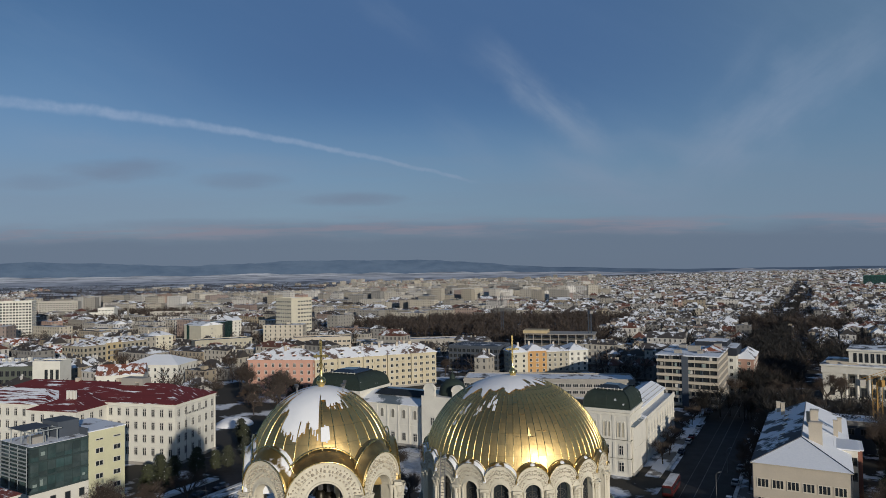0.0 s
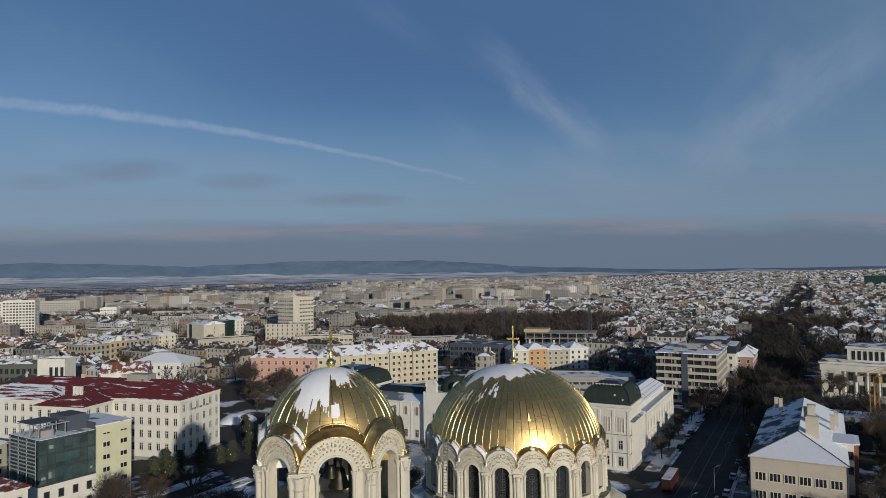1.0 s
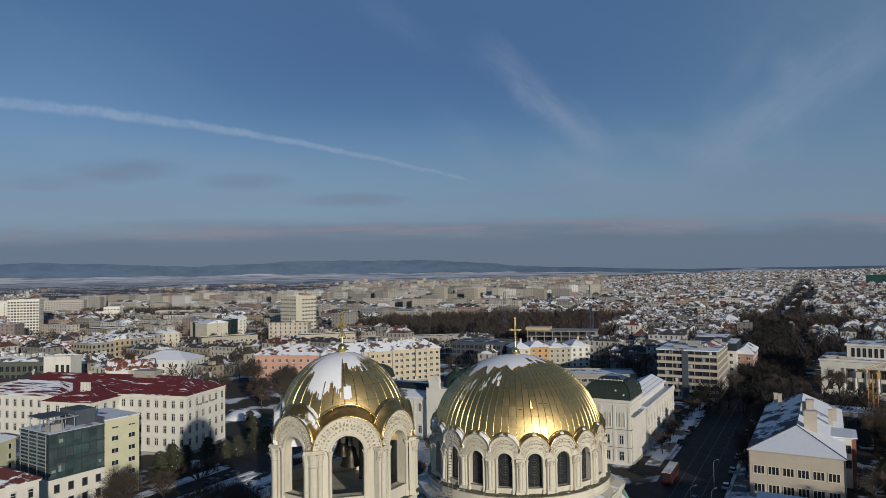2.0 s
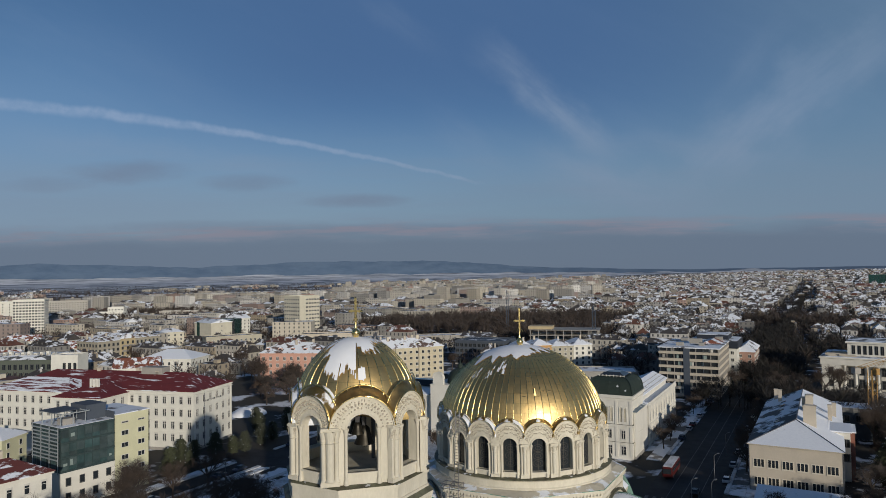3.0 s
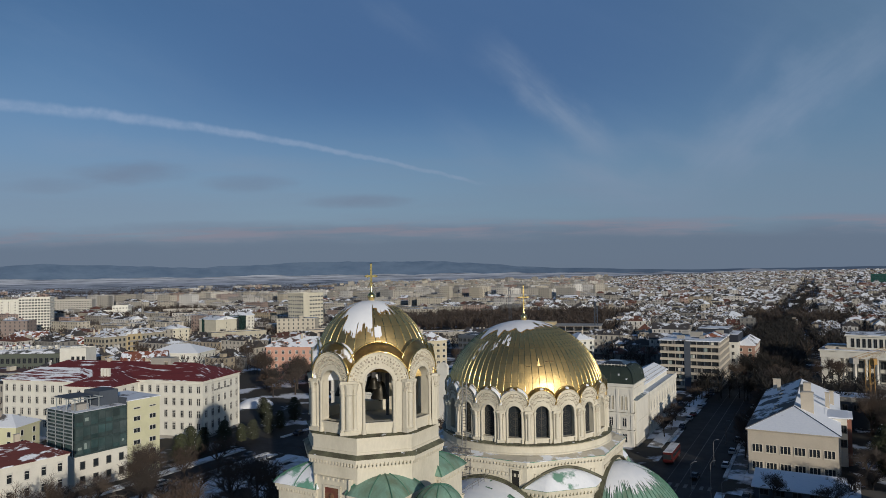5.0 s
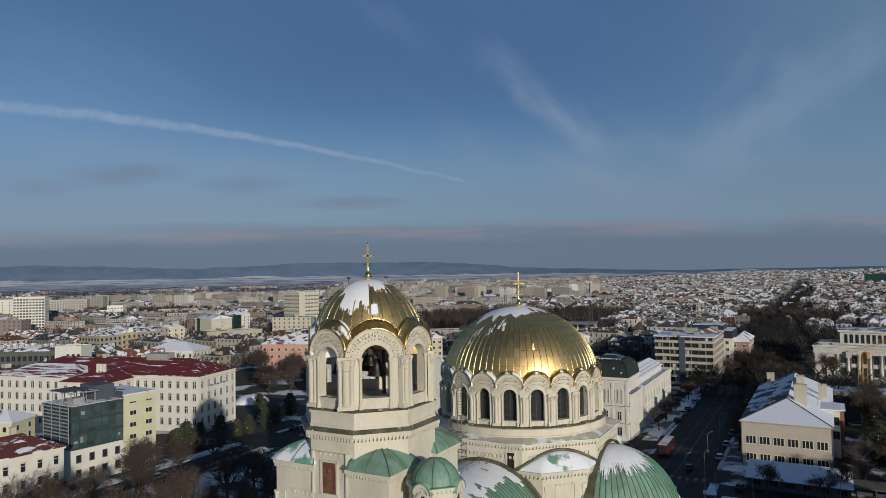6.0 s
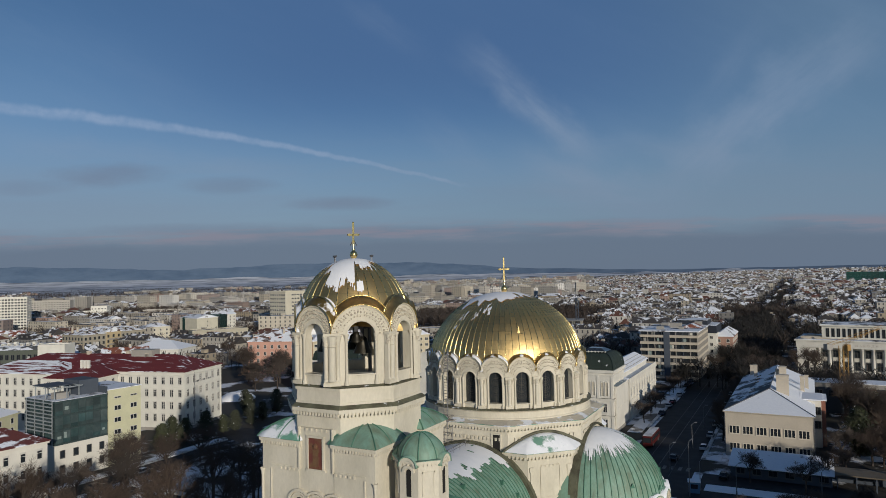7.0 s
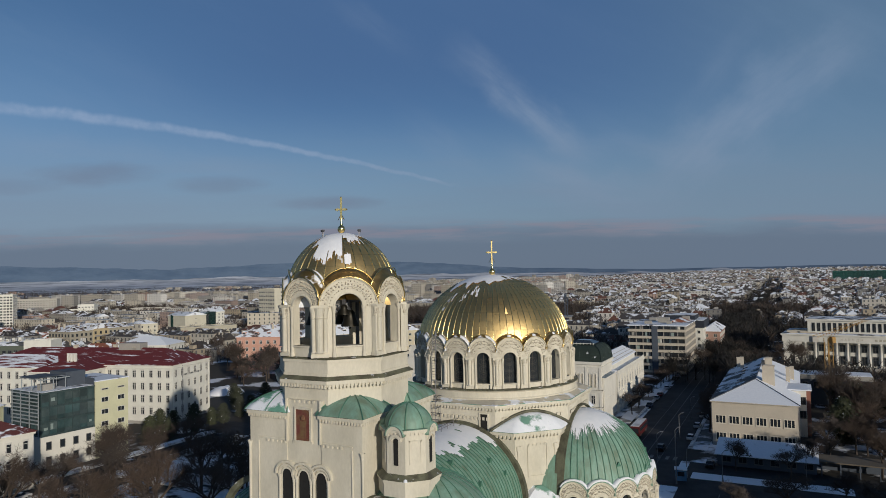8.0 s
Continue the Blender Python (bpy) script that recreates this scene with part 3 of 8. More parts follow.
def gold_dome(parent, c, R, H, z0, p, n, snow, label, foot=0.0):
    prof = superdome(R, H, z0, p, 30)
    if foot:
        prof = [(prof_at(prof, foot), foot)] + [q for q in prof if q[1] > foot + 0.05]
    me = Mesh().lathe(prof, n * 2, 0, c=(0, 0)).data("gold_dome", GOLD, True)
    # sheet joints follow the seams
    uv = me.uv_layers.new(name="UVMap")
    arc, k2 = [0.0], n * 2
    for a, b in zip(prof, prof[1:]):
        arc.append(arc[-1] + math.hypot(b[0] - a[0], b[1] - a[1]))
    for poly in me.polygons:
        j, i = divmod(poly.index, k2)
        for li, (di, dj) in zip(poly.loop_indices, ((0, 0), (1, 0), (1, 1), (0, 1))):
            uv.data[li].uv = ((i + di) / 2 + 0.5, arc[j + dj] / 1.15)
    dome = part("gold_dome", me, parent, pose(c[0], c[1], 0), label)
    # standing seams, one mesh for all
    rib = Mesh()
    for (r0, a0), (r1, a1) in zip(prof[:-3], prof[1:-2]):
        w0 = w1 = 0.026
        vs = []
        for r, z, w in ((r0, a0, w0), (r1, a1, w1)):
            vs += [(-w * 1.6, -r + 0.03, z), (-w, -r - 0.045, z + 0.02), (w, -r - 0.045, z + 0.02), (w * 1.6, -r + 0.03, z)]
        rib.add(vs, [(0, 1, 5, 4), (1, 2, 6, 5), (2, 3, 7, 6)])
    rib_me = rib.data("seam", GOLD_RIB, True)
    for k in range(n):
        part("seam", rib_me, dome, pose(0, 0, 0, 0, 0, 360 * (k + 0.5) / n))
    # a few short bright laps between the seams
    rnd = random.Random(int(R * 10))
    lap = Mesh()
    for row in range(9 if R > 8 else 0):
        z = z0 + H * (0.90 - row * 0.055)
        for k in range(n):
            a = 360 * (k + 0.5) / n
            if rnd.random() > (0.30 if 15 < a < 70 else 0.02) * (1 - row * 0.06) or z < z0 + H * 0.45:
                continue
            r = prof_at(prof, z)
            a0, a1 = radians(a + 72 / n), radians(a + 288 / n)
            rr, r2 = r + 0.012, prof_at(prof, z - 0.045) + 0.03
            lap.add([(rr * math.sin(a0), -rr * math.cos(a0), z), (rr * math.sin(a1), -rr * math.cos(a1), z), (r2 * math.sin(a1), -r2 * math.cos(a1), z - 0.045), (r2 * math.sin(a0), -r2 * math.cos(a0), z - 0.045)], [(0, 1, 2, 3)])
    if lap.f:
        part("sheet_joints", lap.data("sheet_joints", GOLD_RIB), dome, kind="stuff")
    # snow lying on the sheets, cut off along the seams
    sn = Mesh()
    na, nz = n * 10, 130
    keep = []
    for j in range(nz):
        for i in range(na):
            if snow((i + 0.5) / na * 360, (j + 0.5) / nz):
                keep.append((i, j))
    for i, j in keep:
        vs = []
        for ii, jj in ((i, j), (i + 1, j), (i + 1, j + 1), (i, j + 1)):
            a, z = radians(360 * ii / na), z0 + H * (jj / nz) * 0.9995
            r = prof_at(prof, z) + 0.07
            vs.append((r * math.sin(a), -r * math.cos(a), z + 0.06))
        sn.add(vs, [(0, 1, 2, 3)])
    sme = sn.data("snow", SNOW, True)
    bm = bmesh.new()
    bm.from_mesh(sme)
    bmesh.ops.remove_doubles(bm, verts=bm.verts, dist=0.002)
    bm.to_mesh(sme)
    bm.free()
    part("snow", sme, dome, label="thin crust of white snow")
    return dome


def cross(parent, c, z, h, r):
    """Ball, spike and an openwork cross of gilded metal."""
    fin = part("finial", Mesh().lathe([(r * 1.9, z - 0.75 * r), (r * 0.9, z - 0.2), (r * 0.55, z + 0.05), (r * 0.8, z + r * 0.3), (r * 1.05, z + r), (r * 0.8, z + 1.7 * r), (r * 0.35, z + 2.0 * r), (r * 0.4, z + 2.4 * r), (0.07, z + 3.0 * r), (0.07, z + h * 0.4)], 16).data("finial", GOLD_RIB, True), parent, pose(c[0], c[1], 0), "polished gilded ball and spike")
    m = Mesh()
    zc = z + h * 0.66
    m.box(-0.085, 0.085, -0.06, 0.06, z + h * 0.34, z + h)
    m.box(-h * 0.155, h * 0.155, -0.06, 0.06, zc - 0.085, zc + 0.085)
    for x, zz in ((-h * 0.155, zc), (h * 0.155, zc), (0, z + h)):
        m.lathe([(0.0, zz - 0.1), (0.1, zz), (0.0, zz + 0.1)], 6, c=(x, 0))
    for s in (-1, 1):
        m.box(s * h * 0.10 - 0.03, s * h * 0.10 + 0.03, -0.04, 0.04, zc - 0.16, zc + 0.16)
        m.tube((s * h * 0.09, 0, z + h * 0.36), (s * 0.03, 0, z + h * 0.52), 0.03, n=4)
    part("cross", m.data("cross", GOLD_RIB), fin, pose(0, 0, 0, 0, 0, 28), "gilded cross")


def dentils(poly, z0, z1, depth, step, size):
    m = Mesh()
    n = len(poly)
    for i in range(n):
        a, b = Vector(poly[i]), Vector(poly[(i + 1) % n])
        d = b - a
        ln = d.length
        d.normalize()
        o = Vector((d.y, -d.x))
        k = max(int(ln / step), 1)
        for j in range(k):
            p = a + d * (ln * (j + 0.5) / k)
            q = [p - d * size / 2 - o * 0.05, p + d * size / 2 - o * 0.05, p + d * size / 2 + o * depth, p - d * size / 2 + o * depth]
            m.prism([(v.x, v.y) for v in q], z0, z1)
    return m


def cornice(parent, poly, z, name="cornice", out=0.28, h=0.45, cover=COPPER_OLD, step=0.36, center=(0, 0)):
    """A projecting moulding with a row of dentils below and a weathered copper top."""
    def grown(k):
        return [(center[0] + (x - center[0]) * (1 + k / math.hypot(x - center[0], y - center[1])), center[1] + (y - center[1]) * (1 + k / math.hypot(x - center[0], y - center[1]))) for x, y in poly]
    m = Mesh().prism(grown(out * 0.5), z - h, z - h * 0.62)
    m.prism(grown(out), z - h * 0.62, z)
    c = part(name, fixed(m.data(name, STONE)), parent)
    part("dentil_course", dentils(grown(out * 0.5), z - h * 1.25, z - h * 0.62, out * 0.35, step, step * 0.5).data("dentil_course", STONE), c, kind="stuff")
    part("flashing", fixed(Mesh().prism(grown(out + 0.04), z, z + 0.05).data("flashing", cover)), c, label="weathered copper flashing with snow")
    return c


def carving(w_, ri, zi, zo, ro, rnd):
    """Carved leaves and knobs along the arch."""
    m = Mesh()
    for f, count, size in ((0.80, 27, 0.085), (0.62, 23, 0.105), (0.36, 19, 0.085)):
        for i in range(count):
            rr = ri + (ro - ri) * (f + rnd.uniform(-0.05, 0.05))
            zc = zi + (zo - zi) * (rr - ri) / max(ro - ri, 0.01)
            a = math.pi * (i + 0.5 + rnd.uniform(-0.2, 0.2)) / count
            x, z = -rr * math.cos(a), zc + rr * math.sin(a)
            s, q = size * rnd.uniform(0.6, 1.3), rnd.uniform(0.5, 1.0)
            m.lathe([(s, -0.02), (s * 0.8, 0.09), (0.0, 0.15)], 5)
            for k in range(len(m.v) - 15, len(m.v)):
                vx, vy, vz = m.v[k]
                m.v[k] = (x + vx * math.sin(a) * q - vy * math.cos(a), -vz, z + vy * math.sin(a) + vx * math.cos(a) * q)
    return m


def column(z0, z1, r, x, y):
    m = Mesh()
    m.lathe([(r * 1.5, z0), (r * 1.5, z0 + 0.25), (r * 1.1, z0 + 0.4), (r, z0 + 0.5), (r * 0.92, z1 - 0.55), (r * 1.15, z1 - 0.5), (r * 1.0, z1 - 0.42), (r * 1.3, z1 - 0.25), (r * 1.75, z1 - 0.08), (r * 1.8, z1)], 10, c=(x, y))
    return m


def arch_bay(parent, m_, w, z0, sill, zi, ri, zo, thick, glazed, name="arch_bay", roof=None, roof_len=2.5, col=0.2, seed=1, flare=0.5):
    """One bay of an arcade: wall with a round-headed opening, mouldings, carving and columns. Meshes are shared by key."""
    key = (name, w, z0)
    if key not in BAYS:
        rnd = random.Random(seed)
        ro = w / 2
        wall = fixed(Mesh().arch_wall(w, z0, zi, ri, zo, thick).box(-ri, ri, 0.0, thick, z0, sill).data(name, STONE))
        mould = Mesh().arc(ro - 0.02, ro + 0.10, zo, -0.14, thick * 0.6, 20).arc(ri + 0.02, ri + 0.14, zi, -0.09, 0.1, 16).arc(ri + (ro - ri) * 0.5 - 0.03, ri + (ro - ri) * 0.5 + 0.05, zi + (zo - zi) * 0.5, -0.07, 0.1, 18)
        arch = fixed(mould.data("archivolt", STONE, False))
        carve = carving(w, ri, zi, zo, ro, rnd).data("carving", CARVED)
        cols = [column(z0, zi + 0.12, col, 0, 0).data("column", STONE, True)]
        pw = (ro - ri) * 0.52
        pm = Mesh().box(-pw - 0.05, pw + 0.05, -0.20, 0.3, z0, z0 + 0.28).box(-pw, pw, -0.15, 0.3, z0 + 0.28, z0 + 0.40)
        pm.box(-pw * 0.96, pw * 0.96, -0.02, 0.3, z0 + 0.4, zi + 0.1)
        ch = 0.78 * min(1.0, (zi - z0) / 4.0)
        for x, q in ((-pw * 0.72, 0.26), (0.0, 0.46), (pw * 0.72, 0.26)):
            pm.lathe([(pw * q * 1.35, z0 + 0.40), (pw * q, z0 + 0.54), (pw * q, zi - ch - 0.10), (pw * q * 1.25, zi - ch - 0.03), (pw * q, zi - ch), (pw * (q + 0.10), zi - ch * 0.5), (pw * (q + 0.24), zi + 0.02)], 12, c=(x, -0.04 - 0.10 * (x == 0)))
        pm.box(-pw - 0.06, pw + 0.06, -0.27, 0.3, zi + 0.02, zi + 0.13).box(-pw - 0.02, pw + 0.02, -0.21, 0.3, zi + 0.13, zi + 0.24)
        for i in range(7):
            for zz, dd in ((zi - ch * 0.72, 0.0), (zi - ch * 0.30, 0.07)):
                x = -pw * 1.05 + (i + (0.5 if dd else 0.3)) * pw * 0.3
                y_ = -0.27 - dd + 0.05 * abs(i - 3)
                pm.prism([(x - 0.12, y_ + 0.20), (x, y_), (x + 0.12, y_ + 0.20)], zz - ch * 0.2, zz + ch * 0.2, 1, top=[(x - 0.09, y_ + 0.14), (x, y_ - 0.14), (x + 0.09, y_ + 0.14)])
        cols.append(pm.data("pilaster", [STONE, CARVED]))
        sl = Mesh().box(-ri - 0.15, ri + 0.15, -0.14, 0.2, sill - 0.12, sill).data("sill", STONE)
        cap = None
        if roof:
            # a hood that widens from the stone edge back to the dome
            k, rows_ = 22, [(0.05, 0.0, -0.16), (0.10, 0.0, -0.18), (0.13, 0.0, 0.0), (0.12, 0.6, flare * 0.5), (0.12, 1.0, flare * 0.85), (0.12, 1.0, roof_len)]
            vs = []
            for base_, part_, y in rows_:
                for i in range(k + 1):
                    t = math.pi * i / k
                    r = ro + base_ + flare * part_ * math.sin(t) ** 1.3
                    vs.append((-r * math.cos(t), y + 0.5 * (1 - math.sin(t)) * (part_ > 0), zo + r * math.sin(t)))
            cm = Mesh().add(vs, [(j * (k + 1) + i, j * (k + 1) + i + 1, (j + 1) * (k + 1) + i + 1, (j + 1) * (k + 1) + i) for j in range(len(rows_) - 1) for i in range(k)])
            cap = cm.data("gable_roof", roof, True)
        pane = lat = None
        if glazed:
            pane = Mesh().box(-ri - 0.05, ri + 0.05, thick * 0.72, thick * 0.78, sill, zi + ri + 0.05).data("pane", GLASS)
            lm = Mesh()
            y = thick * 0.70
            for zz in np.arange(sill + ri, zi + ri * 0.4, ri * 1.05):
                for rr in (ri * 0.78, ri * 0.40):
                    pts = [(rr * math.cos(t) * 0.95, y, zz + rr * 0.62 * math.sin(t)) for t in np.linspace(0, 2 * math.pi, 11)]
                    lm.path(pts, 0.028, 3)
            lm.box(-0.025, 0.025, y - 0.02, y + 0.02, sill, zi + ri)
            lat = lm.data("lattice", LATTICE)
        BAYS[key] = (wall, arch, carve, cols, sl, cap, pane, lat)
    wall, arch, carve, cols, sl, cap, pane, lat = BAYS[key]
    bay = part(name, wall, parent, m_)
    part("archivolt", arch, bay)
    part("carving", carve, bay, label="carved stone leaves", kind="stuff")
    for x in (-ri - col * 0.75, ri + col * 0.75):
        part("column", cols[0], bay, pose(x, -0.06, 0))
    part("pilaster", cols[1], bay, pose(-w / 2, 0, 0))
    part("sill", sl, bay)
    if cap:
        part("gable_roof", cap, bay, label="dull gilded barrel roof" if roof is GOLD_DULL else "green copper barrel roof")
    if pane:
        part("pane", pane, bay)
        part("lattice", lat, bay)
    return bay



BAYS = {}


def hood_rim(ro, zo, flare, thick):
    """The bright gilded edge where a hood meets the dome."""
    rods = []
    for base_, part_, y0, r_, lo in ((0.10, 0.0, -0.19, thick * 0.7, 1), (0.14, 1.0, flare * 0.45, thick, 3)):
        pts = []
        for i in range(lo, 41 - lo):
            t = math.pi * i / 40
            r = ro + base_ + flare * part_ * math.sin(t) ** 1.3
            pts.append((-r * math.cos(t), y0 + 0.5 * (1 - math.sin(t)) * part_, zo + r * math.sin(t)))
        rods.append(Mesh().sweep(pts, r_, 8).data("gilded_rim", GOLD_RIB, True))
    return rods


cathedral = thing("cathedral", GRID, "pale stone domed cathedral with gilded and green copper roofs", "cathedral")


def bell_tower():
    # square shaft with corner piers
    core = Mesh().box(-5.54, 5.54, -5.54, 5.54, 0, 33.0)
    part("tower_shaft", core.data("tower_shaft", STONE), cathedral)
    for sx in (-1, 1):
        for sy in (-1, 1):
            poly = [(sx * 1.75, sy * 1.75), (sx * 5.65, sy * 1.75), (sx * 5.65, sy * 5.65), (sx * 1.75, sy * 5.65)]
            if sx * sy < 0:
                poly = poly[::-1]
            pier = part("corner_pier", fixed(Mesh().prism(poly, 0, 33.4).data("corner_pier", STONE)), cathedral)
            cc = (sx * 3.7, sy * 3.7)
            part("colonette", BAYS.setdefault("pier_colonette", column(18.0, 31.3, 0.13, 0, 0).data("colonette", STONE, True)), pier, pose(sx * 5.66, sy * 5.66, 0))
            cornice(pier, poly, 33.9, out=0.3, h=0.42, step=0.26, center=cc)
            # rounded hipped cap
            rings = []
            for i in range(9):
                a = math.pi / 2 * i / 8
                rings.append((1 - (i / 8) ** 1.15, 33.95 + 1.40 * math.sin(a) ** 0.9))
            cx, cy = sx * 3.4, sy * 3.4
            base = [(x + sx * 0.0, y) for x, y in poly]
            m = Mesh()
            vs = []
            dense = []
            for i in range(4):
                (ax, ay), (bx, by) = base[i], base[(i + 1) % 4]
                for j in range(6):
                    dense.append((ax + (bx - ax) * j / 6, ay + (by - ay) * j / 6))
            for s, z in rings:
                for x, y in dense:
                    gx, gy = cc[0] + (x - cc[0]) * 1.17, cc[1] + (y - cc[1]) * 1.17
                    vs.append((cx + (gx - cx) * s, cy + (gy - cy) * s, z))
            k = len(dense)
            fs = [(j * k + i, j * k + (i + 1) % k, (j + 1) * k + (i + 1) % k, (j + 1) * k + i) for j in range(8) for i in range(k)]
            m.add(vs, fs)
            cap = part("pier_roof", fixed(m.data("pier_roof", COPPER_SNOW if (sx < 0 and sy < 0) else COPPER, True)), pier, label="green copper hipped cap")
            for q in range(0, k, 3):
                pts = [vs[j * k + q] for j in range(9)]
                part("seam", Mesh().path([(px_, py_, pz_ + 0.03) for px_, py_, pz_ in pts], 0.05, 4).data("seam", COPPER_SEAM), cap)
    # west face: icon, blind frame and the triple window
    face = part("west_panel", Mesh().box(-1.75, 1.75, -5.58, -5.2, 29.0, 35.0).data("west_panel", STONE), cathedral)
    fr = Mesh()
    for x0, x1, z0, z1 in ((-0.95, -0.78, 31.7, 34.3), (0.62, 0.79, 31.7, 34.3), (-0.95, 0.79, 34.25, 34.42), (-1.05, 0.9, 31.55, 31.75)):
        fr.box(x0, x1, -5.72, -5.56, z0, z1)
    part("icon_frame", fr.data("icon_frame", STONE), face)
    part("icon", Mesh().box(-0.78, 0.62, -5.63, -5.58, 31.75, 34.25).data("icon", ICON_RED), face, label="dark red painted panel")
    part("icon_motif", Mesh().prism([(-0.36, -5.645), (0.20, -5.645), (0.20, -5.63), (-0.36, -5.63)], 31.95, 33.3).lathe([(0.0, 33.35), (0.2, 33.45), (0.24, 33.65), (0.0, 33.85)], 8, c=(-0.08, -5.60)).data("icon_motif", mat("icon_ochre", (0.17, 0.10, 0.045), 0.7, spot=(0.12, 0.03, 0.03), amount=0.6, scale=2.5)), face)
    sc = Mesh()
    for i in range(5):
        sc.box(-1.12 + i * 0.5, -0.94 + i * 0.5, -5.68, -5.56, 34.78, 35.0)
    for s in (-1, 1):
        for i in range(5):
            sc.box(s * (1.9 + i * 0.45) - 0.09, s * (1.9 + i * 0.45) + 0.09, -5.76, -5.65, 31.42, 31.62)
    part("corbel_course", sc.data("corbel_course", STONE), cathedral, kind="stuff")
    pf = Mesh()
    for x0, x1, z0, z1 in ((-4.75, -4.67, 18, 31.4), (4.67, 4.75, 18, 31.4), (-4.75, -1.9, 31.62, 31.72), (1.9, 4.75, 31.62, 31.72)):
        pf.box(x0, x1, -5.74, -5.64, z0, z1)
    for x0, x1 in ((-1.75, -1.64), (1.64, 1.75)):
        pf.box(x0, x1, -5.80, -5.56, 31.6, 35.1)
    part("panel_frame", pf.data("panel_frame", STONE), cathedral)
    tri = part("triple_window", Mesh().box(-2.9, 2.9, -5.75, -5.5, 24.5, 24.8).data("triple_window", STONE), cathedral)
    for i in (-1, 0, 1):
        x = i * 1.72
        # flat panels on the solid shaft; the depth's shade is only their colour
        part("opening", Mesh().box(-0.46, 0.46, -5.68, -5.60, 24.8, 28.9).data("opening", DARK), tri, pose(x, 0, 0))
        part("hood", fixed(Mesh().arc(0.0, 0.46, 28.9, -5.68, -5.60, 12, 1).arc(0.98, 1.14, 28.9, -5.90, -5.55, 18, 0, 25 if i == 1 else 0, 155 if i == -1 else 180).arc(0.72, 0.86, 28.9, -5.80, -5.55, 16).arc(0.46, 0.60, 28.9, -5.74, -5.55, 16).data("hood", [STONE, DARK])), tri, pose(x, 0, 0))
        for s in (-0.72, 0.72):
            part("column", column(24.8, 28.9, 0.12, 0, 0).data("column", STONE, True), tri, pose(x + s, -5.72, 0))
    # octagon, cornices, parapet
    part("tower_octagon", fixed(Mesh().prism(octagon(5.3), 33.0, 36.2).data("tower_octagon", STONE)), cathedral)
    cornice(cathedral, octagon(5.3), 36.65, "tower_cornice", 0.45, 0.5, step=0.30)
    part("skirt_roof", fixed(Mesh().prism(octagon(5.78), 36.70, 36.95, top=octagon(5.4)).data("skirt_roof", COPPER_OLD)), cathedral, label="weathered copper skirt with snow")
    part("parapet", fixed(Mesh().prism(octagon(5.38), 36.8, 37.15).prism(octagon(5.30), 37.15, 38.05).prism(octagon(5.42), 38.05, 38.3).data("parapet", STONE)), cathedral)
    part("ledge_roof", fixed(Mesh().prism(octagon(5.5), 38.30, 38.46, top=octagon(5.0)).data("ledge_roof", COPPER_OLD)), cathedral, label="weathered copper ledge")
    # belfry arcade
    for k in range(8):
        half = radians(25.65 if k % 2 else 19.35)
        w, apothem, ri = 2 * 5.52 * math.sin(half), 5.52 * math.cos(half), 1.12 if k % 2 else 0.98
        zo = 44.84 - w / 2
        kind_ = {7: ("belfry_arch_snowy", SNOWY_GOLD), 0: ("belfry_arch_patchy", PATCHY_GOLD)}.get(k, ("belfry_arch", GOLD_DULL))
        bay = arch_bay(cathedral, ring_at(k, 8, apothem, (0, 0), -4.0), w, 38.45, 39.35, 42.45, ri, zo, 0.75, False, kind_[0], kind_[1], 3.0, 0.13, 5, 0.72)
        for rod in BAYS.setdefault(("belfry_rim", k % 2), hood_rim(w / 2, zo, 0.72, 0.055)):
            part("gilded_rim", rod, bay, label="bright gilded edge")
    part("belfry_floor", fixed(Mesh().prism(octagon(4.75), 38.3, 38.5).data("belfry_floor", STONE_DIRTY)), cathedral)
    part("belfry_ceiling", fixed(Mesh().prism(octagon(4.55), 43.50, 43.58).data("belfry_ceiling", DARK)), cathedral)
    fr = Mesh()
    for s in (-1, 1):
        fr.box(-3.9, 3.9, s * 1.3 - 0.14, s * 1.3 + 0.14, 43.0, 43.3).box(s * 1.3 - 0.14, s * 1.3 + 0.14, -3.9, 3.9, 42.7, 43.0)
        fr.box(s * 2.3 - 0.12, s * 2.3 + 0.12, -0.12, 0.12, 38.5, 43.0).box(-0.12, 0.12, s * 2.3 - 0.12, s * 2.3 + 0.12, 38.5, 43.0)
    part("bell_frame", fr.data("bell_frame", STEEL), cathedral)

    def tower_snow(a, h):
        """Bands of snow between the seams; a is the bearing from the west face, towards the south."""
        a = (a + 180) % 360 - 180
        n = noise.noise(Vector((a * 0.12, h * 5, 2.0))) * 0.14 + noise.noise(Vector((round(a / 11.25) * 1.7, 3, 0))) * 0.12 + noise.noise(Vector((a * 0.8, h * 4, 6.0))) * 0.10
        if h > 0.985:
            return True
        if -22 < a <= -2:
            return h > 0.84 + n * 0.8 - 0.006 * (a + 22)
        if -2 < a < 36:
            return h > 0.58 + n and a < 36 - 3 * noise.noise(Vector((h * 9, 0, 0)))
        if 38 < a < 46:
            return (0.50 + n * 0.3 < h < 0.64 + n * 0.2) or h > 0.9
        if 46 < a < 75:
            return h > 0.86 + n * 0.4 or (0.80 < h < 0.97 and noise.noise(Vector((a * 0.9, h * 14, 4))) > 0.28)
        if -60 < a <= -22:
            return h > 0.84 + n and noise.noise(Vector((round(a / 8) * 2.3, 0, 1))) > -0.1
        if a < -120 or a > 140:
            return h > 0.45 + n
        return h > 0.93 + n * 0.3
    gold_dome(cathedral, (0, 0), 4.9, 5.6, 43.2, 2.0, 32, tower_snow, "gilded bell tower dome with a tongue of snow", 43.62)
    cross(cathedral, (0, 0), 48.85, 3.2, 0.34)
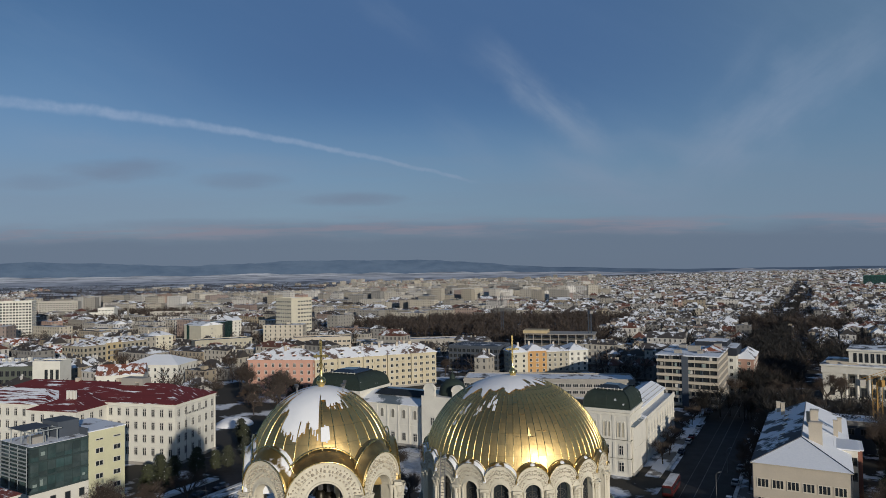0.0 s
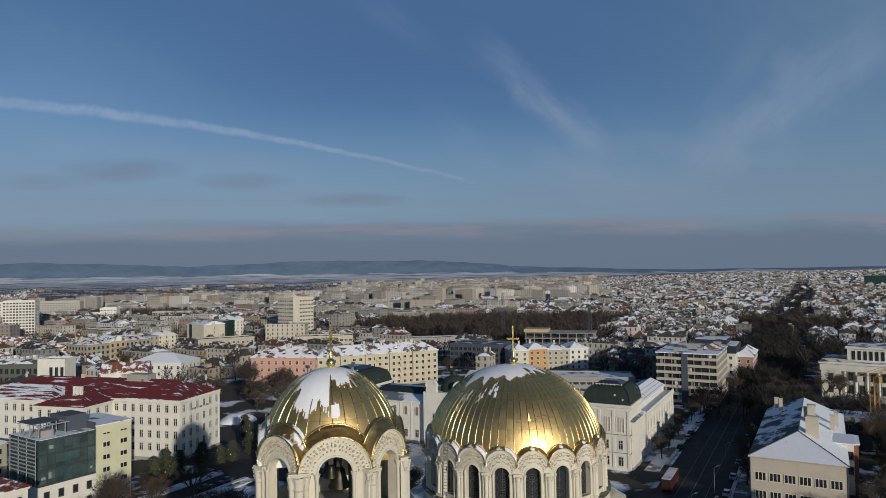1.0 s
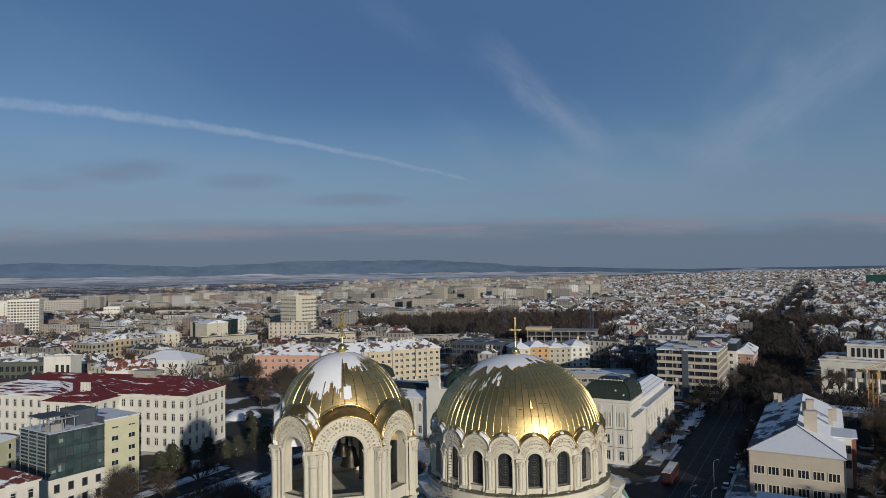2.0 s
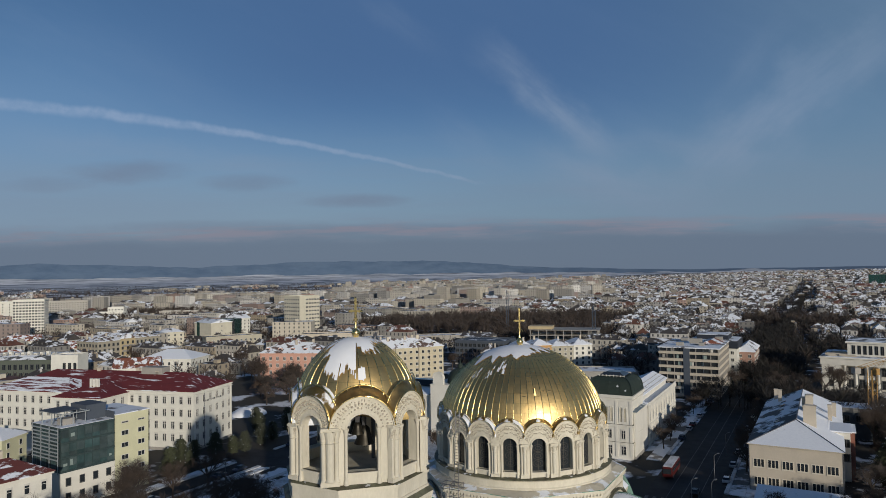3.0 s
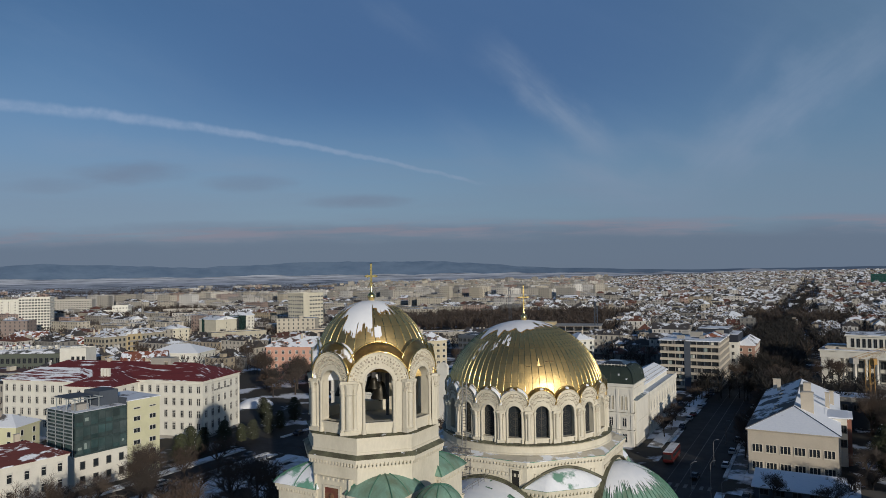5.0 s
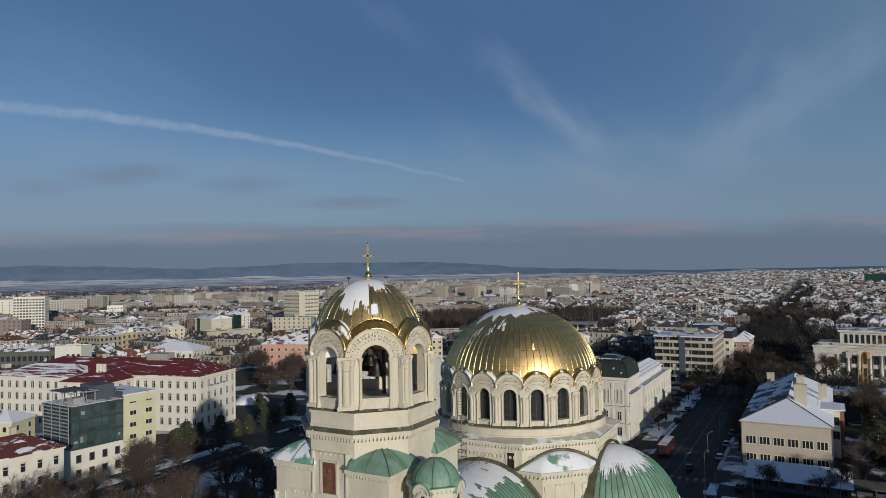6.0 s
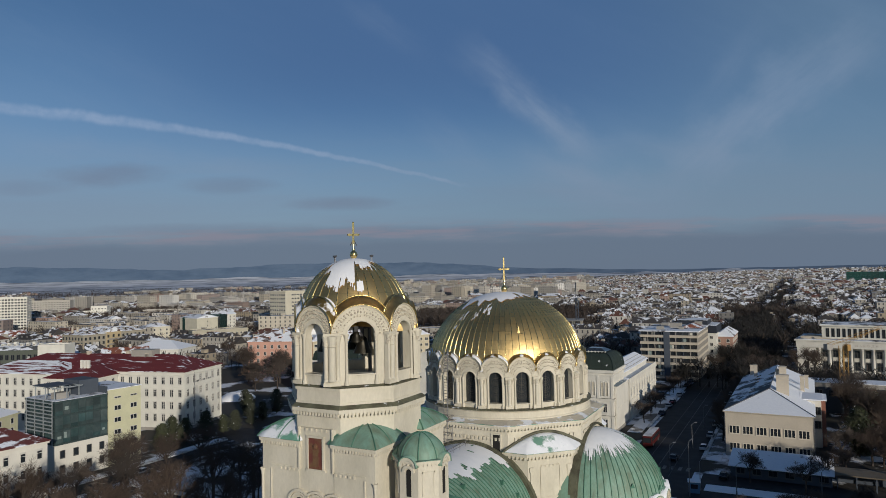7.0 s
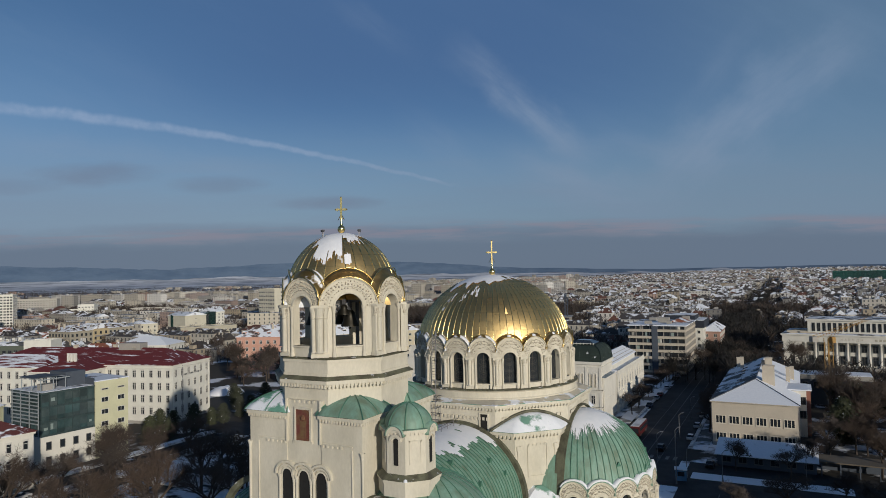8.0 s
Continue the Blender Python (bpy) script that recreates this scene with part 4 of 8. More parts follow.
    lamp = Mesh().tube((0, 0, 48.3), (0, 0, 48.95), 0.025, n=4).box(-0.09, 0.09, -0.09, 0.09, 48.95, 49.12).data("floodlight", STEEL)
    for a in (-75, -70, -64, 60, 66, 112):
        part("floodlight", lamp, cathedral, pose(1.75 * math.sin(radians(a + 35)), -1.75 * math.cos(radians(a + 35)), 0))


SNOWY_GOLD = mat("gilding_under_snow", (0.42, 0.29, 0.10), 0.45, 0.9, spot=(0.2, 0.13, 0.05), amount=0.6, scale=1.2, bump=0.15, cover=0.62, cover_scale=0.5)
PATCHY_GOLD = mat("gilding_with_patches_of_snow", (0.42, 0.29, 0.10), 0.45, 0.9, spot=(0.2, 0.13, 0.05), amount=0.6, scale=1.2, bump=0.15, cover=0.40, cover_scale=0.6)
bell_tower()


def bell(x, y, z, r):
    b = thing("bell", GRID @ pose(x, y, 0), "dark bronze church bell hanging in the belfry", "bell", "bells of the belfry")
    part("bell_body", Mesh().lathe([(r, z), (r * 0.98, z + 0.06), (r * 0.78, z + r * 0.5), (r * 0.6, z + r * 1.1), (r * 0.52, z + r * 1.5), (r * 0.3, z + r * 1.72), (0.0, z + r * 1.8)], 20).data("bell_body", BRONZE, True), b)
    part("clapper", Mesh().tube((0, 0, z + r), (0, 0, z - 0.1), 0.04).lathe([(0.0, z - 0.3), (0.12, z - 0.18), (0.0, z - 0.05)], 8).data("clapper", BRONZE), b)
    part("headstock", Mesh().box(-0.12, 0.12, -0.12, 0.12, z + r * 1.75, 43.05).data("headstock", STEEL), b)


for args in ((1.6, -1.2, 40.7, 0.80), (1.9, -2.5, 41.75, 0.5), (-1.8, -1.8, 40.8, 0.75), (-1.4, 1.9, 40.6, 0.8), (2.4, 1.2, 40.9, 0.7)):
    bell(*args)


def main_dome():
    c = (0.18, 34.2)
    n = 20
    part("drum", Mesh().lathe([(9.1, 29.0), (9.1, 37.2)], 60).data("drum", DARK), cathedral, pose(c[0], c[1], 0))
    w = 2 * 10.22 * math.tan(math.pi / n)
    for k in range(n):
        snowy = k in (17, 18, 19, 0, 1)
        bay = arch_bay(cathedral, ring_at(k, n, 10.22, c, -2.9), w, 31.3, 31.90, 34.75, 0.80, 35.65, 0.75, True, "drum_arch_snowy" if snowy else "drum_arch", SNOWY_GOLD if snowy else GOLD_DULL, 1.5, 0.11, 9, 0.30)
        rim = BAYS.setdefault("drum_rim", hood_rim(w / 2, 35.65, 0.30, 0.04))
        for rod in rim:
            part("gilded_rim", rod, bay, label="bright gilded edge")
        # little lump of snow on the gable's top
        if k in (2, 3, 4, 5):
            lump = Mesh().lathe([(0.34, 37.35), (0.30, 37.5), (0.15, 37.6), (0.0, 37.63)], 8, c=(0, 0.25))
            part("snow", lump.data("snow", SNOW, True), bay)

    def dome_snow(a, h):
        a = (a + 180) % 360 - 180
        n_ = noise.noise(Vector((a * 0.07, h * 4, 9.0))) * 0.06 + noise.noise(Vector((round(a / 7.5) * 2.1, 1, 0))) * 0.035
        if -75 < a <= -12:
            return h > 0.84 + n_ * 1.8
        if -12 < a < 52:
            return h > 0.90 + n_
        if 52 <= a < 62:
            return h > 0.975 or (0.93 < h < 0.95 and noise.noise(Vector((a, h * 30, 0))) > 0)
        if 62 <= a < 105:
            return h > 0.925 + n_ * 1.4
        if a <= -75 or a > 150:
            return h > 0.60 + n_ * 2
        return h > 0.965 + n_ or (h > 0.93 and int(a / 5) % 2 == 0)
    dome = gold_dome(cathedral, c, 10.0, 8.85, 35.9, 1.95, 72, dome_snow, "large gilded main dome with snow on its crown")
    prof = superdome(10.0, 8.85, 35.9, 1.95, 30)
    # small dormer hatch and loose patches of snow
    for a, h, s in ((33, 0.50, 0.17),):
        z = 35.9 + 8.8 * h
        r = prof_at(prof, z)
        part("hatch", fixed(Mesh().add([(-s, -0.1, -0.35), (s, -0.1, -0.35), (0, -0.28, 0.5), (-s * 0.8, 0.4, -0.3), (s * 0.8, 0.4, -0.3), (0, 0.5, 0.4)], [(0, 1, 2), (3, 5, 4), (0, 3, 4, 1), (1, 4, 5, 2), (0, 2, 5, 3)]).data("hatch", GOLD_DULL)), dome, pose(r * math.sin(radians(a)), -r * math.cos(radians(a)), z, -25, 0, a))
    patch = Mesh()
    rnd = random.Random(4)
    for a, h, da, dh in ((2, 0.80, 1.5, 0.04), (5, 0.77, 1.2, 0.02), (0, 0.74, 1.0, 0.015), (-6, 0.72, 1.2, 0.04), (-9, 0.66, 1.2, 0.05), (-26, 0.60, 1.6, 0.10), (-22, 0.70, 2.0, 0.08), (6, 0.71, 1.4, 0.012)):
        for i in range(7):
            aa, hh = a + rnd.uniform(-da, da), h + rnd.uniform(-dh, dh)
            z = 35.9 + 8.8 * hh
            z2 = z + rnd.uniform(0.1, 0.45)
            wd = rnd.uniform(0.25, 0.75)
            q = []
            for az, zz in ((aa - wd, z), (aa + wd, z), (aa + wd * 0.7, z2), (aa - wd * 0.8, z2)):
                r = prof_at(prof, zz) + 0.05
                q.append((r * math.sin(radians(az)), -r * math.cos(radians(az)), zz))
            patch.add(q, [(0, 1, 2, 3)])
    part("snow_crust", patch.data("snow_crust", SNOW), dome, kind="stuff")
    cross(cathedral, c, 44.75, 4.6, 0.42)
    # rings below the arcade
    at = pose(c[0], c[1], 0)
    part("drum_ledge", Mesh().lathe([(10.95, 31.12), (10.95, 31.2), (9.6, 31.42)], 60).data("drum_ledge", COPPER_OLD), cathedral, at, "dark weathered copper ledge")
    part("drum_parapet", Mesh().lathe([(10.85, 30.0), (10.85, 30.2), (10.72, 30.3), (10.72, 30.95), (10.9, 31.12), (10.95, 31.12)], 60).data("drum_parapet", STONE), cathedral, at)
    oc = [(x + c[0], y + c[1]) for x, y in octagon(11.35)]
    part("drum_base", fixed(Mesh().prism(oc, 20, 29.4).data("drum_base", STONE)), cathedral)
    cornice(cathedral, oc, 29.72, "drum_cornice", 0.40, 0.5, step=0.40, cover=COPPER_SNOW, center=c)
    top = [(x + c[0], y + c[1]) for x, y in octagon(10.7)]
    part("base_roof", fixed(Mesh().prism([(x + c[0], y + c[1]) for x, y in octagon(11.7)], 29.78, 30.1, top=top).data("base_roof", R_STONE_SNOW)), cathedral, label="stone skirt with lying snow")
    door = part("roof_door", Mesh().box(-0.45, 0.45, -0.06, 0.1, 27.0, 29.0).data("roof_door", DARK), cathedral, ring_at(0, 8, 11.35, c) @ pose(3.3, 0, 0) @ pose(0, 0, -0.35), "small dark door onto the roofs")
    part("door_frame", Mesh().box(-0.62, -0.45, -0.12, 0.1, 27.0, 29.15).box(0.45, 0.62, -0.12, 0.1, 27.0, 29.15).box(-0.45, 0.45, -0.12, 0.1, 29.0, 29.15).data("door_frame", STONE), door)
    for s in range(8):
        # small blind recesses under the cornice
        rec = BAYS.setdefault("base_corbels", dentils([(-4, 0), (4, 0)], 27.95, 28.3, 0.12, 0.5, 0.26).data("corbel_course", STONE))
        part("corbel_course", rec, cathedral, ring_at(s, 8, 11.37, c), kind="stuff")


R_STONE_SNOW = mat("stone_under_snow", (0.56, 0.51, 0.41), 0.85, spot=(0.40, 0.36, 0.29), amount=0.5, cover=0.42, cover_scale=0.5)
main_dome()


def vault(name, R, length, zc, steps):
    """A barrel roof of copper sheets along y, crown up, with standing seams and snow along the crown."""
    me = Mesh()
    n = 36
    vs = []
    for y in np.linspace(0, length, steps + 1):
        for i in range(n + 1):
            a = math.pi * i / n
            vs.append((-R * math.cos(a), float(y), zc + R * math.sin(a)))
    k = n + 1
    me.add(vs, [(j * k + i, j * k + i + 1, (j + 1) * k + i + 1, (j + 1) * k + i) for j in range(steps) for i in range(n)])
    seam = Mesh().arc(R - 0.02, R + 0.07, zc, -0.035, 0.035, 40)
    return me.data(name, COPPER, True), seam.data("seam", COPPER_SEAM)


def arm_roofs():
    # west arm: barrel between the tower and the drum
    me, seam = vault("barrel_roof", 8.2, 17.0, 19.1, 6)
    roof = part("barrel_roof", me, cathedral, pose(0, 5.6, 0), "green copper barrel roof with snow along the crown")
    for i in range(27):
        part("seam", seam, roof, pose(0, 0.3 + i * 0.62, 0))
    sn = Mesh()
    na = 120
    for i in range(60):
        for j in range(na):
            a, y = 180 * (j + 0.5) / na, 17.0 * (i + 0.5) / 60
            edge = 116 + 14 * noise.noise(Vector((round(y / 0.62) * 1.9, 0, 3))) + 8 * noise.noise(Vector((y * 0.5, 5, 3))) + (y - 9) * 0.9
            hole = noise.noise(Vector((y * 0.8, a * 0.06, 8))) > 0.33 and a > 95
            if 58 < a < edge and not hole:
                q = []
                for jj, ii in ((j, i), (j + 1, i), (j + 1, i + 1), (j, i + 1)):
                    t = math.pi * jj / na
                    q.append((-8.29 * math.cos(t), 17.0 * ii / 60, 19.1 + 8.29 * math.sin(t)))
                sn.add(q, [(0, 1, 2, 3)])
    part("snow", sn.data("snow", SNOW, True), roof, label="white snow along the crown")
    for y in np.arange(0.6, 17.0, 1.5):
        part("rail_post", BAYS.setdefault("crown_post", Mesh().tube((0, 0, 0), (0, 0, 0.75), 0.03, n=4).data("rail_post", STEEL)), roof, pose(0.3, float(y), 27.25))
    part("hand_bar", Mesh().tube((0.3, 0.4, 28.0), (0.3, 17.0, 28.0), 0.03, n=4).tube((0.3, 0.4, 27.7), (0.3, 17.0, 27.7), 0.02, n=4).data("hand_bar", STEEL), roof)
    rim = Mesh().arc(8.22, 8.48, 19.1, 0, 0.35, 44).arc(8.48, 8.62, 19.1, 0.1, 0.8, 44)
    part("arch_rim", fixed(rim.data("arch_rim", COPPER_EDGE)), cathedral, pose(0, 22.4, 0), "dark copper edged arch")
    gab = Mesh().arc(0.0, 8.4, 19.1, 0.05, 0.9, 44)
    part("arch_gable", fixed(gab.data("arch_gable", STONE)), cathedral, pose(0, 22.5, 0))
    rnd = random.Random(3)
    hat = fixed(Mesh().add([(-0.3, -0.1, 0), (0.3, -0.1, 0), (0, -0.12, 0.55), (0, 0.6, 0.25)], [(0, 1, 2), (1, 3, 2), (0, 2, 3), (0, 3, 1)]).data("vent_hatch", COPPER_SEAM))
    for a, y in ((138, 12.5), (148, 8.0), (125, 6.0), (152, 14.0)):
        t = radians(a)
        part("vent_hatch", hat, roof, pose(-8.25 * math.cos(t), y, 19.1 + 8.25 * math.sin(t), 0, 0, 90))
    # west arm walls
    part("nave_wall", Mesh().box(-8.4, 8.4, 5.4, 23.0, 0, 19.1).data("nave_wall", STONE), cathedral)
    # transept apses
    for s in (-1, 1):
        turn = pose(s * 11.6, 34.1, 0, 0, 0, 90 if s > 0 else -90)     # local -y points outwards
        rimm = fixed(Mesh().arc(8.45, 8.62, 19.7, -0.35, 0.1, 44).arc(8.62, 8.78, 19.6, -0.2, 0.7, 44).arc(0.0, 8.5, 19.2, 0.3, 0.8, 44).data("arch_rim", COPPER_EDGE))
        apse = part("transept_wall", Mesh().box(-8.9, 8.9, 0.0, 12.0, 0, 19.2).data("transept_wall", STONE), cathedral, turn)
        part("arch_rim", rimm, apse, label="dark copper edged arch")
        back, _ = vault("transept_roof", 8.9, 6.0, 19.2, 3)
        part("transept_roof", back, apse, pose(0, 0.4, 0), label="green copper barrel roof")
        prof = superdome(8.35, 7.6, 20.2, 2.0, 20)
        half = part("half_dome", Mesh().lathe(prof, 40, 0, -90, 90).data("half_dome", COPPER, True), apse, label="green copper half dome with snow on its crown")
        sm = Mesh()
        for (r0, z0), (r1, z1) in zip(prof[:-2], prof[1:-1]):
            sm.add([(-0.03, -r0 + 0.03, z0), (-0.03, -r0 - 0.08, z0), (0.03, -r0 - 0.08, z0), (0.03, -r0 + 0.03, z0), (-0.03, -r1 + 0.03, z1), (-0.03, -r1 - 0.08, z1 + 0.02), (0.03, -r1 - 0.08, z1 + 0.02), (0.03, -r1 + 0.03, z1)], [(0, 1, 5, 4), (1, 2, 6, 5), (2, 3, 7, 6)])
        sm = sm.data("seam", COPPER_SEAM)
        for k in range(33):
            part("seam", sm, half, pose(0, 0, 0, 0, 0, -88 + 176 * k / 32))
        sn = Mesh()
        nz, na = 110, 330
        for j in range(nz):
            for i in range(na):
                a, h = -90 + 180 * (i + 0.5) / na, (j + 0.5) / nz
                n_ = noise.noise(Vector((a * 0.06, s, 4))) * 0.07 + noise.noise(Vector((round(a / 5.5) * 1.3, 2, s))) * 0.05 + noise.noise(Vector((a * 1.3, h * 2, s))) * 0.13
                if h > 0.79 + n_ + 0.20 * ease(a * s, -30, 60):
                    q = []
                    for ii, jj in ((i, j), (i + 1, j), (i + 1, j + 1), (i, j + 1)):
                        t, z = radians(-90 + 180 * ii / na), 20.2 + 7.6 * jj / nz
                        r = prof_at(prof, z) + 0.10
                        q.append((r * math.sin(t), -r * math.cos(t), z + 0.05))
                    sn.add(q, [(0, 1, 2, 3)])
        part("snow", sn.data("snow", SNOW, True), half, label="white snow cap")
        for a, h in ((-42, 0.32), (12, 0.35), (48, 0.42), (-8, 0.18)):
            z = 20.2 + 7.6 * h
            r = prof_at(prof, z)
            part("vent_hatch", hat, half, pose(r * math.sin(radians(a)), -r * math.cos(radians(a)), z, 0, 0, a))
        part("apse_drum", Mesh().lathe([(7.9, 0), (7.9, 19.6)], 40, 0, -90, 90).data("apse_drum", STONE), apse)
        w = 2 * 8.75 * math.tan(radians(10))
        for k in range(9):
            bay = arch_bay(apse, ring_at(k - 4, 18, 8.75), w, 13.5, 15.2, 18.95, 0.68, 19.7, 0.8, True, "apse_arch", COPPER, 1.2, 0.13, 21, 0.2)
            if k != 99:
                lump = BAYS.setdefault("apse_snow", fixed(Mesh().arc(w / 2 + 0.15, w / 2 + 0.30, 19.7, -0.15, 1.0, 16, 0, 32, 150).data("snow", SNOW, True)))
                part("snow", lump, bay, label="white snow on the gable")
    # eastern arm, plain
    part("chancel_wall", Mesh().box(-9, 9, 44, 56, 0, 18.5).data("chancel_wall", STONE), cathedral)
    me2, _ = vault("chancel_roof", 9.0, 11.0, 18.4, 3)
    part("chancel_roof", me2, cathedral, pose(0, 45, 0), "green copper barrel roof")
    part("chancel_end", fixed(Mesh().arc(0.0, 8.9, 18.4, 0, 0.5, 40).data("chancel_end", STONE)), cathedral, pose(0, 55.4, 0))
    # diagonal piers between the arms
    for sx in (-1, 1):
        for sy in (-1, 1):
            a = 45 if (sx > 0 and sy < 0) else -45 if sy < 0 else 135 if sx > 0 else -135
            at = pose(0, 34.1, 0, 0, 0, a)
            poly = [(-2.75, -12.9), (2.75, -12.9), (4.7, -10.9), (4.7, -7), (-4.7, -7), (-4.7, -10.9)]
            pier = part("diagonal_pier", fixed(Mesh().prism(poly, 0, 26.3).data("diagonal_pier", STONE)), cathedral, at)
            cornice(pier, poly, 26.75, out=0.42, h=0.55, step=0.42, cover=COPPER, center=(0, -9.5))
            panel = Mesh()
            for x0, x1, z0, z1 in ((-1.25, -1.15, 21.7, 25.2), (1.15, 1.25, 21.7, 25.2), (-1.25, 1.25, 21.6, 21.75)):
                panel.box(x0, x1, -12.98, -12.9, z0, z1)
            for i in range(5):
                panel.box(-1.15 + i * 0.5, -0.9 + i * 0.5, -13.02, -12.9, 25.1, 25.35)
            for x in (-2.35, 2.35):
                panel.box(x - 0.14, x + 0.14, -13.0, -12.9, 20.8, 24.7)
                panel.box(x - 0.24, x + 0.24, -13.05, -12.9, 24.7, 25.2)
            part("panel_mouldings", panel.data("panel_mouldings", STONE), pier)
            # low shell roof between the cornice and a curved edge on the drum's wall
            edge_ = [(-5.1, -11.2), (-3.0, -13.35), (3.0, -13.35), (5.1, -11.2)]
            vs, k, rows_ = [], 24, 7
            for j in range(rows_ + 1):
                t = j / rows_
                for i in range(k + 1):
                    q = i / k * 3
                    a_, f_ = min(int(q), 2), q - min(int(q), 2)
                    fx, fy = (edge_[a_][d_] + (edge_[a_ + 1][d_] - edge_[a_][d_]) * f_ for d_ in (0, 1))
                    bx, bz = -5.0 + 10.0 * i / k, 26.85 + 1.75 * math.sin(math.pi * i / k)
                    s_ = math.sin(t * math.pi / 2)
                    vs.append((fx + (bx - fx) * t, fy + (-11.42 - fy) * t, 26.83 + (bz - 26.83) * s_))
            fs = [(j * (k + 1) + i, j * (k + 1) + i + 1, (j + 1) * (k + 1) + i + 1, (j + 1) * (k + 1) + i) for j in range(rows_) for i in range(k)]
            part("pier_roof", fixed(Mesh().add(vs, fs).data("pier_roof", COPPER_SNOWED, True)), pier, label="low copper roof almost covered by snow")
            edge = Mesh().sweep([(-5.15 + 10.3 * i / 24, -11.5, 26.95 + 1.85 * math.sin(math.pi * i / 24)) for i in range(25)], 0.17, 6)
            part("curved_edge", edge.data("curved_edge", COPPER_EDGE, True), pier, label="dark copper edged curved gable")
            # foot of the pier: low sloping roof
            foot = Mesh().prism([(-3.6, -15.2), (3.6, -15.2), (4.9, -11), (-4.9, -11)], 18.6, 20.6, top=[(-0.3, -13.2), (0.3, -13.2), (3.2, -11), (-3.2, -11)])
            part("foot_roof", fixed(foot.data("foot_roof", COPPER_SNOWED)), pier, label="small sloping roof with snow")
            part("foot_wall", Mesh().box(-3.5, 3.5, -15.0, -9, 0, 18.6).data("foot_wall", STONE), pier)


COPPER_SNOWED = mat("copper_nearly_covered", (0.15, 0.30, 0.23), 0.6, spot=(0.07, 0.13, 0.10), amount=0.6, scale=0.7, cover=0.70, cover_scale=0.35)
arm_roofs()


def turret(at):
    body = part("stair_turret", fixed(Mesh().prism(octagon(1.95), 28.5, 33.0).data("stair_turret", STONE)), cathedral, at)
    cornice(body, octagon(1.95), 33.2, out=0.18, h=0.3, step=0.3, cover=COPPER)
    prof = superdome(1.9, 1.75, 33.2, 1.9, 12)
    dome = part("turret_dome", Mesh().lathe(prof, 16).data("turret_dome", COPPER, True), body, label="small green copper dome")
    rb = Mesh().path([(0, -r - 0.02, z) for r, z in prof], 0.045, 4).data("seam", COPPER_SEAM)
    for k in range(8):
        part("seam", rb, dome, pose(0, 0, 0, 0, 0, 22.5 + 45 * k))
    for k in range(8):
        part("slit_window" if k % 2 == 0 else "blind_panel", BAYS.setdefault("slit", Mesh().box(-0.2, 0.2, -0.03, 0.1, 30.5, 32.35).arc(0.0, 0.2, 32.35, -0.03, 0.1, 10).data("slit_window", DARK)) if k % 2 == 0 else BAYS.setdefault("blind", Mesh().box(-0.5, -0.42, -0.06, 0.1, 30.6, 32.4).box(0.42, 0.5, -0.06, 0.1, 30.6, 32.4).box(-0.5, 0.5, -0.06, 0.1, 32.3, 32.4).data("blind_panel", STONE)), body, ring_at(k, 8, 1.95))
        if k % 2 == 0:
            part("hood", BAYS.setdefault("turret_hood", fixed(Mesh().arc(0.32, 0.52, 32.35, -0.16, 0.1, 14).arc(0.5, 0.75, 32.75, -0.24, 1.0, 14).data("hood", STONE))), body, ring_at(k, 8, 1.95))
            part("hood_roof", BAYS.setdefault("turret_hood_roof", fixed(Mesh().arc(0.74, 0.84, 32.75, -0.3, 1.3, 14).data("hood_roof", COPPER, True))), body, ring_at(k, 8, 1.95))
    part("turret_base", fixed(Mesh().prism(octagon(2.25), 28.2, 29.2).prism(octagon(2.35), 29.2, 29.45).data("turret_base", STONE)), body)
    part("skirt_roof", fixed(Mesh().prism(octagon(2.42), 29.45, 29.85, top=octagon(1.96)).data("skirt_roof", COPPER_OLD)), body, label="weathered copper skirt")


def stair_turrets():
    for s in (-1, 1):
        at = pose(s * 8.3, -3.1, 0)
        if s > 0:
            turret(at)
        # low conch roof and its wall under the turret
        conch = superdome(6.2, 6.9, 22.4, 2.0, 16) if s > 0 else superdome(5.0, 4.6, 21.5, 2.0, 16)
        cr = part("conch_roof", Mesh().lathe(conch, 28).data("conch_roof", COPPER, True), cathedral, pose(8.8, -1.2, 0) if s > 0 else pose(-8.0, 0.2, 0), "green copper conch roof")
        cs = Mesh().path([(0, -r - 0.02, z) for r, z in conch], 0.045, 4).data("seam", COPPER_SEAM)
        for k in range(24):
            part("seam", cs, cr, pose(0, 0, 0, 0, 0, 15 * k))
        part("conch_wall", Mesh().lathe([(conch[0][0] - 0.1, 0), (conch[0][0] - 0.1, conch[0][1])], 28).data("conch_wall", STONE), cr)
        part("conch_rim", fixed(Mesh().arc(4.6, 5.1, 22.8, -0.4, 0.2, 26).data("conch_rim", COPPER_OLD)), cr, pose(-s * 2.0, -3.6, 0))
        part("aisle_wall", Mesh().box(s * 9 if s > 0 else -19, 19 if s > 0 else -9, 4, 24, 0, 13.2).data("aisle_wall", STONE), cathedral)
        part("aisle_roof", fixed(Mesh().prism(rect(9 if s > 0 else -19.4, 19.4 if s > 0 else -9, 3.6, 24.4), 13.2, 15.5, top=rect(9 if s > 0 else -9.6, 9.6 if s > 0 else -9, 3.6, 24.4)).data("aisle_roof", COPPER)), cathedral, label="green copper lean-to roof")


stair_turrets()


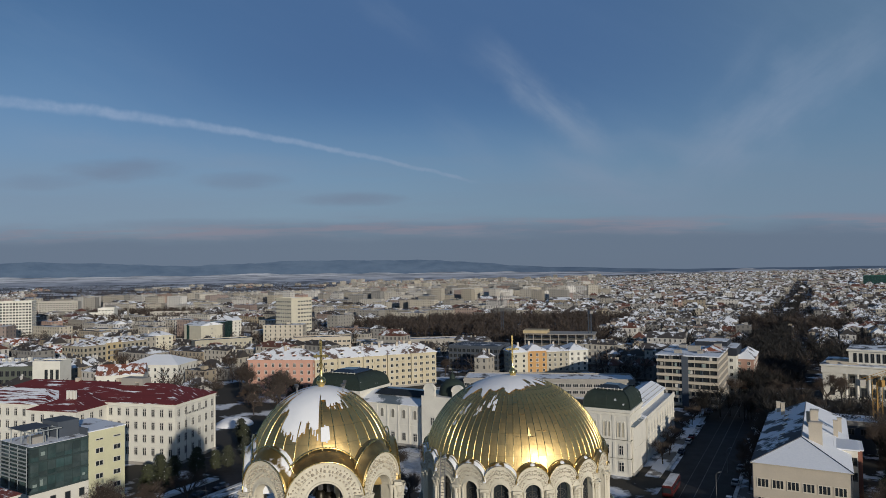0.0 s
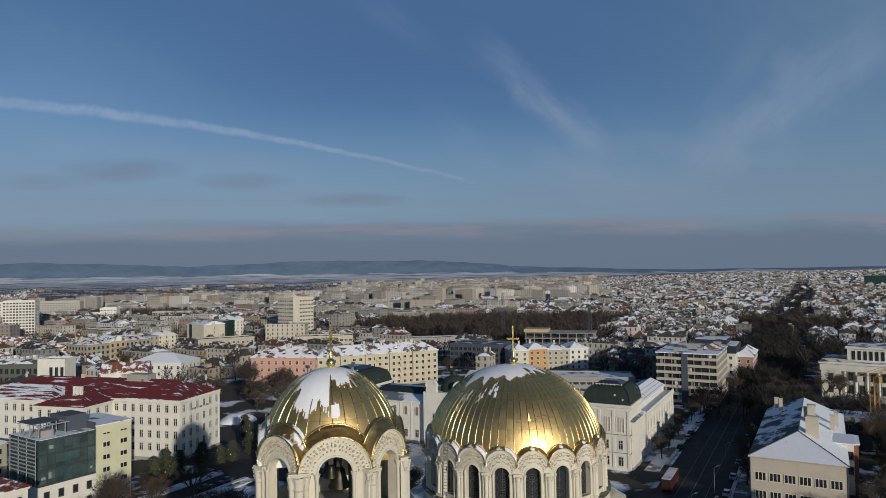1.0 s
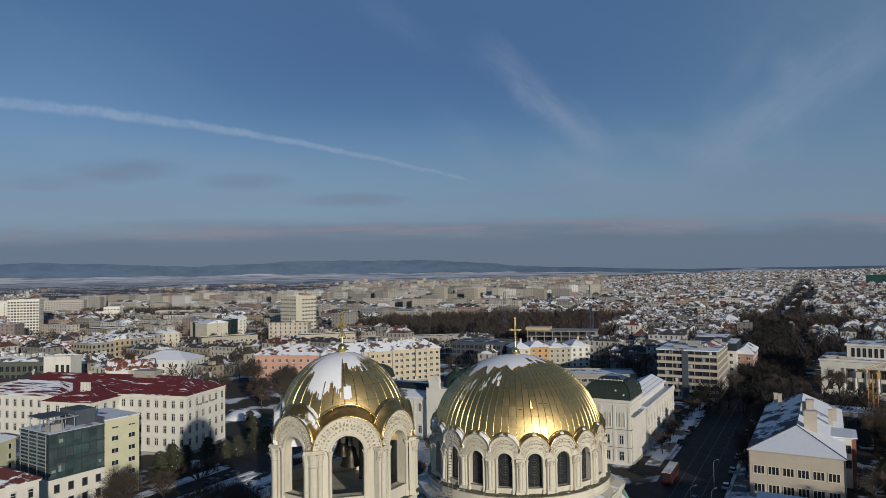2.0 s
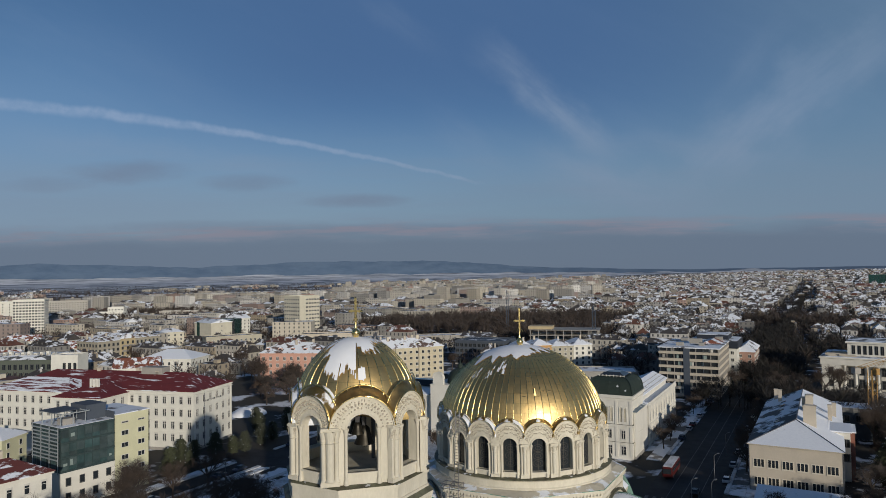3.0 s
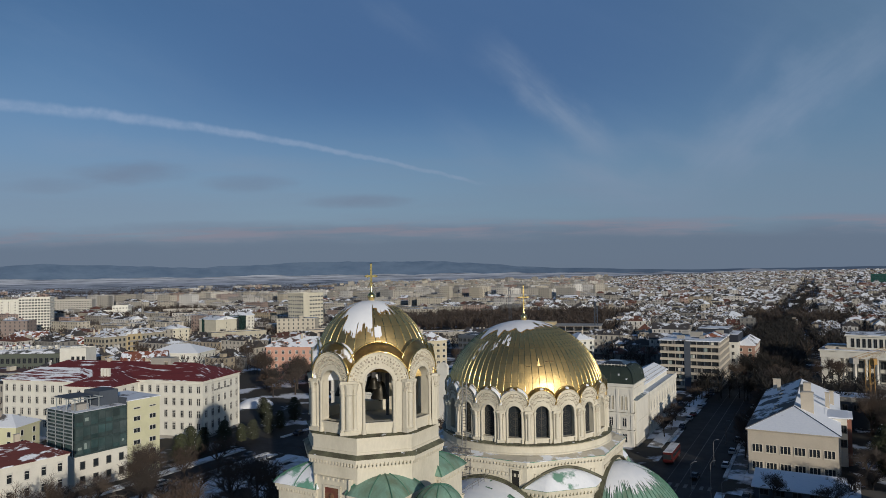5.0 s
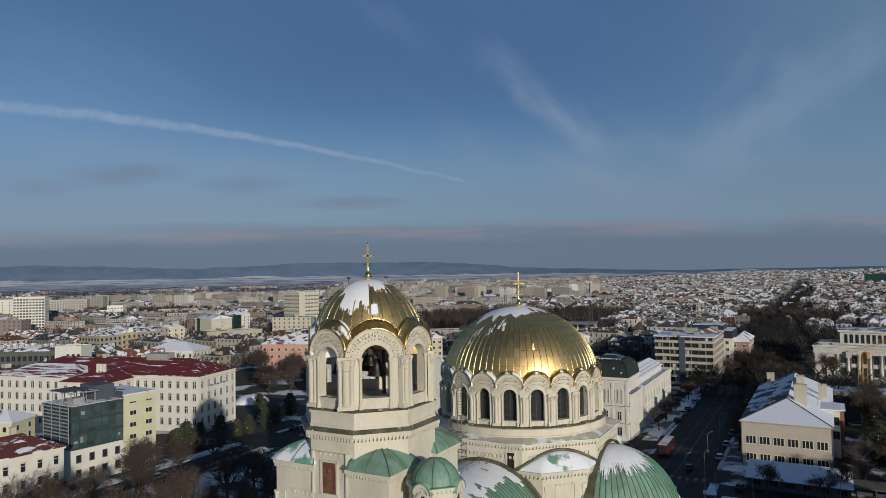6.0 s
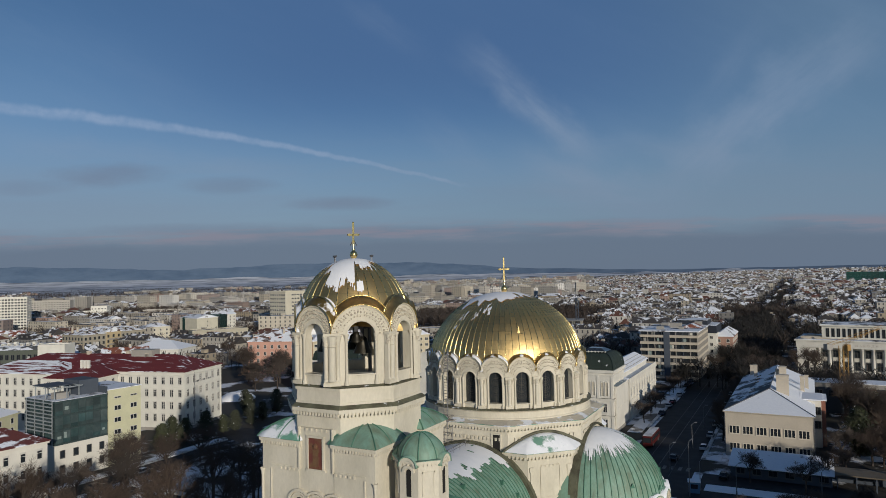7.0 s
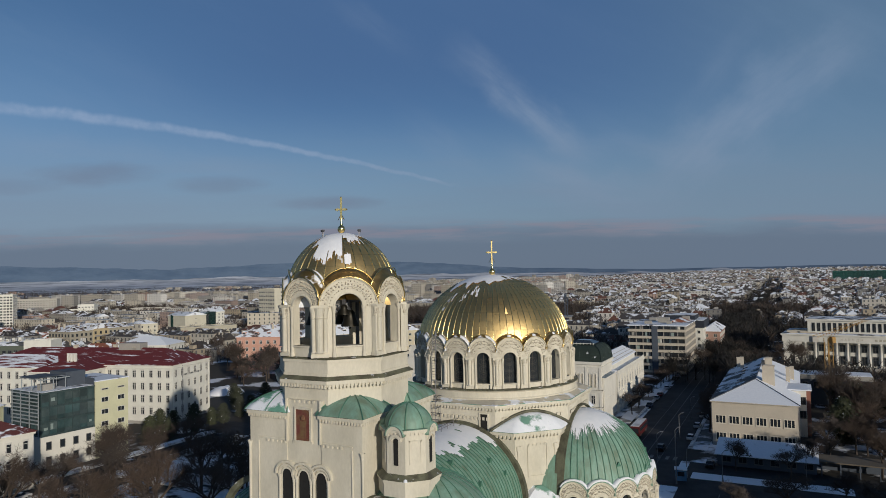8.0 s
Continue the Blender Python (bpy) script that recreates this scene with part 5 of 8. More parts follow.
def scaffold():
    """Access ladder and scaffold in the corner between tower and drum."""
    ob = thing("scaffold", GRID @ pose(-3.2, 22.0, 0), "dark steel scaffold with ladder beside the drum", "scaffold")
    post = Mesh().tube((0, 0, 26.9), (0, 0, 30.6), 0.035, n=4).data("post", STEEL)
    long_rail = Mesh().tube((-1.3, 0, 0), (1.3, 0, 0), 0.03, n=4).data("rail", STEEL)
    short_rail = Mesh().tube((0, -0.7, 0), (0, 0.7, 0), 0.03, n=4).data("rail", STEEL)
    for x in (-1.1, 0.0, 1.1):
        for y in (-0.6, 0.6):
            part("post", post, ob, pose(x, y, 0))
    for z in (27.6, 28.4, 29.2, 30.0, 30.5):
        for y in (-0.6, 0.6):
            part("rail", long_rail, ob, pose(0, y, z))
        for x in (-1.1, 0, 1.1):
            part("rail", short_rail, ob, pose(x, 0, z))
    m = Mesh()
    for x in (-0.25, 0.25):
        m.tube((x, 1.0, 28.4), (x, 1.5, 38.2), 0.045, n=4)
    for i in range(29):
        z = 28.6 + i * 0.33
        m.tube((-0.25, 1.0 + (z - 28.4) * 0.05, z), (0.25, 1.0 + (z - 28.4) * 0.05, z), 0.028, n=4)
    part("ladder", m.data("ladder", STEEL), ob)


scaffold()


# ---- buildings near the square ----
WINDOWS = {}


def grid_frame(xs, zs, open_cells, y0, y1):
    """A plate from y0 to y1 on the lines xs and zs, pierced at the open cells: one joined frame."""
    m, ids = Mesh(), {}

    def vid(i, j, k):
        if (i, j, k) not in ids:
            ids[(i, j, k)] = len(m.v)
            m.v.append((xs[i], (y0, y1)[k], zs[j]))
        return ids[(i, j, k)]
    nx, nz = len(xs) - 1, len(zs) - 1
    solid = {(i, j) for i in range(nx) for j in range(nz)} - set(open_cells)
    for i, j in sorted(solid):
        q = [(i, j), (i + 1, j), (i + 1, j + 1), (i, j + 1)]
        m.f.append(tuple(vid(*p, 0) for p in q)), m.s.append(0)
        for (di, dj), (p, r) in (((0, -1), (0, 1)), ((1, 0), (1, 2)), ((0, 1), (2, 3)), ((-1, 0), (3, 0))):
            if (i + di, j + dj) not in solid:
                m.f.append((vid(*q[r], 0), vid(*q[p], 0), vid(*q[p], 1), vid(*q[r], 1))), m.s.append(0)
    return m


def window_mesh(w, h, frame_mat, style=0):
    """A casement: one frame with mullions, transom, sill (and a flat hood), and the dark pane behind it; front at y = 0."""
    key = (w, h, frame_mat.name, style)
    if key not in WINDOWS:
        t, k = (0.16 if style == 4 else 0.13 if style == 3 else 0.09), max(int(round(w / 0.8)), 1)
        bar = 0.08 if style == 4 else 0.06 if style == 3 else 0.04
        xs = [-w / 2 - 0.04]
        for i in range(k):
            a, c = -w / 2 + w * i / k, -w / 2 + w * (i + 1) / k
            xs += [a + (t if i == 0 else bar), c - (t if i == k - 1 else bar)]
        xs.append(w / 2 + 0.04)
        zs = [-0.14 if style != 2 else 0.0, t]
        if style in (0, 3) and h > 1.3:
            zs += [h * 0.66, h * 0.66 + 0.08]
        zs += [h - t, h + (0.28 if style == 3 else 0.02)]
        cells = [(i, j) for i in range(1, len(xs) - 1, 2) for j in range(1, len(zs) - 1, 2)]
        fr = grid_frame(xs, zs, cells, -0.10, 0.05)
        pane = Mesh().box(-w / 2, w / 2, -0.02, 0.06, 0.02, h - 0.01)
        both = Mesh()
        both.add(fr.v, fr.f, 0)
        both.add(pane.v, pane.f, 1)
        WINDOWS[key] = (fr.data("frame", frame_mat), pane.data("window", GLASS), both.data("window", [frame_mat, GLASS]))
    return WINDOWS[key]


def add_window(me, parent, m):
    """The pane with its frame as a part of its own; where the window is itself a part of a part, both in one mesh."""
    if parent.parent is None:
        return part("frame", me[0], part("window", me[1], parent, m))
    return part("window", me[2], parent, m)


def hip_roof(x0, x1, y0, y1, z, h, over=0.5, gable=False, flat=0.0):
    x0, x1, y0, y1 = x0 - over, x1 + over, y0 - over, y1 + over
    w, d = x1 - x0, y1 - y0
    m = Mesh()
    if w >= d:
        k = 0.0 if gable else d / 2 * (1 - flat)
        f = d / 2 * flat
        top = [(x0 + k, (y0 + y1) / 2 - f), (x1 - k, (y0 + y1) / 2 - f), (x1 - k, (y0 + y1) / 2 + f + 0.01), (x0 + k, (y0 + y1) / 2 + f + 0.01)]
    else:
        k = 0.0 if gable else w / 2 * (1 - flat)
        f = w / 2 * flat
        top = [((x0 + x1) / 2 - f, y0 + k), ((x0 + x1) / 2 + f + 0.01, y0 + k), ((x0 + x1) / 2 + f + 0.01, y1 - k), ((x0 + x1) / 2 - f, y1 - k)]
    m.prism(rect(x0, x1, y0, y1), z - 0.18, z)
    m.prism(rect(x0, x1, y0, y1), z, z + h, top=top)
    return m


def building(name, label, x, y, ang, w, d, h, wall, floors=4, bay=3.2, win=(1.2, 1.7), roof=("hip", None, 3.0), anchor="fl", sides="FRL", style=0, first=1.2, frame_mat=None, group="", category="building", base=True, skip=None, chimneys=0, band=True):
    """A block on the plan x 0..w (or -w..0), y 0..d of its own axes, the front facing -y."""
    ob = thing(name, pose(x, y, 0, 0, 0, ang), label, category, group)
    x0, x1 = (0, w) if anchor == "fl" else (-w, 0)
    body = Mesh().box(x0, x1, 0, d, 0, h)
    part("wall", body.data("wall", wall), ob)
    if band:
        for nm, z, o, t in (("cornice", h - 0.45, 0.30, 0.45), ("string_course", first + (h - first) / floors * 1.0 - 0.75, 0.10, 0.22)):
            part(nm, Mesh().box(x0 - o, x1 + o, -o, d + o, z, z + t - 0.004).data(nm, wall), ob)
    if base:
        part("plinth", Mesh().box(x0 - 0.12, x1 + 0.12, -0.12, d + 0.12, 0, 0.9).data("plinth", W_GREY), ob)
    kind, rmat, rh = roof
    rmat = rmat or R_SNOW
    if kind in ("hip", "gable"):
        part("roof", fixed(hip_roof(x0, x1, 0, d, h + 0.18, rh, 0.5, kind == "gable").data("roof", rmat)), ob)
    elif kind == "mansard":
        part("roof", fixed(hip_roof(x0, x1, 0, d, h + 0.18, rh, 0.25, False, 0.62).data("roof", rmat)), ob)
    else:
        m = Mesh().box(x0 + 0.3, x1 - 0.3, 0.3, d - 0.3, h, h + 0.12)
        part("roof", m.data("roof", rmat), ob)
        p = Mesh()
        for a in ((x0, x1, 0, 0.3), (x0, x1, d - 0.3, d), (x0, x0 + 0.3, 0.3, d - 0.3), (x1 - 0.3, x1, 0.3, d - 0.3)):
            p.box(*a, h, h + 0.7)
        part("parapet", p.data("parapet", wall), ob)
    step = (h - first - 0.3) / floors
    me = window_mesh(win[0], win[1], frame_mat or FRAME, style)
    rnd = random.Random(int(abs(x * 7 + y * 3)))
    for side in sides:
        ln = w if side in "FB" else d
        n = max(int((ln - 0.8) / bay), 1)
        for f in range(floors):
            for i in range(n):
                if skip and skip(side, f, i, n):
                    continue
                t = ln * (i + 0.5) / n
                z = first + f * step + 0.25
                if side == "F":
                    m = pose(x0 + t, -0.01, z)
                elif side == "B":
                    m = pose(x0 + t, d + 0.01, z, 0, 0, 180)
                elif side == "R":
                    m = pose(x1 + 0.01, t, z, 0, 0, 90)
                else:
                    m = pose(x0 - 0.01, t, z, 0, 0, -90)
                if math.hypot(x, y) > 330:
                    part("window", me[2], ob, m)
                else:
                    add_window(me, ob, m)
    for i in range(chimneys):
        cx, cy = x0 + (x1 - x0) * rnd.uniform(0.1, 0.9), d * rnd.uniform(0.3, 0.7)
        part("chimney", Mesh().box(cx - 0.5, cx + 0.5, cy - 0.4, cy + 0.4, h, h + rh + 1.3).box(cx - 0.6, cx + 0.6, cy - 0.5, cy + 0.5, h + rh + 1.3, h + rh + 1.45).data("chimney", W_BEIGE), ob)
    return ob, x0, x1


def red_roofed_institute():
    ob, x0, x1 = building("institute", "four-storey white building with a dark red sheet roof", -71, 153, -14.9, 72, 20.5, 18.3, W_WHITE, 4, 2.95, (1.3, 2.3), ("hip", R_RED, 4.2), "fr", "FR", 3, 2.6, skip=lambda s, f, i, n: s == "F" and i < 16)
    for wx0, wx1, wy, wh, cover, n in ((-41, -24, -12, 17.6, R_RED, 5), (-72.4, -41, -6, 17.9, R_RED_SNOW, 10)):
        wing = part("wing", Mesh().box(wx0, wx1, wy, 0.0, 0, wh).box(wx0 - 0.3, wx1 + 0.3, wy - 0.3, 0.0, wh - 0.45, wh - 0.01).box(wx0 - 0.1, wx1 + 0.1, wy - 0.1, 0.0, 5.4, 5.65).data("wing", W_WHITE), ob)
        part("wing_roof", fixed(hip_roof(wx0, wx1, wy, 9, wh + 0.2, 3.3, 0.5).data("wing_roof", cover)), wing)
        for f in range(4):
            for i in range(n):
                add_window(window_mesh(1.3, 2.3, FRAME, 3), wing, pose(wx0 + (wx1 - wx0) * (i + 0.5) / n, wy - 0.01, 2.85 + f * 3.8))
            for i in range(3 if wy < -8 else 0):
                add_window(window_mesh(1.3, 2.3, FRAME, 3), wing, pose(wx1 + 0.01, wy + 2.2 + i * 3.6, 2.85 + f * 3.8, 0, 0, 90))
    for x in (-32.5, -31.2, -30.0):
        part("flue", Mesh().box(x - 0.35, x + 0.35, -6.4, -5.7, 18, 22.6).data("flue", W_WHITE), ob)
    m = Mesh()
    for x, y, z in ((-20, 9, 3.4), (-30, 12, 3.8), (-44, 10, 3.9)):
        part("chimney", Mesh().box(x - 0.6, x + 0.6, y - 0.5, y + 0.5, 18, 19.5 + z).box(x - 0.7, x + 0.7, y - 0.6, y + 0.6, 19.5 + z, 19.7 + z).data("chimney", W_BEIGE), ob)
    part("roof_lantern", Mesh().box(-26, -18, 8.5, 12.5, 21, 24.2).data("roof_lantern", W_GREY), ob)
    # band of writing over the side windows, drawn as plain bars
    s = Mesh()
    for i in range(14):
        s.box(-0.005, 0.06, 5 + i * 0.8, 5.55 + i * 0.8, 14.35, 14.85)
    part("sign_bars", s.data("sign_bars", FRAME_DARK), ob, kind="stuff")
    for z, o, t in ((13.3, 0.16, 0.28), (5.75, 0.12, 0.3), (17.2, 0.42, 0.16)):
        part("storey_band", Mesh().box(-24.0, o, -o, 20.5 + o, z, z + t).data("storey_band", W_WHITE), ob)
    hood = Mesh().box(-0.95, 0.95, -0.24, 0.0, 2.52, 2.66).box(-0.85, -0.7, -0.14, 0.0, 2.2, 2.52).box(0.7, 0.85, -0.14, 0.0, 2.2, 2.52).data("window_hood", W_WHITE)
    for i in range(8):
        for z in (6.65, 10.4):
            part("window_hood", hood, ob, pose(-72 + 72 * (23.5 - i) / 24, 0, z))
    for i in range(6):
        for z in (6.65, 10.4):
            part("window_hood", hood, ob, pose(0, 20.5 * (i + 0.5) / 6, z, 0, 0, 90))
    for k in (0.25, 20.25):
        part("pilaster", Mesh().box(-0.05, 0.18, k - 0.25, k + 0.25, 0.9, 17.8).data("pilaster", W_WHITE), ob)
    part("downpipe", Mesh().tube((0.14, 5.2, 0.5), (0.14, 5.2, 17.6), 0.08).data("downpipe", STEEL), ob)


def glass_house():
    """Office house: a green glass front with louvres and roof frames, joined to a pale yellow block."""
    ob = thing("office_building", pose(-83.5, 103, 0, 0, 0, 57.3), "green glass office block with steel louvres and rooftop frames", "building")
    part("base_wall", Mesh().box(0, 13.4, 0, 14, 0, 8.2).data("base_wall", W_STONE), ob)
    part("glass_body", Mesh().box(0.25, 13.35, 0.25, 13.8, 8.2, 18.6).data("glass_body", GLASS_GREEN), ob)
    for f in range(4):
        z = 8.2 + f * 3.35
        part("floor_band", Mesh().box(0.1, 13.4, 0.1, 13.9, z, z + 0.42).data("floor_band", STEEL_GREEN), ob)
    for i in range(8):
        x = 0.12 + i * 1.88
        part("mullion", Mesh().box(x - 0.05, x + 0.05, 0.12, 0.26, 8.3, 18.6).data("mullion", STEEL_GREEN), ob)
    for i in range(7):
        y = 0.3 + i * 2.2
        part("mullion", Mesh().box(0.12, 0.26, y - 0.05, y + 0.05, 8.3, 18.6).data("mullion", STEEL_GREEN), ob)
    rnd = random.Random(8)
    for f in range(3):
        z = 8.65 + f * 3.35
        for i in range(7):
            x = 0.22 + i * 1.88
            for z0, z1 in ((z, z + 0.95), (z + 1.0, z + 2.85)):
                part("pane", Mesh().box(x, x + 1.76, 0.16, 0.22, z0, z1).data("pane", GLASS_PANE), ob)
            if rnd.random() < (0.45, 0.0, 0.2)[f]:
                u, h = x + rnd.uniform(0.1, 0.5), rnd.uniform(0.5, 1.4)
                part("blind", Mesh().box(u, u + rnd.uniform(0.5, 1.1), 0.13, 0.15, z + 1.05, z + 1.05 + h).data("blind", BLIND), ob)
        for i in range(6):
            y = 0.45 + i * 2.2
            part("pane", Mesh().box(0.16, 0.22, y, y + 2.0, z, z + 2.85).data("pane", GLASS_PANE), ob)
    for i in range(9):
        z = 11.4 + i * 0.86
        part("louvre", Mesh().box(-0.98, -0.74, -0.3, 11.5, z, z + 0.26).data("louvre", LOUVRE), ob)
    for y in (-0.2, 3.7, 7.5, 11.4):
        part("louvre_post", Mesh().box(-0.85, -0.70, y - 0.07, y + 0.07, 8.2, 19.0).data("louvre_post", LOUVRE), ob)
    part("roof", Mesh().box(0.3, 13.2, 0.3, 13.7, 18.6, 18.75).data("roof", R_SNOW), ob)
    part("stair_house", Mesh().box(8.2, 13.3, 4.0, 11.0, 18.7, 22.4).data("stair_house", W_DARK), ob)
    fr = Mesh()
    for x in (1, 4, 7):
        for y in (2.0, 6.0, 10.5):
            fr.box(x - 0.09, x + 0.09, y - 0.09, y + 0.09, 18.7, 21.8)
    for x in (1, 4, 7):
        fr.box(x - 0.09, x + 0.09, 1.5, 11, 21.6, 21.8)
    for y in (2.0, 6.0, 10.5):
        fr.box(0.4, 8, y - 0.09, y + 0.09, 21.4, 21.6)
    part("roof_frame", fr.data("roof_frame", LOUVRE), ob)
    part("roof_unit", Mesh().box(2, 5, 3, 5.5, 18.75, 20.2).data("roof_unit", W_GREY), ob)
    part("canopy", Mesh().box(0.5, 6.8, 4.0, 11, 21.82, 21.95).data("canopy", W_DARK), ob)
    for i in range(4):
        for f in range(2):
            add_window(window_mesh(1.2, 1.8, FRAME_DARK, 1), ob, pose(1.8 + i * 3.3, -0.01, 1.6 + f * 3.5))
    yb = thing("apartment_building", pose(-83.5, 103, 0, 0, 0, 57.3), "pale yellow rendered apartment block with snow on its flat roof", "building")
    part("wall", Mesh().box(13.45, 22.6, 0, 15, 0, 19.4).data("wall", W_YELLOW), yb)
    part("roof", Mesh().box(13.3, 22.8, -0.15, 15.2, 19.4, 19.62).data("roof", R_SNOW), yb)
    part("dark_gable", Mesh().box(13.2, 13.44, 0.3, 15, 8, 20.4).data("dark_gable", W_DARK), yb)
    for f in range(6):
        for x, w in ((15.4, 1.9), (19.9, 1.9)):
            add_window(window_mesh(w, 1.25 if f < 5 else 0.5, FRAME, 2), yb, pose(x + 0.6, -0.01, 1.8 + f * 3.05))
        for y in (4, 10):
            add_window(window_mesh(1.2, 1.3, FRAME, 2), yb, pose(22.61, y, 1.8 + f * 3.05, 0, 0, 90))


R_RED_SNOW = roof_mat("red_sheet_roof_under_snow", (0.15, 0.020, 0.022), 0.52, 0.75, stretch=(0.16, 1.0, 1))
R_MAROON = roof_mat("maroon_tile_roof", (0.13, 0.035, 0.030), 0.36, 0.5, stretch=(0.5, 1.4, 1))
R_PATCHY = roof_mat("patchy_old_roof", (0.14, 0.09, 0.075), 0.58, 0.20)
W_CREAMY = wall_mat("pale_cream_panels", (0.60, 0.56, 0.45))
W_PANEL = wall_mat("grey_panels", (0.47, 0.44, 0.39))
W_OLDSTONE = wall_mat("worn_ochre_render", (0.37, 0.335, 0.265))
W_OLDCREAM = wall_mat("faded_cream_render", (0.44, 0.405, 0.32))
W_HALL = wall_mat("dark_green_cladding", (0.10, 0.115, 0.095))
STEEL_GREEN = mat("green_grey_metal", (0.06, 0.09, 0.09), 0.45, 0.3, bump=0)
LOUVRE = mat("light_metal", (0.40, 0.43, 0.44), 0.5, 0.2, bump=0)
BLIND = mat("pale_blind", (0.27, 0.33, 0.31), 0.5, bump=0)
red_roofed_institute()
glass_house()
building("town_house", "pale yellow two-storey house with a snowy hip roof", -140, 133, -4, 24, 10, 9.4, W_YELLOW, 3, 3.4, (1.2, 1.6), ("hip", R_SNOW, 2.6), "fl", "FR", 1, 1.0, chimneys=2)
building("villa", "low cream house with a red tiled hip roof under patchy snow", -78.5, 91.0, 57.3, 24, 12, 12.4, W_STONE, 3, 3.0, (1.2, 2.0), ("hip", R_MAROON, 3.3), "fr", "FRL", 3, 1.4, chimneys=2)
a, x0, x1 = building("apartment_building", "pink apartment house with dormers in a snowy roof", -82.5, 269, -7, 31, 14, 16.6, W_PINK, 4, 3.1, (1.25, 1.7), ("hip", R_PATCHY, 4.3), "fl", "FRL", 0, 3.2, group="houses along the far street", chimneys=3)


def dormers(ob, count, w, z, y, material):
    me = Mesh().box(-0.9, 0.9, 0, 2.4, 0, 1.5, 0).box(-0.65, 0.65, -0.02, 0.0, 0.3, 1.3, 2)
    me.prism([(-1.1, -0.2), (1.1, -0.2), (1.1, 2.6), (-1.1, 2.6)], 1.5, 2.1, 1, top=[(-0.02, -0.2), (0.02, -0.2), (0.02, 2.6), (-0.02, 2.6)])
    me = me.data("dormer", [material, R_SNOW, GLASS])
    for i in range(count):
        part("dormer", me, ob, pose(w * (i + 0.5) / count, y, z))


dormers(a, 5, 31, 17.3, 1.6, W_PINK)
part("red_turret", fixed(hip_roof(11, 19, 5, 12, 19.5, 3.0, 0.2).data("red_turret", R_TILE)), a)
a, x0, x1 = building("apartment_building", "long cream apartment house with balconies and a snowy roof", -51, 267.5, 25, 62, 13, 16.2, W_CREAM, 5, 3.2, (1.6, 1.5), ("hip", R_PATCHY, 4.2), "fl", "FRL", 1, 1.0, group="houses along the far street", chimneys=8)
for i in range(4):
    part("bay", Mesh().box(-2.1, 2.1, -1.1, 0, 2.8, 16.0).box(-2.3, 2.3, -1.3, 0, 16.0, 16.3).data("bay", W_CREAM), a, pose(13 + i * 12.4, 0, 0))
    for f in range(4):
        part("window", window_mesh(1.5, 1.5, FRAME, 1)[2], a, pose(13 + i * 12.4, -1.11, 4.3 + f * 3.0))
dormers(a, 7, 62, 16.9, 1.6, W_CREAM)
for f in range(4):
    for i in range(5):
        part("balcony", Mesh().box(-1.6, 1.6, -1.0, 0, 0, 0.15).box(-1.6, 1.6, -1.0, -0.92, 0.15, 1.0).data("balcony", W_CREAM), a, pose(6 + i * 12.4, 0, 3.6 + f * 3.0))


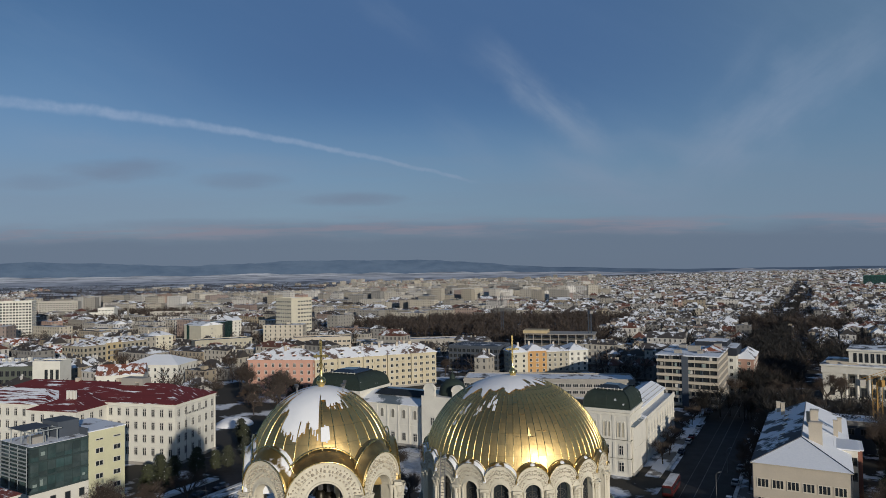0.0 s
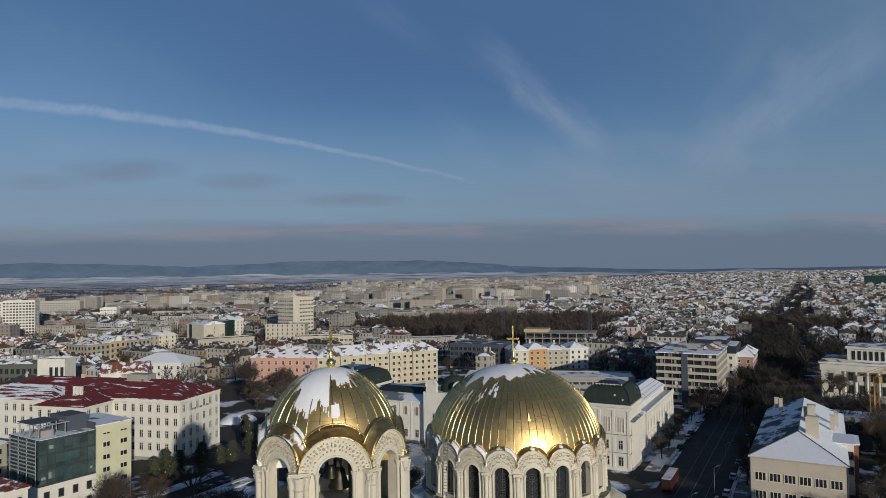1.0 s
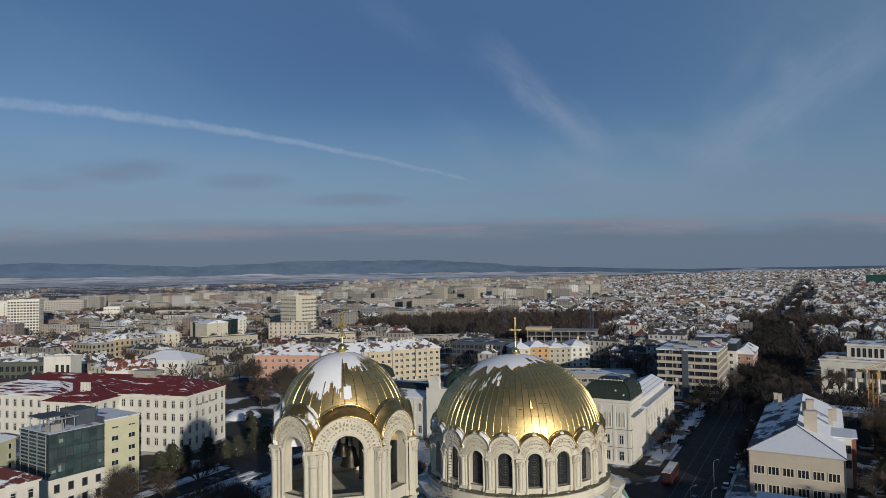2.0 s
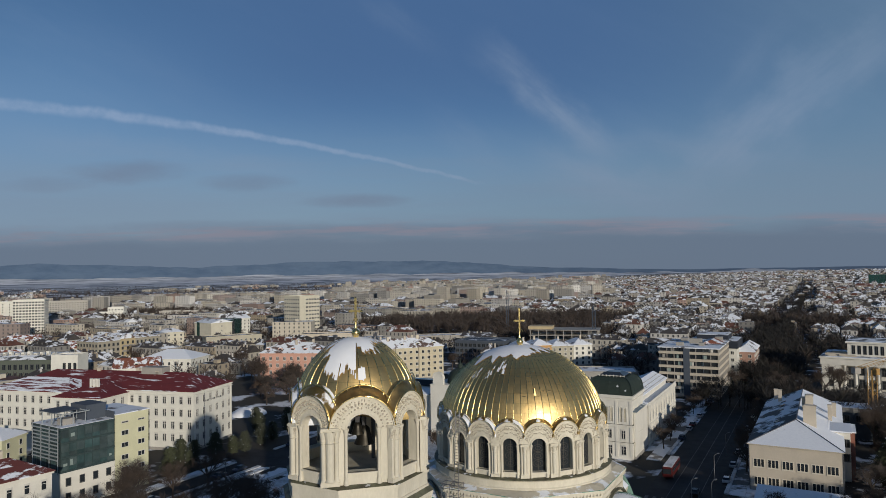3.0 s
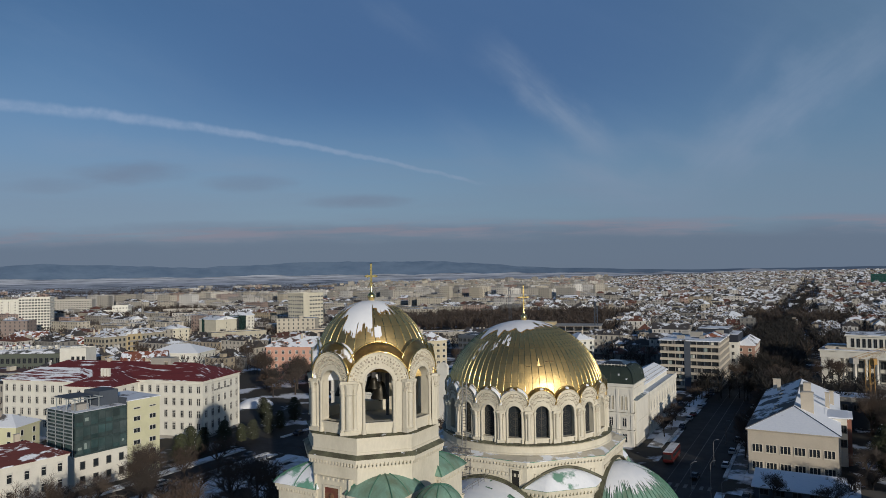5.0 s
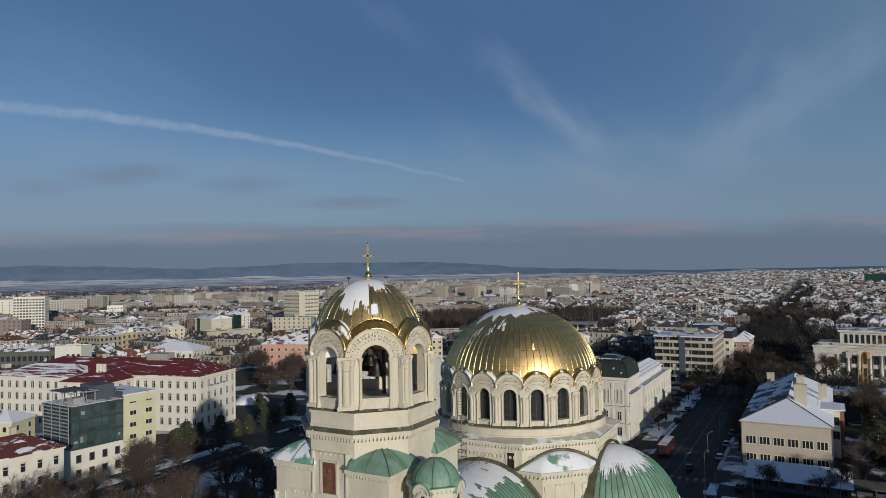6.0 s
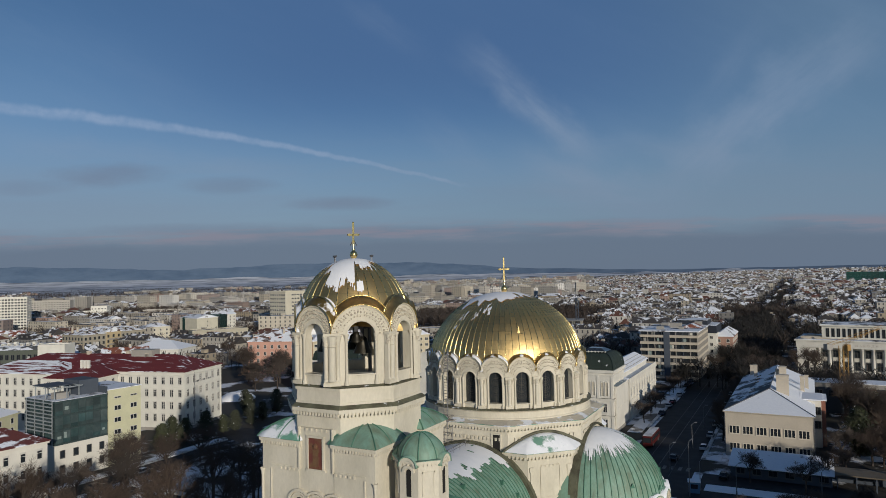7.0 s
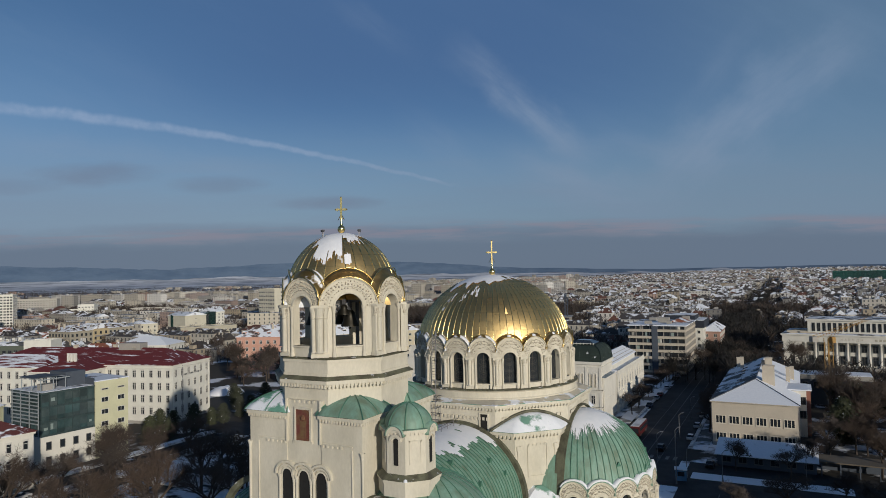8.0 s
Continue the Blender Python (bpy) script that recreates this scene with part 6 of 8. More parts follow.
def gallery():
    """The long museum behind the cathedral: ranges, two mansard pavilions, a domed middle and a wing along the avenue."""
    G = GRID_TURN
    ob, x0, x1 = building("museum", "long pale museum with a grey snowy roof and blind niches", 60.6, 137.6, G, 110, 15, 13.4, W_STONE, 2, 4.2, (1.5, 2.6), ("hip", R_SNOW_SHADE, 2.6), "fr", "FBL", 3, 1.6, skip=lambda s, f, i, n: s == "F" and f == 1)
    for i in range(26):
        x = -2.1 - i * 4.23
        part("niche", Mesh().box(-0.55, 0.55, -0.03, 0.05, 9.0, 11.2).arc(0, 0.55, 11.2, -0.03, 0.05, 10).data("niche", NICHE), ob, pose(x, 0, 0))
        part("niche_frame", fixed(Mesh().arc(0.58, 0.8, 11.2, -0.14, 0.05, 12).box(-0.8, -0.58, -0.14, 0.05, 9.0, 11.2).box(0.58, 0.8, -0.14, 0.05, 9.0, 11.2).data("niche_frame", W_STONE)), ob, pose(x, 0, 0))
    for i in range(27):
        part("pilaster", Mesh().box(-0.22, 0.22, -0.16, 0.05, 0.9, 12.9).data("pilaster", W_STONE), ob, pose(-0.2 - i * 4.22, 0, 0))
    part("skylight", fixed(hip_roof(-88, -68, 4, 11, 15.6, 1.6, 0, False, 0.4).data("skylight", GLASS)), ob)

    def pavilion(px, w, h, rise_, y0, y1):
        p = part("pavilion", Mesh().box(px - w, px, y0, y1, 0, h).data("pavilion", W_STONE), ob)
        cxm, cym = px - w / 2, (y0 + y1) / 2
        bell, vs = [(1.02, 0.0), (1.02, 0.12), (1.0, 0.22), (0.985, 0.42), (0.94, 0.62), (0.86, 0.80), (0.74, 0.94), (0.66, 1.0)], []
        for s_, z_ in bell:
            for x, y in rect(px - w, px, y0, y1):
                vs.append((cxm + (x - cxm) * s_, cym + (y - cym) * s_, h + 0.5 + rise_ * z_))
        nb = len(bell)
        fs = [(4 * j + i, 4 * j + (i + 1) % 4, 4 * j + 4 + (i + 1) % 4, 4 * j + 4 + i) for j in range(nb - 1) for i in range(4)] + [(4 * nb - 4, 4 * nb - 3, 4 * nb - 2, 4 * nb - 1)]
        part("pavilion_roof", fixed(Mesh().add(vs, fs).data("pavilion_roof", R_DARKGREEN)), p, label="dark green copper bell-shaped mansard roof")
        m = Mesh()
        for k in range(4):
            m.path([tuple(Vector(vs[4 * j + k]) + Vector((0, 0, 0.05))) for j in range(nb)], 0.14, 5)
        m.path([vs[4 * nb - 4 + k % 4] for k in range(5)], 0.12, 4)
        for t in (0.25, 0.5, 0.75):
            for k in range(4):
                m.path([tuple(Vector(vs[4 * j + k]).lerp(Vector(vs[4 * j + (k + 1) % 4]), t)) for j in range(1, nb)], 0.05, 4)
        part("roof_ribs", m.data("roof_ribs", RIB_DARK), p, kind="stuff")
        m = Mesh()
        for z, o, t in ((h - 0.3, 0.5, 0.8), (h - 1.2, 0.2, 0.35), (h - 8.1, 0.32, 0.3), (h - 8.5, 0.18, 0.4), (h - 13.1, 0.25, 0.3)):
            m.box(px - w - o, px + o, y0 - o, y1 + o, z, z + t)
        part("cornice", m.data("cornice", W_STONE), p)
        m = Mesh()
        for z, o in ((h - 7.79, 0.35), (h - 12.79, 0.28)):
            m.box(px - w - o, px + o, y0 - o, y1 + o, z, z + 0.07)
        part("flashing", m.data("flashing", COPPER_EDGE), p)
        lz = h + rise_ + 0.5
        lan = hip_roof(px - w * 0.78, px - w * 0.22, y0 + 3.4, y1 - 3.4, lz + 0.35, 0.9, 0, False, 0.5)
        part("lantern", fixed(lan.data("lantern", GLASS)), p, label="glazed roof lantern")
        m = Mesh()
        for i in range(8):
            x = px - w * (0.78 - 0.08 * i)
            m.box(x - 0.06, x + 0.06, y0 + 3.3, y0 + 3.42, lz, lz + 0.6)
        part("lantern_bars", m.box(px - w * 0.80, px - w * 0.20, y0 + 3.2, y0 + 3.38, lz + 0.3, lz + 0.42).data("lantern_bars", W_WHITE), p, kind="stuff")
        for x in (px - w * 0.2, px - w * 0.5, px - w * 0.8):
            add_window(window_mesh(1.5, 2.6, FRAME, 3), p, pose(x, y0 - 0.01, 1.2))
            add_window(window_mesh(1.3, 2.6, FRAME, 3), p, pose(x, y0 - 0.01, h - 11.9))
            for dx in (-0.62, 0.62):
                part("blind_arch", BAYS.setdefault(("museum_blind", h), fixed(Mesh().arc(0.34, 0.52, h - 3.2, -0.16, 0.1, 12).box(-0.52, -0.34, -0.16, 0.1, h - 7.0, h - 3.2).box(0.34, 0.52, -0.16, 0.1, h - 7.0, h - 3.2).box(-0.34, 0.34, -0.02, 0.05, h - 7.0, h - 3.2, 1).data("blind_arch", [W_STONE, STONE_DIRTY]))), p, pose(x + dx, y0, 0))
            for dx in (-0.42, 0.42):
                part("blind_arch", fixed(Mesh().arc(0.22, 0.34, h - 3.2, -0.10, 0.1, 10).box(-0.34, -0.22, -0.10, 0.1, h - 5.6, h - 3.2).box(0.22, 0.34, -0.10, 0.1, h - 5.6, h - 3.2).data("blind_arch", W_STONE)), p, pose(px + 0.01, (y0 + y1) / 2 + (x - px + w / 2) * 1.2 + dx, 0, 0, 0, 90))
        for y in np.linspace(y0 + 2.5, y1 - 2.5, 3):
            add_window(window_mesh(1.5, 2.6, FRAME, 3), p, pose(px + 0.01, float(y), 1.2, 0, 0, 90))
            add_window(window_mesh(1.3, 2.6, FRAME, 3), p, pose(px + 0.01, float(y), h - 11.9, 0, 0, 90))
        for x, y in ((px - 0.4, y0 - 0.12), (px - w + 0.4, y0 - 0.12), (px - w * 0.35, y0 - 0.12), (px - w * 0.65, y0 - 0.12)):
            part("pilaster", Mesh().box(-0.35, 0.35, -0.05, 0.15, 0.8, h - 1.2).data("pilaster", W_STONE), p, pose(x, y, 0))
    pavilion(-0.6, 13, 17.6, 4.6, -1.2, 12.5)
    pavilion(-91, 20, 16.2, 4.8, -0.8, 17)
    # middle: attic with round gables and a dark dome
    mid = part("middle_block", Mesh().box(-66, -50, -2.2, 16, 0, 17.4).data("middle_block", W_STONE), ob)
    for x in (-63, -53):
        part("round_gable", fixed(Mesh().box(-1.9, 1.9, -2.4, -1.4, 17.4, 19.4).arc(0, 1.9, 19.4, -2.4, -1.4, 16).arc(1.7, 2.1, 19.4, -2.6, -1.4, 16).data("round_gable", W_STONE)), mid, pose(x, 0, 0))
    part("dome", Mesh().lathe(superdome(4.4, 5.0, 17.4, 2.2, 12), 20).lathe([(0.9, 22.3), (0.9, 23.2), (0.2, 24.0), (0.05, 25.4)], 10).data("dome", R_DARKGREEN, True), mid, pose(-58, 4, 0), "dark green copper dome")
    for x in (-62, -58, -54):
        add_window(window_mesh(1.6, 3.0, FRAME, 3), mid, pose(x, -2.21, 2.0))
        add_window(window_mesh(1.4, 2.6, FRAME, 3), mid, pose(x, -2.21, 8.2))
    # wing along the avenue
    wing = part("wing", Mesh().box(-15, 0, 16.6, 61, 0, 12.0).box(-15.4, 0.4, 16.6, 61.4, 11.5, 12.3).box(-12, -3, 20, 60, 12.0, 14.2).data("wing", W_STONE), ob)
    part("wing_roof", fixed(hip_roof(-12, -3, 20, 60, 14.4, 2.2, 0.5, True).data("wing_roof", R_SNOW2)), wing, label="white snowy gable roof")
    part("wing_terrace", Mesh().box(-14.9, -0.1, 16.7, 60.9, 12.31, 12.40).data("wing_terrace", R_SNOW2), wing)
    for i in range(10):
        for z, w, h in ((2.0, 1.5, 2.6), (7.2, 1.4, 2.4)):
            add_window(window_mesh(w, h, FRAME, 3), wing, pose(0.01, 19 + i * 4.3, z, 0, 0, 90))
    for i in range(21):
        part("pilaster", Mesh().box(-0.05, 0.20, -0.3, 0.3, 0.9, 11.4).data("pilaster", W_STONE), wing, pose(0.0, 16.9 + i * 2.15, 0)) if i % 2 == 0 else None
    part("string_course", Mesh().box(-15.2, 0.22, 16.6, 61.2, 6.0, 6.4).data("string_course", W_STONE), wing)
    part("parapet", Mesh().box(0.0, 0.3, 16.8, 61.2, 12.31, 13.2).data("parapet", W_STONE), wing)
    guard = Mesh()
    for y in np.arange(21, 60, 1.3):
        for k in range(3):
            guard.box(-3.2 - k * 1.3, -3.05 - k * 1.3, y, y + 0.5, 14.6 + k * 0.55, 14.85 + k * 0.55)
    part("snow_guards", guard.data("snow_guards", W_GREY), wing, kind="stuff")


# blue-grey base carries the cathedral's shade on the museum's snowy roof
R_SNOW_SHADE = roof_mat("blue_shaded_roof_under_snow", (0.15, 0.19, 0.22), 0.54, 0.12)
RIB_DARK = mat("dark_green_rib", (0.014, 0.024, 0.020), 0.6, bump=0)
# niches are flat: the recess's shade is put into this darker stone
NICHE = wall_mat("shaded_niche", (0.20, 0.19, 0.165))
R_SNOW2 = roof_mat("fresh_snow_roof", (0.14, 0.13, 0.13), 0.85, 0.2)
gallery()


def slab_block():
    """Eight-storey block with long balcony bands."""
    ob = thing("apartment_building", pose(118.5, 222, 0, 0, 0, GRID_TURN), "eight-storey grey concrete block with long balcony bands", "building")
    w, d, n, st = 24, 34, 7, 2.9
    part("wall", Mesh().box(-w + 0.6, -0.6, 0.6, d - 0.6, 0, 20.6).data("wall", W_GREY), ob)
    for f in range(n):
        z = 0.9 + f * st
        part("balcony_band", Mesh().box(-w, 0, -0.5, d + 0.5, z - 0.1, z + 0.95).data("balcony_band", W_BEIGE), ob)
        part("window_band", Mesh().box(-w + 0.5, -0.5, 0.5, d - 0.5, z + 0.95, z + 2.7).data("window_band", GLASS), ob)
        for i in range(9):
            part("divider", Mesh().box(-0.11, 0.11, -0.1, 0.55, z + 0.95, z + 2.8).data("divider", W_GREY if i % 3 else W_DARK), ob, pose(-w + 0.4 + i * 2.9, 0, 0))
        for i in range(10):
            part("divider", Mesh().box(-0.55, 0.1, -0.11, 0.11, z + 0.95, z + 2.8).data("divider", W_GREY), ob, pose(0, 0.5 + i * 3.6, 0))
    rnd = random.Random(17)
    for k in range(46):
        f, wd = rnd.randrange(n), rnd.choice((0.8, 1.2, 1.8))
        if k % 2:
            x = -w + 1 + rnd.random() * (w - 4)
            part("blind", Mesh().box(x, x + wd, 0.44, 0.49, 1.9 + f * st, 3.4 + f * st).data("blind", rnd.choice((BLIND, FRAME, W_GREY))), ob)
        else:
            y = 1 + rnd.random() * (d - 4)
            part("blind", Mesh().box(-0.49, -0.44, y, y + wd, 1.9 + f * st, 3.4 + f * st).data("blind", rnd.choice((BLIND, FRAME, W_GREY))), ob)
    part("stair_tower", Mesh().box(-14, -11.5, -0.6, 1, 0, 20.6).data("stair_tower", W_DARK), ob)
    part("roof", Mesh().box(-w - 0.4, 0.4, -0.6, d + 0.6, 20.7, 21.1).data("roof", R_SNOW), ob)
    for x, y, sx, sy, h in ((-18, 6, 3, 2, 1.4), (-9, 8, 2, 3, 1.2), (-14, 16, 5, 3, 2.2), (-6, 20, 2, 2, 1.0), (-19, 24, 3, 4, 1.6), (-5, 29, 3, 3, 2.0)):
        part("roof_unit", Mesh().box(x, x + sx, y, y + sy, 21.1, 21.1 + h).data("roof_unit", W_GREY), ob)
    part("penthouse_roof", fixed(hip_roof(-10, -1, 18, 33, 21.1, 1.6, 0.0, True).data("penthouse_roof", R_TILE)), ob)


slab_block()
W_ROSE = wall_mat("faded_rose_brick", (0.36, 0.22, 0.17))
W_SLATE = wall_mat("dark_slate", (0.022, 0.028, 0.042))
a, x0, x1 = building("apartment_building", "white apartment house with a dark blue slate attic", 126, 263, GRID_TURN, 16, 22, 17.5, W_WHITE, 5, 3.4, (1.3, 1.5), ("flat", R_SNOW, 0), "fl", "FR", 1, 1.0, band=False)
part("attic", Mesh().box(-4.6, 16.4, -0.4, 22.4, 17.0, 20.4).box(-2, 12, 4, 19, 20.4, 22.6).data("attic", W_SLATE), a, label="dark blue slate attic")
part("attic_roof", Mesh().box(-4.4, 16.2, -0.2, 22.2, 20.4, 20.52).box(-1.8, 11.8, 4.2, 18.8, 22.6, 22.75).data("attic_roof", R_SNOW), a)
building("apartment_building", "red brick and cream apartment house with balconies", 143.0, 264, GRID_TURN, 8, 30, 14.6, W_ROSE, 5, 3.2, (1.4, 1.5), ("hip", R_SNOW, 3.0), "fl", "FR", 1, 1.0)


def corner_house():
    """The long house with the big snowy hip roof beside the road."""
    ob = thing("corner_house", pose(80.9, 110.8, 0, 0, 0, -29.5), "long cream house with ribbon windows and a big snowy hip roof", "building")
    W, D, E, H = 19.7, 60.0, 11.2, 4.3
    part("wall", Mesh().box(0, W, 0, D, 0, E).data("wall", W_BEIGE), ob)
    part("plinth", Mesh().box(-0.12, W + 0.12, -0.12, D + 0.12, 0, 0.9).data("plinth", W_GREY), ob)
    part("eave_board", Mesh().box(-0.5, W + 0.5, -0.5, D + 0.5, E - 0.22, E - 0.01).data("eave_board", W_BEIGE), ob)
    a = [(-0.55, -0.55, E), (W + 0.55, -0.55, E), (W + 0.55, D + 0.55, E), (-0.55, D + 0.55, E), (W / 2, 11.6, E + H), (W / 2, D + 0.5, E + H)]
    roof = part("roof", fixed(Mesh().add(a, [(0, 1, 4), (1, 2, 5, 4), (2, 3, 5), (0, 3, 2, 1)]).add(a, [(3, 0, 4, 5)], 1).data("roof", [R_SNOW2, R_SLID_SHADE])), ob, label="big hip roof under thick snow")
    for p, q in ((0, 4), (1, 4), (4, 5)):
        part("ridge_cap", Mesh().tube(Vector(a[p]) + Vector((0, 0, 0.06)), Vector(a[q]) + Vector((0, 0, 0.06)), 0.11, n=6).data("ridge_cap", STEEL), roof)
    for x0, x1, y0, y1, z in ((11.4, 14.3, 12.6, 14.8, 18.7), (11.6, 13.4, 25.5, 28, 19.2), (10.6, 11.8, 29, 30.5, 18.0)):
        part("large_chimney", Mesh().box(x0, x1, y0, y1, 12.5, z).box(x0 - 0.12, x1 + 0.12, y0 - 0.12, y1 + 0.12, z, z + 0.22).box(x0 + 0.2, x1 - 0.2, y0 + 0.2, y1 - 0.2, z + 0.22, z + 0.34).data("large_chimney", W_BEIGE), ob)
    for x, y, z in ((17.2, 30, 16.4), (18.2, 38, 15.6), (4.0, 50, 16.4), (2.4, 57, 15.4)):
        part("chimney", Mesh().box(x - 0.5, x + 0.5, y - 0.5, y + 0.5, 11.5, z).box(x - 0.6, x + 0.6, y - 0.6, y + 0.6, z, z + 0.2).data("chimney", W_BEIGE), ob)
    for y in (16, 21, 33, 40, 46):
        part("skylight", fixed(Mesh().prism(rect(-0.7, 0.7, -0.5, 0.5), 0, 0.16).data("skylight", GLASS)), roof, pose(5.2, y, E + H * 5.75 / 10.4 + 0.02, 0, -22.5, 0))
    for y, ln in ((18, 9), (24, 12), (36, 14)):
        part("snow_ledge", Mesh().box(0, 0.35, 0, ln, 0, 0.22).data("snow_ledge", SNOW), roof, pose(15.6 + (y % 5) * 0.3, y, E + H * 0.40 - (y % 5) * 0.12, 0, 22.5, 0))
    front = window_mesh(2.5, 2.1, FRAME_PALE, 4)
    for i in range(6):
        for z in (5.6, 1.3):
            add_window(front, ob, pose(2.05 + i * 3.12, -0.01, z))
    for i in range(13):
        for z in (5.6, 1.3):
            add_window(front, ob, pose(-0.01, 3 + i * 4.4, z, 0, 0, -90))
    part("side_wing", Mesh().box(W - 2, W + 1.9, 17, 27, 0, 12.2).data("side_wing", W_STONE), ob)
    part("side_wing_roof", Mesh().box(W - 4, W + 2.3, 16.5, 27.5, 12.2, 12.5).data("side_wing_roof", R_SNOW2), ob)
    part("brick_bay", Mesh().box(W + 1.9, W + 2.9, 18.4, 27.6, 0, 12.0).box(W + 1.9, W + 3.2, 18.0, 28.0, 12.0, 12.3, 1).data("brick_bay", [W_BRICK, SNOW]), ob, label="red brick bay with snow on top")
    for z in (5.0, 8.6):
        for x in (20.7,):
            add_window(window_mesh(1.5, 1.9, FRAME_DARK, 1), ob, pose(x, 16.99, z))
    part("downpipe", Mesh().tube((W + 0.15, -0.1, 0.2), (W + 0.15, -0.1, 10.9), 0.09).data("downpipe", STEEL), ob)
    part("downpipe", Mesh().tube((-0.12, -0.1, 0.2), (-0.12, -0.1, 10.9), 0.09).data("downpipe", STEEL), ob)
    low = thing("annex", pose(114, 168.5, 0, 0, 0, -29.5), "low flat-roofed annex with a snowy parapet", "building")
    part("wall", Mesh().box(0, 40, 0, 9, 0, 8.2).data("wall", W_DARK), low)
    part("parapet", Mesh().box(-0.3, 40.3, -0.3, 9.3, 8.2, 9.6).data("parapet", W_GREY), low)
    part("roof", Mesh().box(-0.2, 40.2, -0.2, 9.2, 9.6, 9.75).data("roof", R_SNOW2), low)
    for i in range(12):
        add_window(window_mesh(1.5, 1.9, FRAME_DARK, 1), low, pose(2 + i * 3.2, -0.01, 5.4))
    shed = thing("shed", pose(74.0, 92.8, 0, 0, 0, -30), "low dark pavilion with a snowy sloping roof", "shed")
    part("wall", Mesh().box(0, 20, 0.5, 9, 0, 2.7).data("wall", W_DARK), shed)
    part("roof", fixed(Mesh().add([(-0.5, -0.6, 2.6), (20.5, -0.6, 2.6), (20.5, 9.4, 4.2), (-0.5, 9.4, 4.2), (-0.5, -0.6, 2.75), (20.5, -0.6, 2.75), (20.5, 9.4, 4.35), (-0.5, 9.4, 4.35)], [(0, 3, 2, 1), (4, 5, 6, 7), (0, 1, 5, 4), (1, 2, 6, 5), (2, 3, 7, 6), (3, 0, 4, 7)]).data("roof", R_SNOW2)), shed)
    for i in range(6):
        add_window(window_mesh(1.8, 1.3, FRAME_DARK, 1), shed, pose(2 + i * 3.3, 0.49, 0.9))

    perg = thing("pergola", pose(91.8, 82.6, 0, 0, 0, -30), "low open pergola with a flat brown-grey roof", "pergola")
    part("roof", Mesh().box(0, 15, 0, 6.5, 2.9, 3.15).data("roof", W_BROWN), perg)
    part("back_wall", Mesh().box(0.3, 14.7, 5.8, 6.2, 0, 2.9).data("back_wall", W_DARK), perg)
    for i in range(5):
        part("post", Mesh().box(-0.12, 0.12, -0.12, 0.12, 0, 2.9).data("post", W_DARK), perg, pose(0.4 + i * 3.55, 0.4, 0))


W_BROWN = wall_mat("brown_felt", (0.14, 0.115, 0.085))
FRAME_PALE = mat("cream_window_frame", (0.66, 0.60, 0.50), 0.6, bump=0)
# left slope: slid snow, and the slope's shade put into the darker base
R_SLID_SHADE = roof_mat("shaded_roof_with_slid_snow", (0.06, 0.065, 0.075), 0.50, 0.16, stretch=(1.0, 0.55, 1.0))
corner_house()


def library():
    ob = thing("library", pose(170, 240, 0, 0, 0, -36), "pale classical library with a colonnade and a set-back attic storey", "building")
    part("wall", Mesh().box(0, 7.4, 0, 28, 0, 13.2).box(7.4, 62, 3.2, 28, 0, 13.2).box(62, 75, 0, 28, 0, 13.2).data("wall", W_STONE), ob)
    part("entablature", Mesh().box(-0.4, 75.4, -0.4, 28.4, 11.6, 14.4).box(-0.9, 75.9, -0.9, 28.9, 14.4, 15.0).data("entablature", W_STONE), ob)
    part("roof", Mesh().box(-0.6, 75.6, -0.6, 28.6, 15.0, 15.15).data("roof", R_GREY), ob)
    at = part("attic", Mesh().box(9.3, 75, 6, 26, 15.0, 20.6).box(8.6, 75.8, 5.2, 26.8, 20.6, 21.3).data("attic", W_STONE), ob)
    part("attic_roof", Mesh().box(8.8, 75.6, 5.4, 26.6, 21.3, 21.45).data("attic_roof", R_GREY), at)
    for i in range(30):
        add_window(window_mesh(1.25, 3.8, FRAME_DARK, 2), at, pose(11.6 + i * 2.1, 5.99, 15.9))
    col = column(1.2, 11.6, 0.62, 0, 0).data("column", W_STONE, True)
    for i in range(14):
        part("column", col, ob, pose(8.6 + i * 4.05, 0.6, 0))
    part("steps", Mesh().box(7.0, 63, -2.5, 3.2, 0, 0.6).box(7.5, 62.5, -1.5, 3.2, 0.6, 1.2).data("steps", W_GREY), ob)
    for i in range(13):
        for z, h in ((2.0, 3.4), (7.4, 2.8)):
            add_window(window_mesh(1.9, h, FRAME_DARK, 3), ob, pose(10.6 + i * 4.05, 3.19, z))
    for x in (3.6,):
        for z, h in ((2.4, 2.6), (7.6, 2.6)):
            add_window(window_mesh(1.7, h, FRAME_DARK, 3), ob, pose(x, -0.01, z))
    # inscription on the frieze
    cu = bpy.data.curves.new("inscription", "FONT")
    cu.body, cu.size, cu.extrude, cu.space_character = "• НАРОДН", 1.25, 0.03, 1.9
    tx = new("inscription", cu)
    dg = bpy.context.evaluated_depsgraph_get()
    me = bpy.data.meshes.new_from_object(tx.evaluated_get(dg))
    bpy.data.objects.remove(tx)
    me.materials.clear()
    me.materials.append(STONE_DIRTY)
    part("inscription", me, ob, pose(20.5, -0.42, 12.6, 90, 0, 0))
    bars = Mesh()
    for i in range(18):
        bars.box(35 + i * 1.5, 35.9 + i * 1.5, -0.46, -0.38, 12.6, 13.5)
    part("inscription_bars", bars.data("inscription_bars", STONE_DIRTY), ob, kind="stuff")
    jun = Mesh()
    rnd = random.Random(5)
    for i in range(26):
        x, y = rnd.uniform(1, 10), rnd.uniform(1, 12)
        jun.box(x, x + rnd.uniform(2, 6), y, y + 0.3, 15.2, 15.5 + rnd.random() * 0.8)
    part("roof_planks", jun.data("roof_planks", W_BEIGE), ob, kind="stuff")


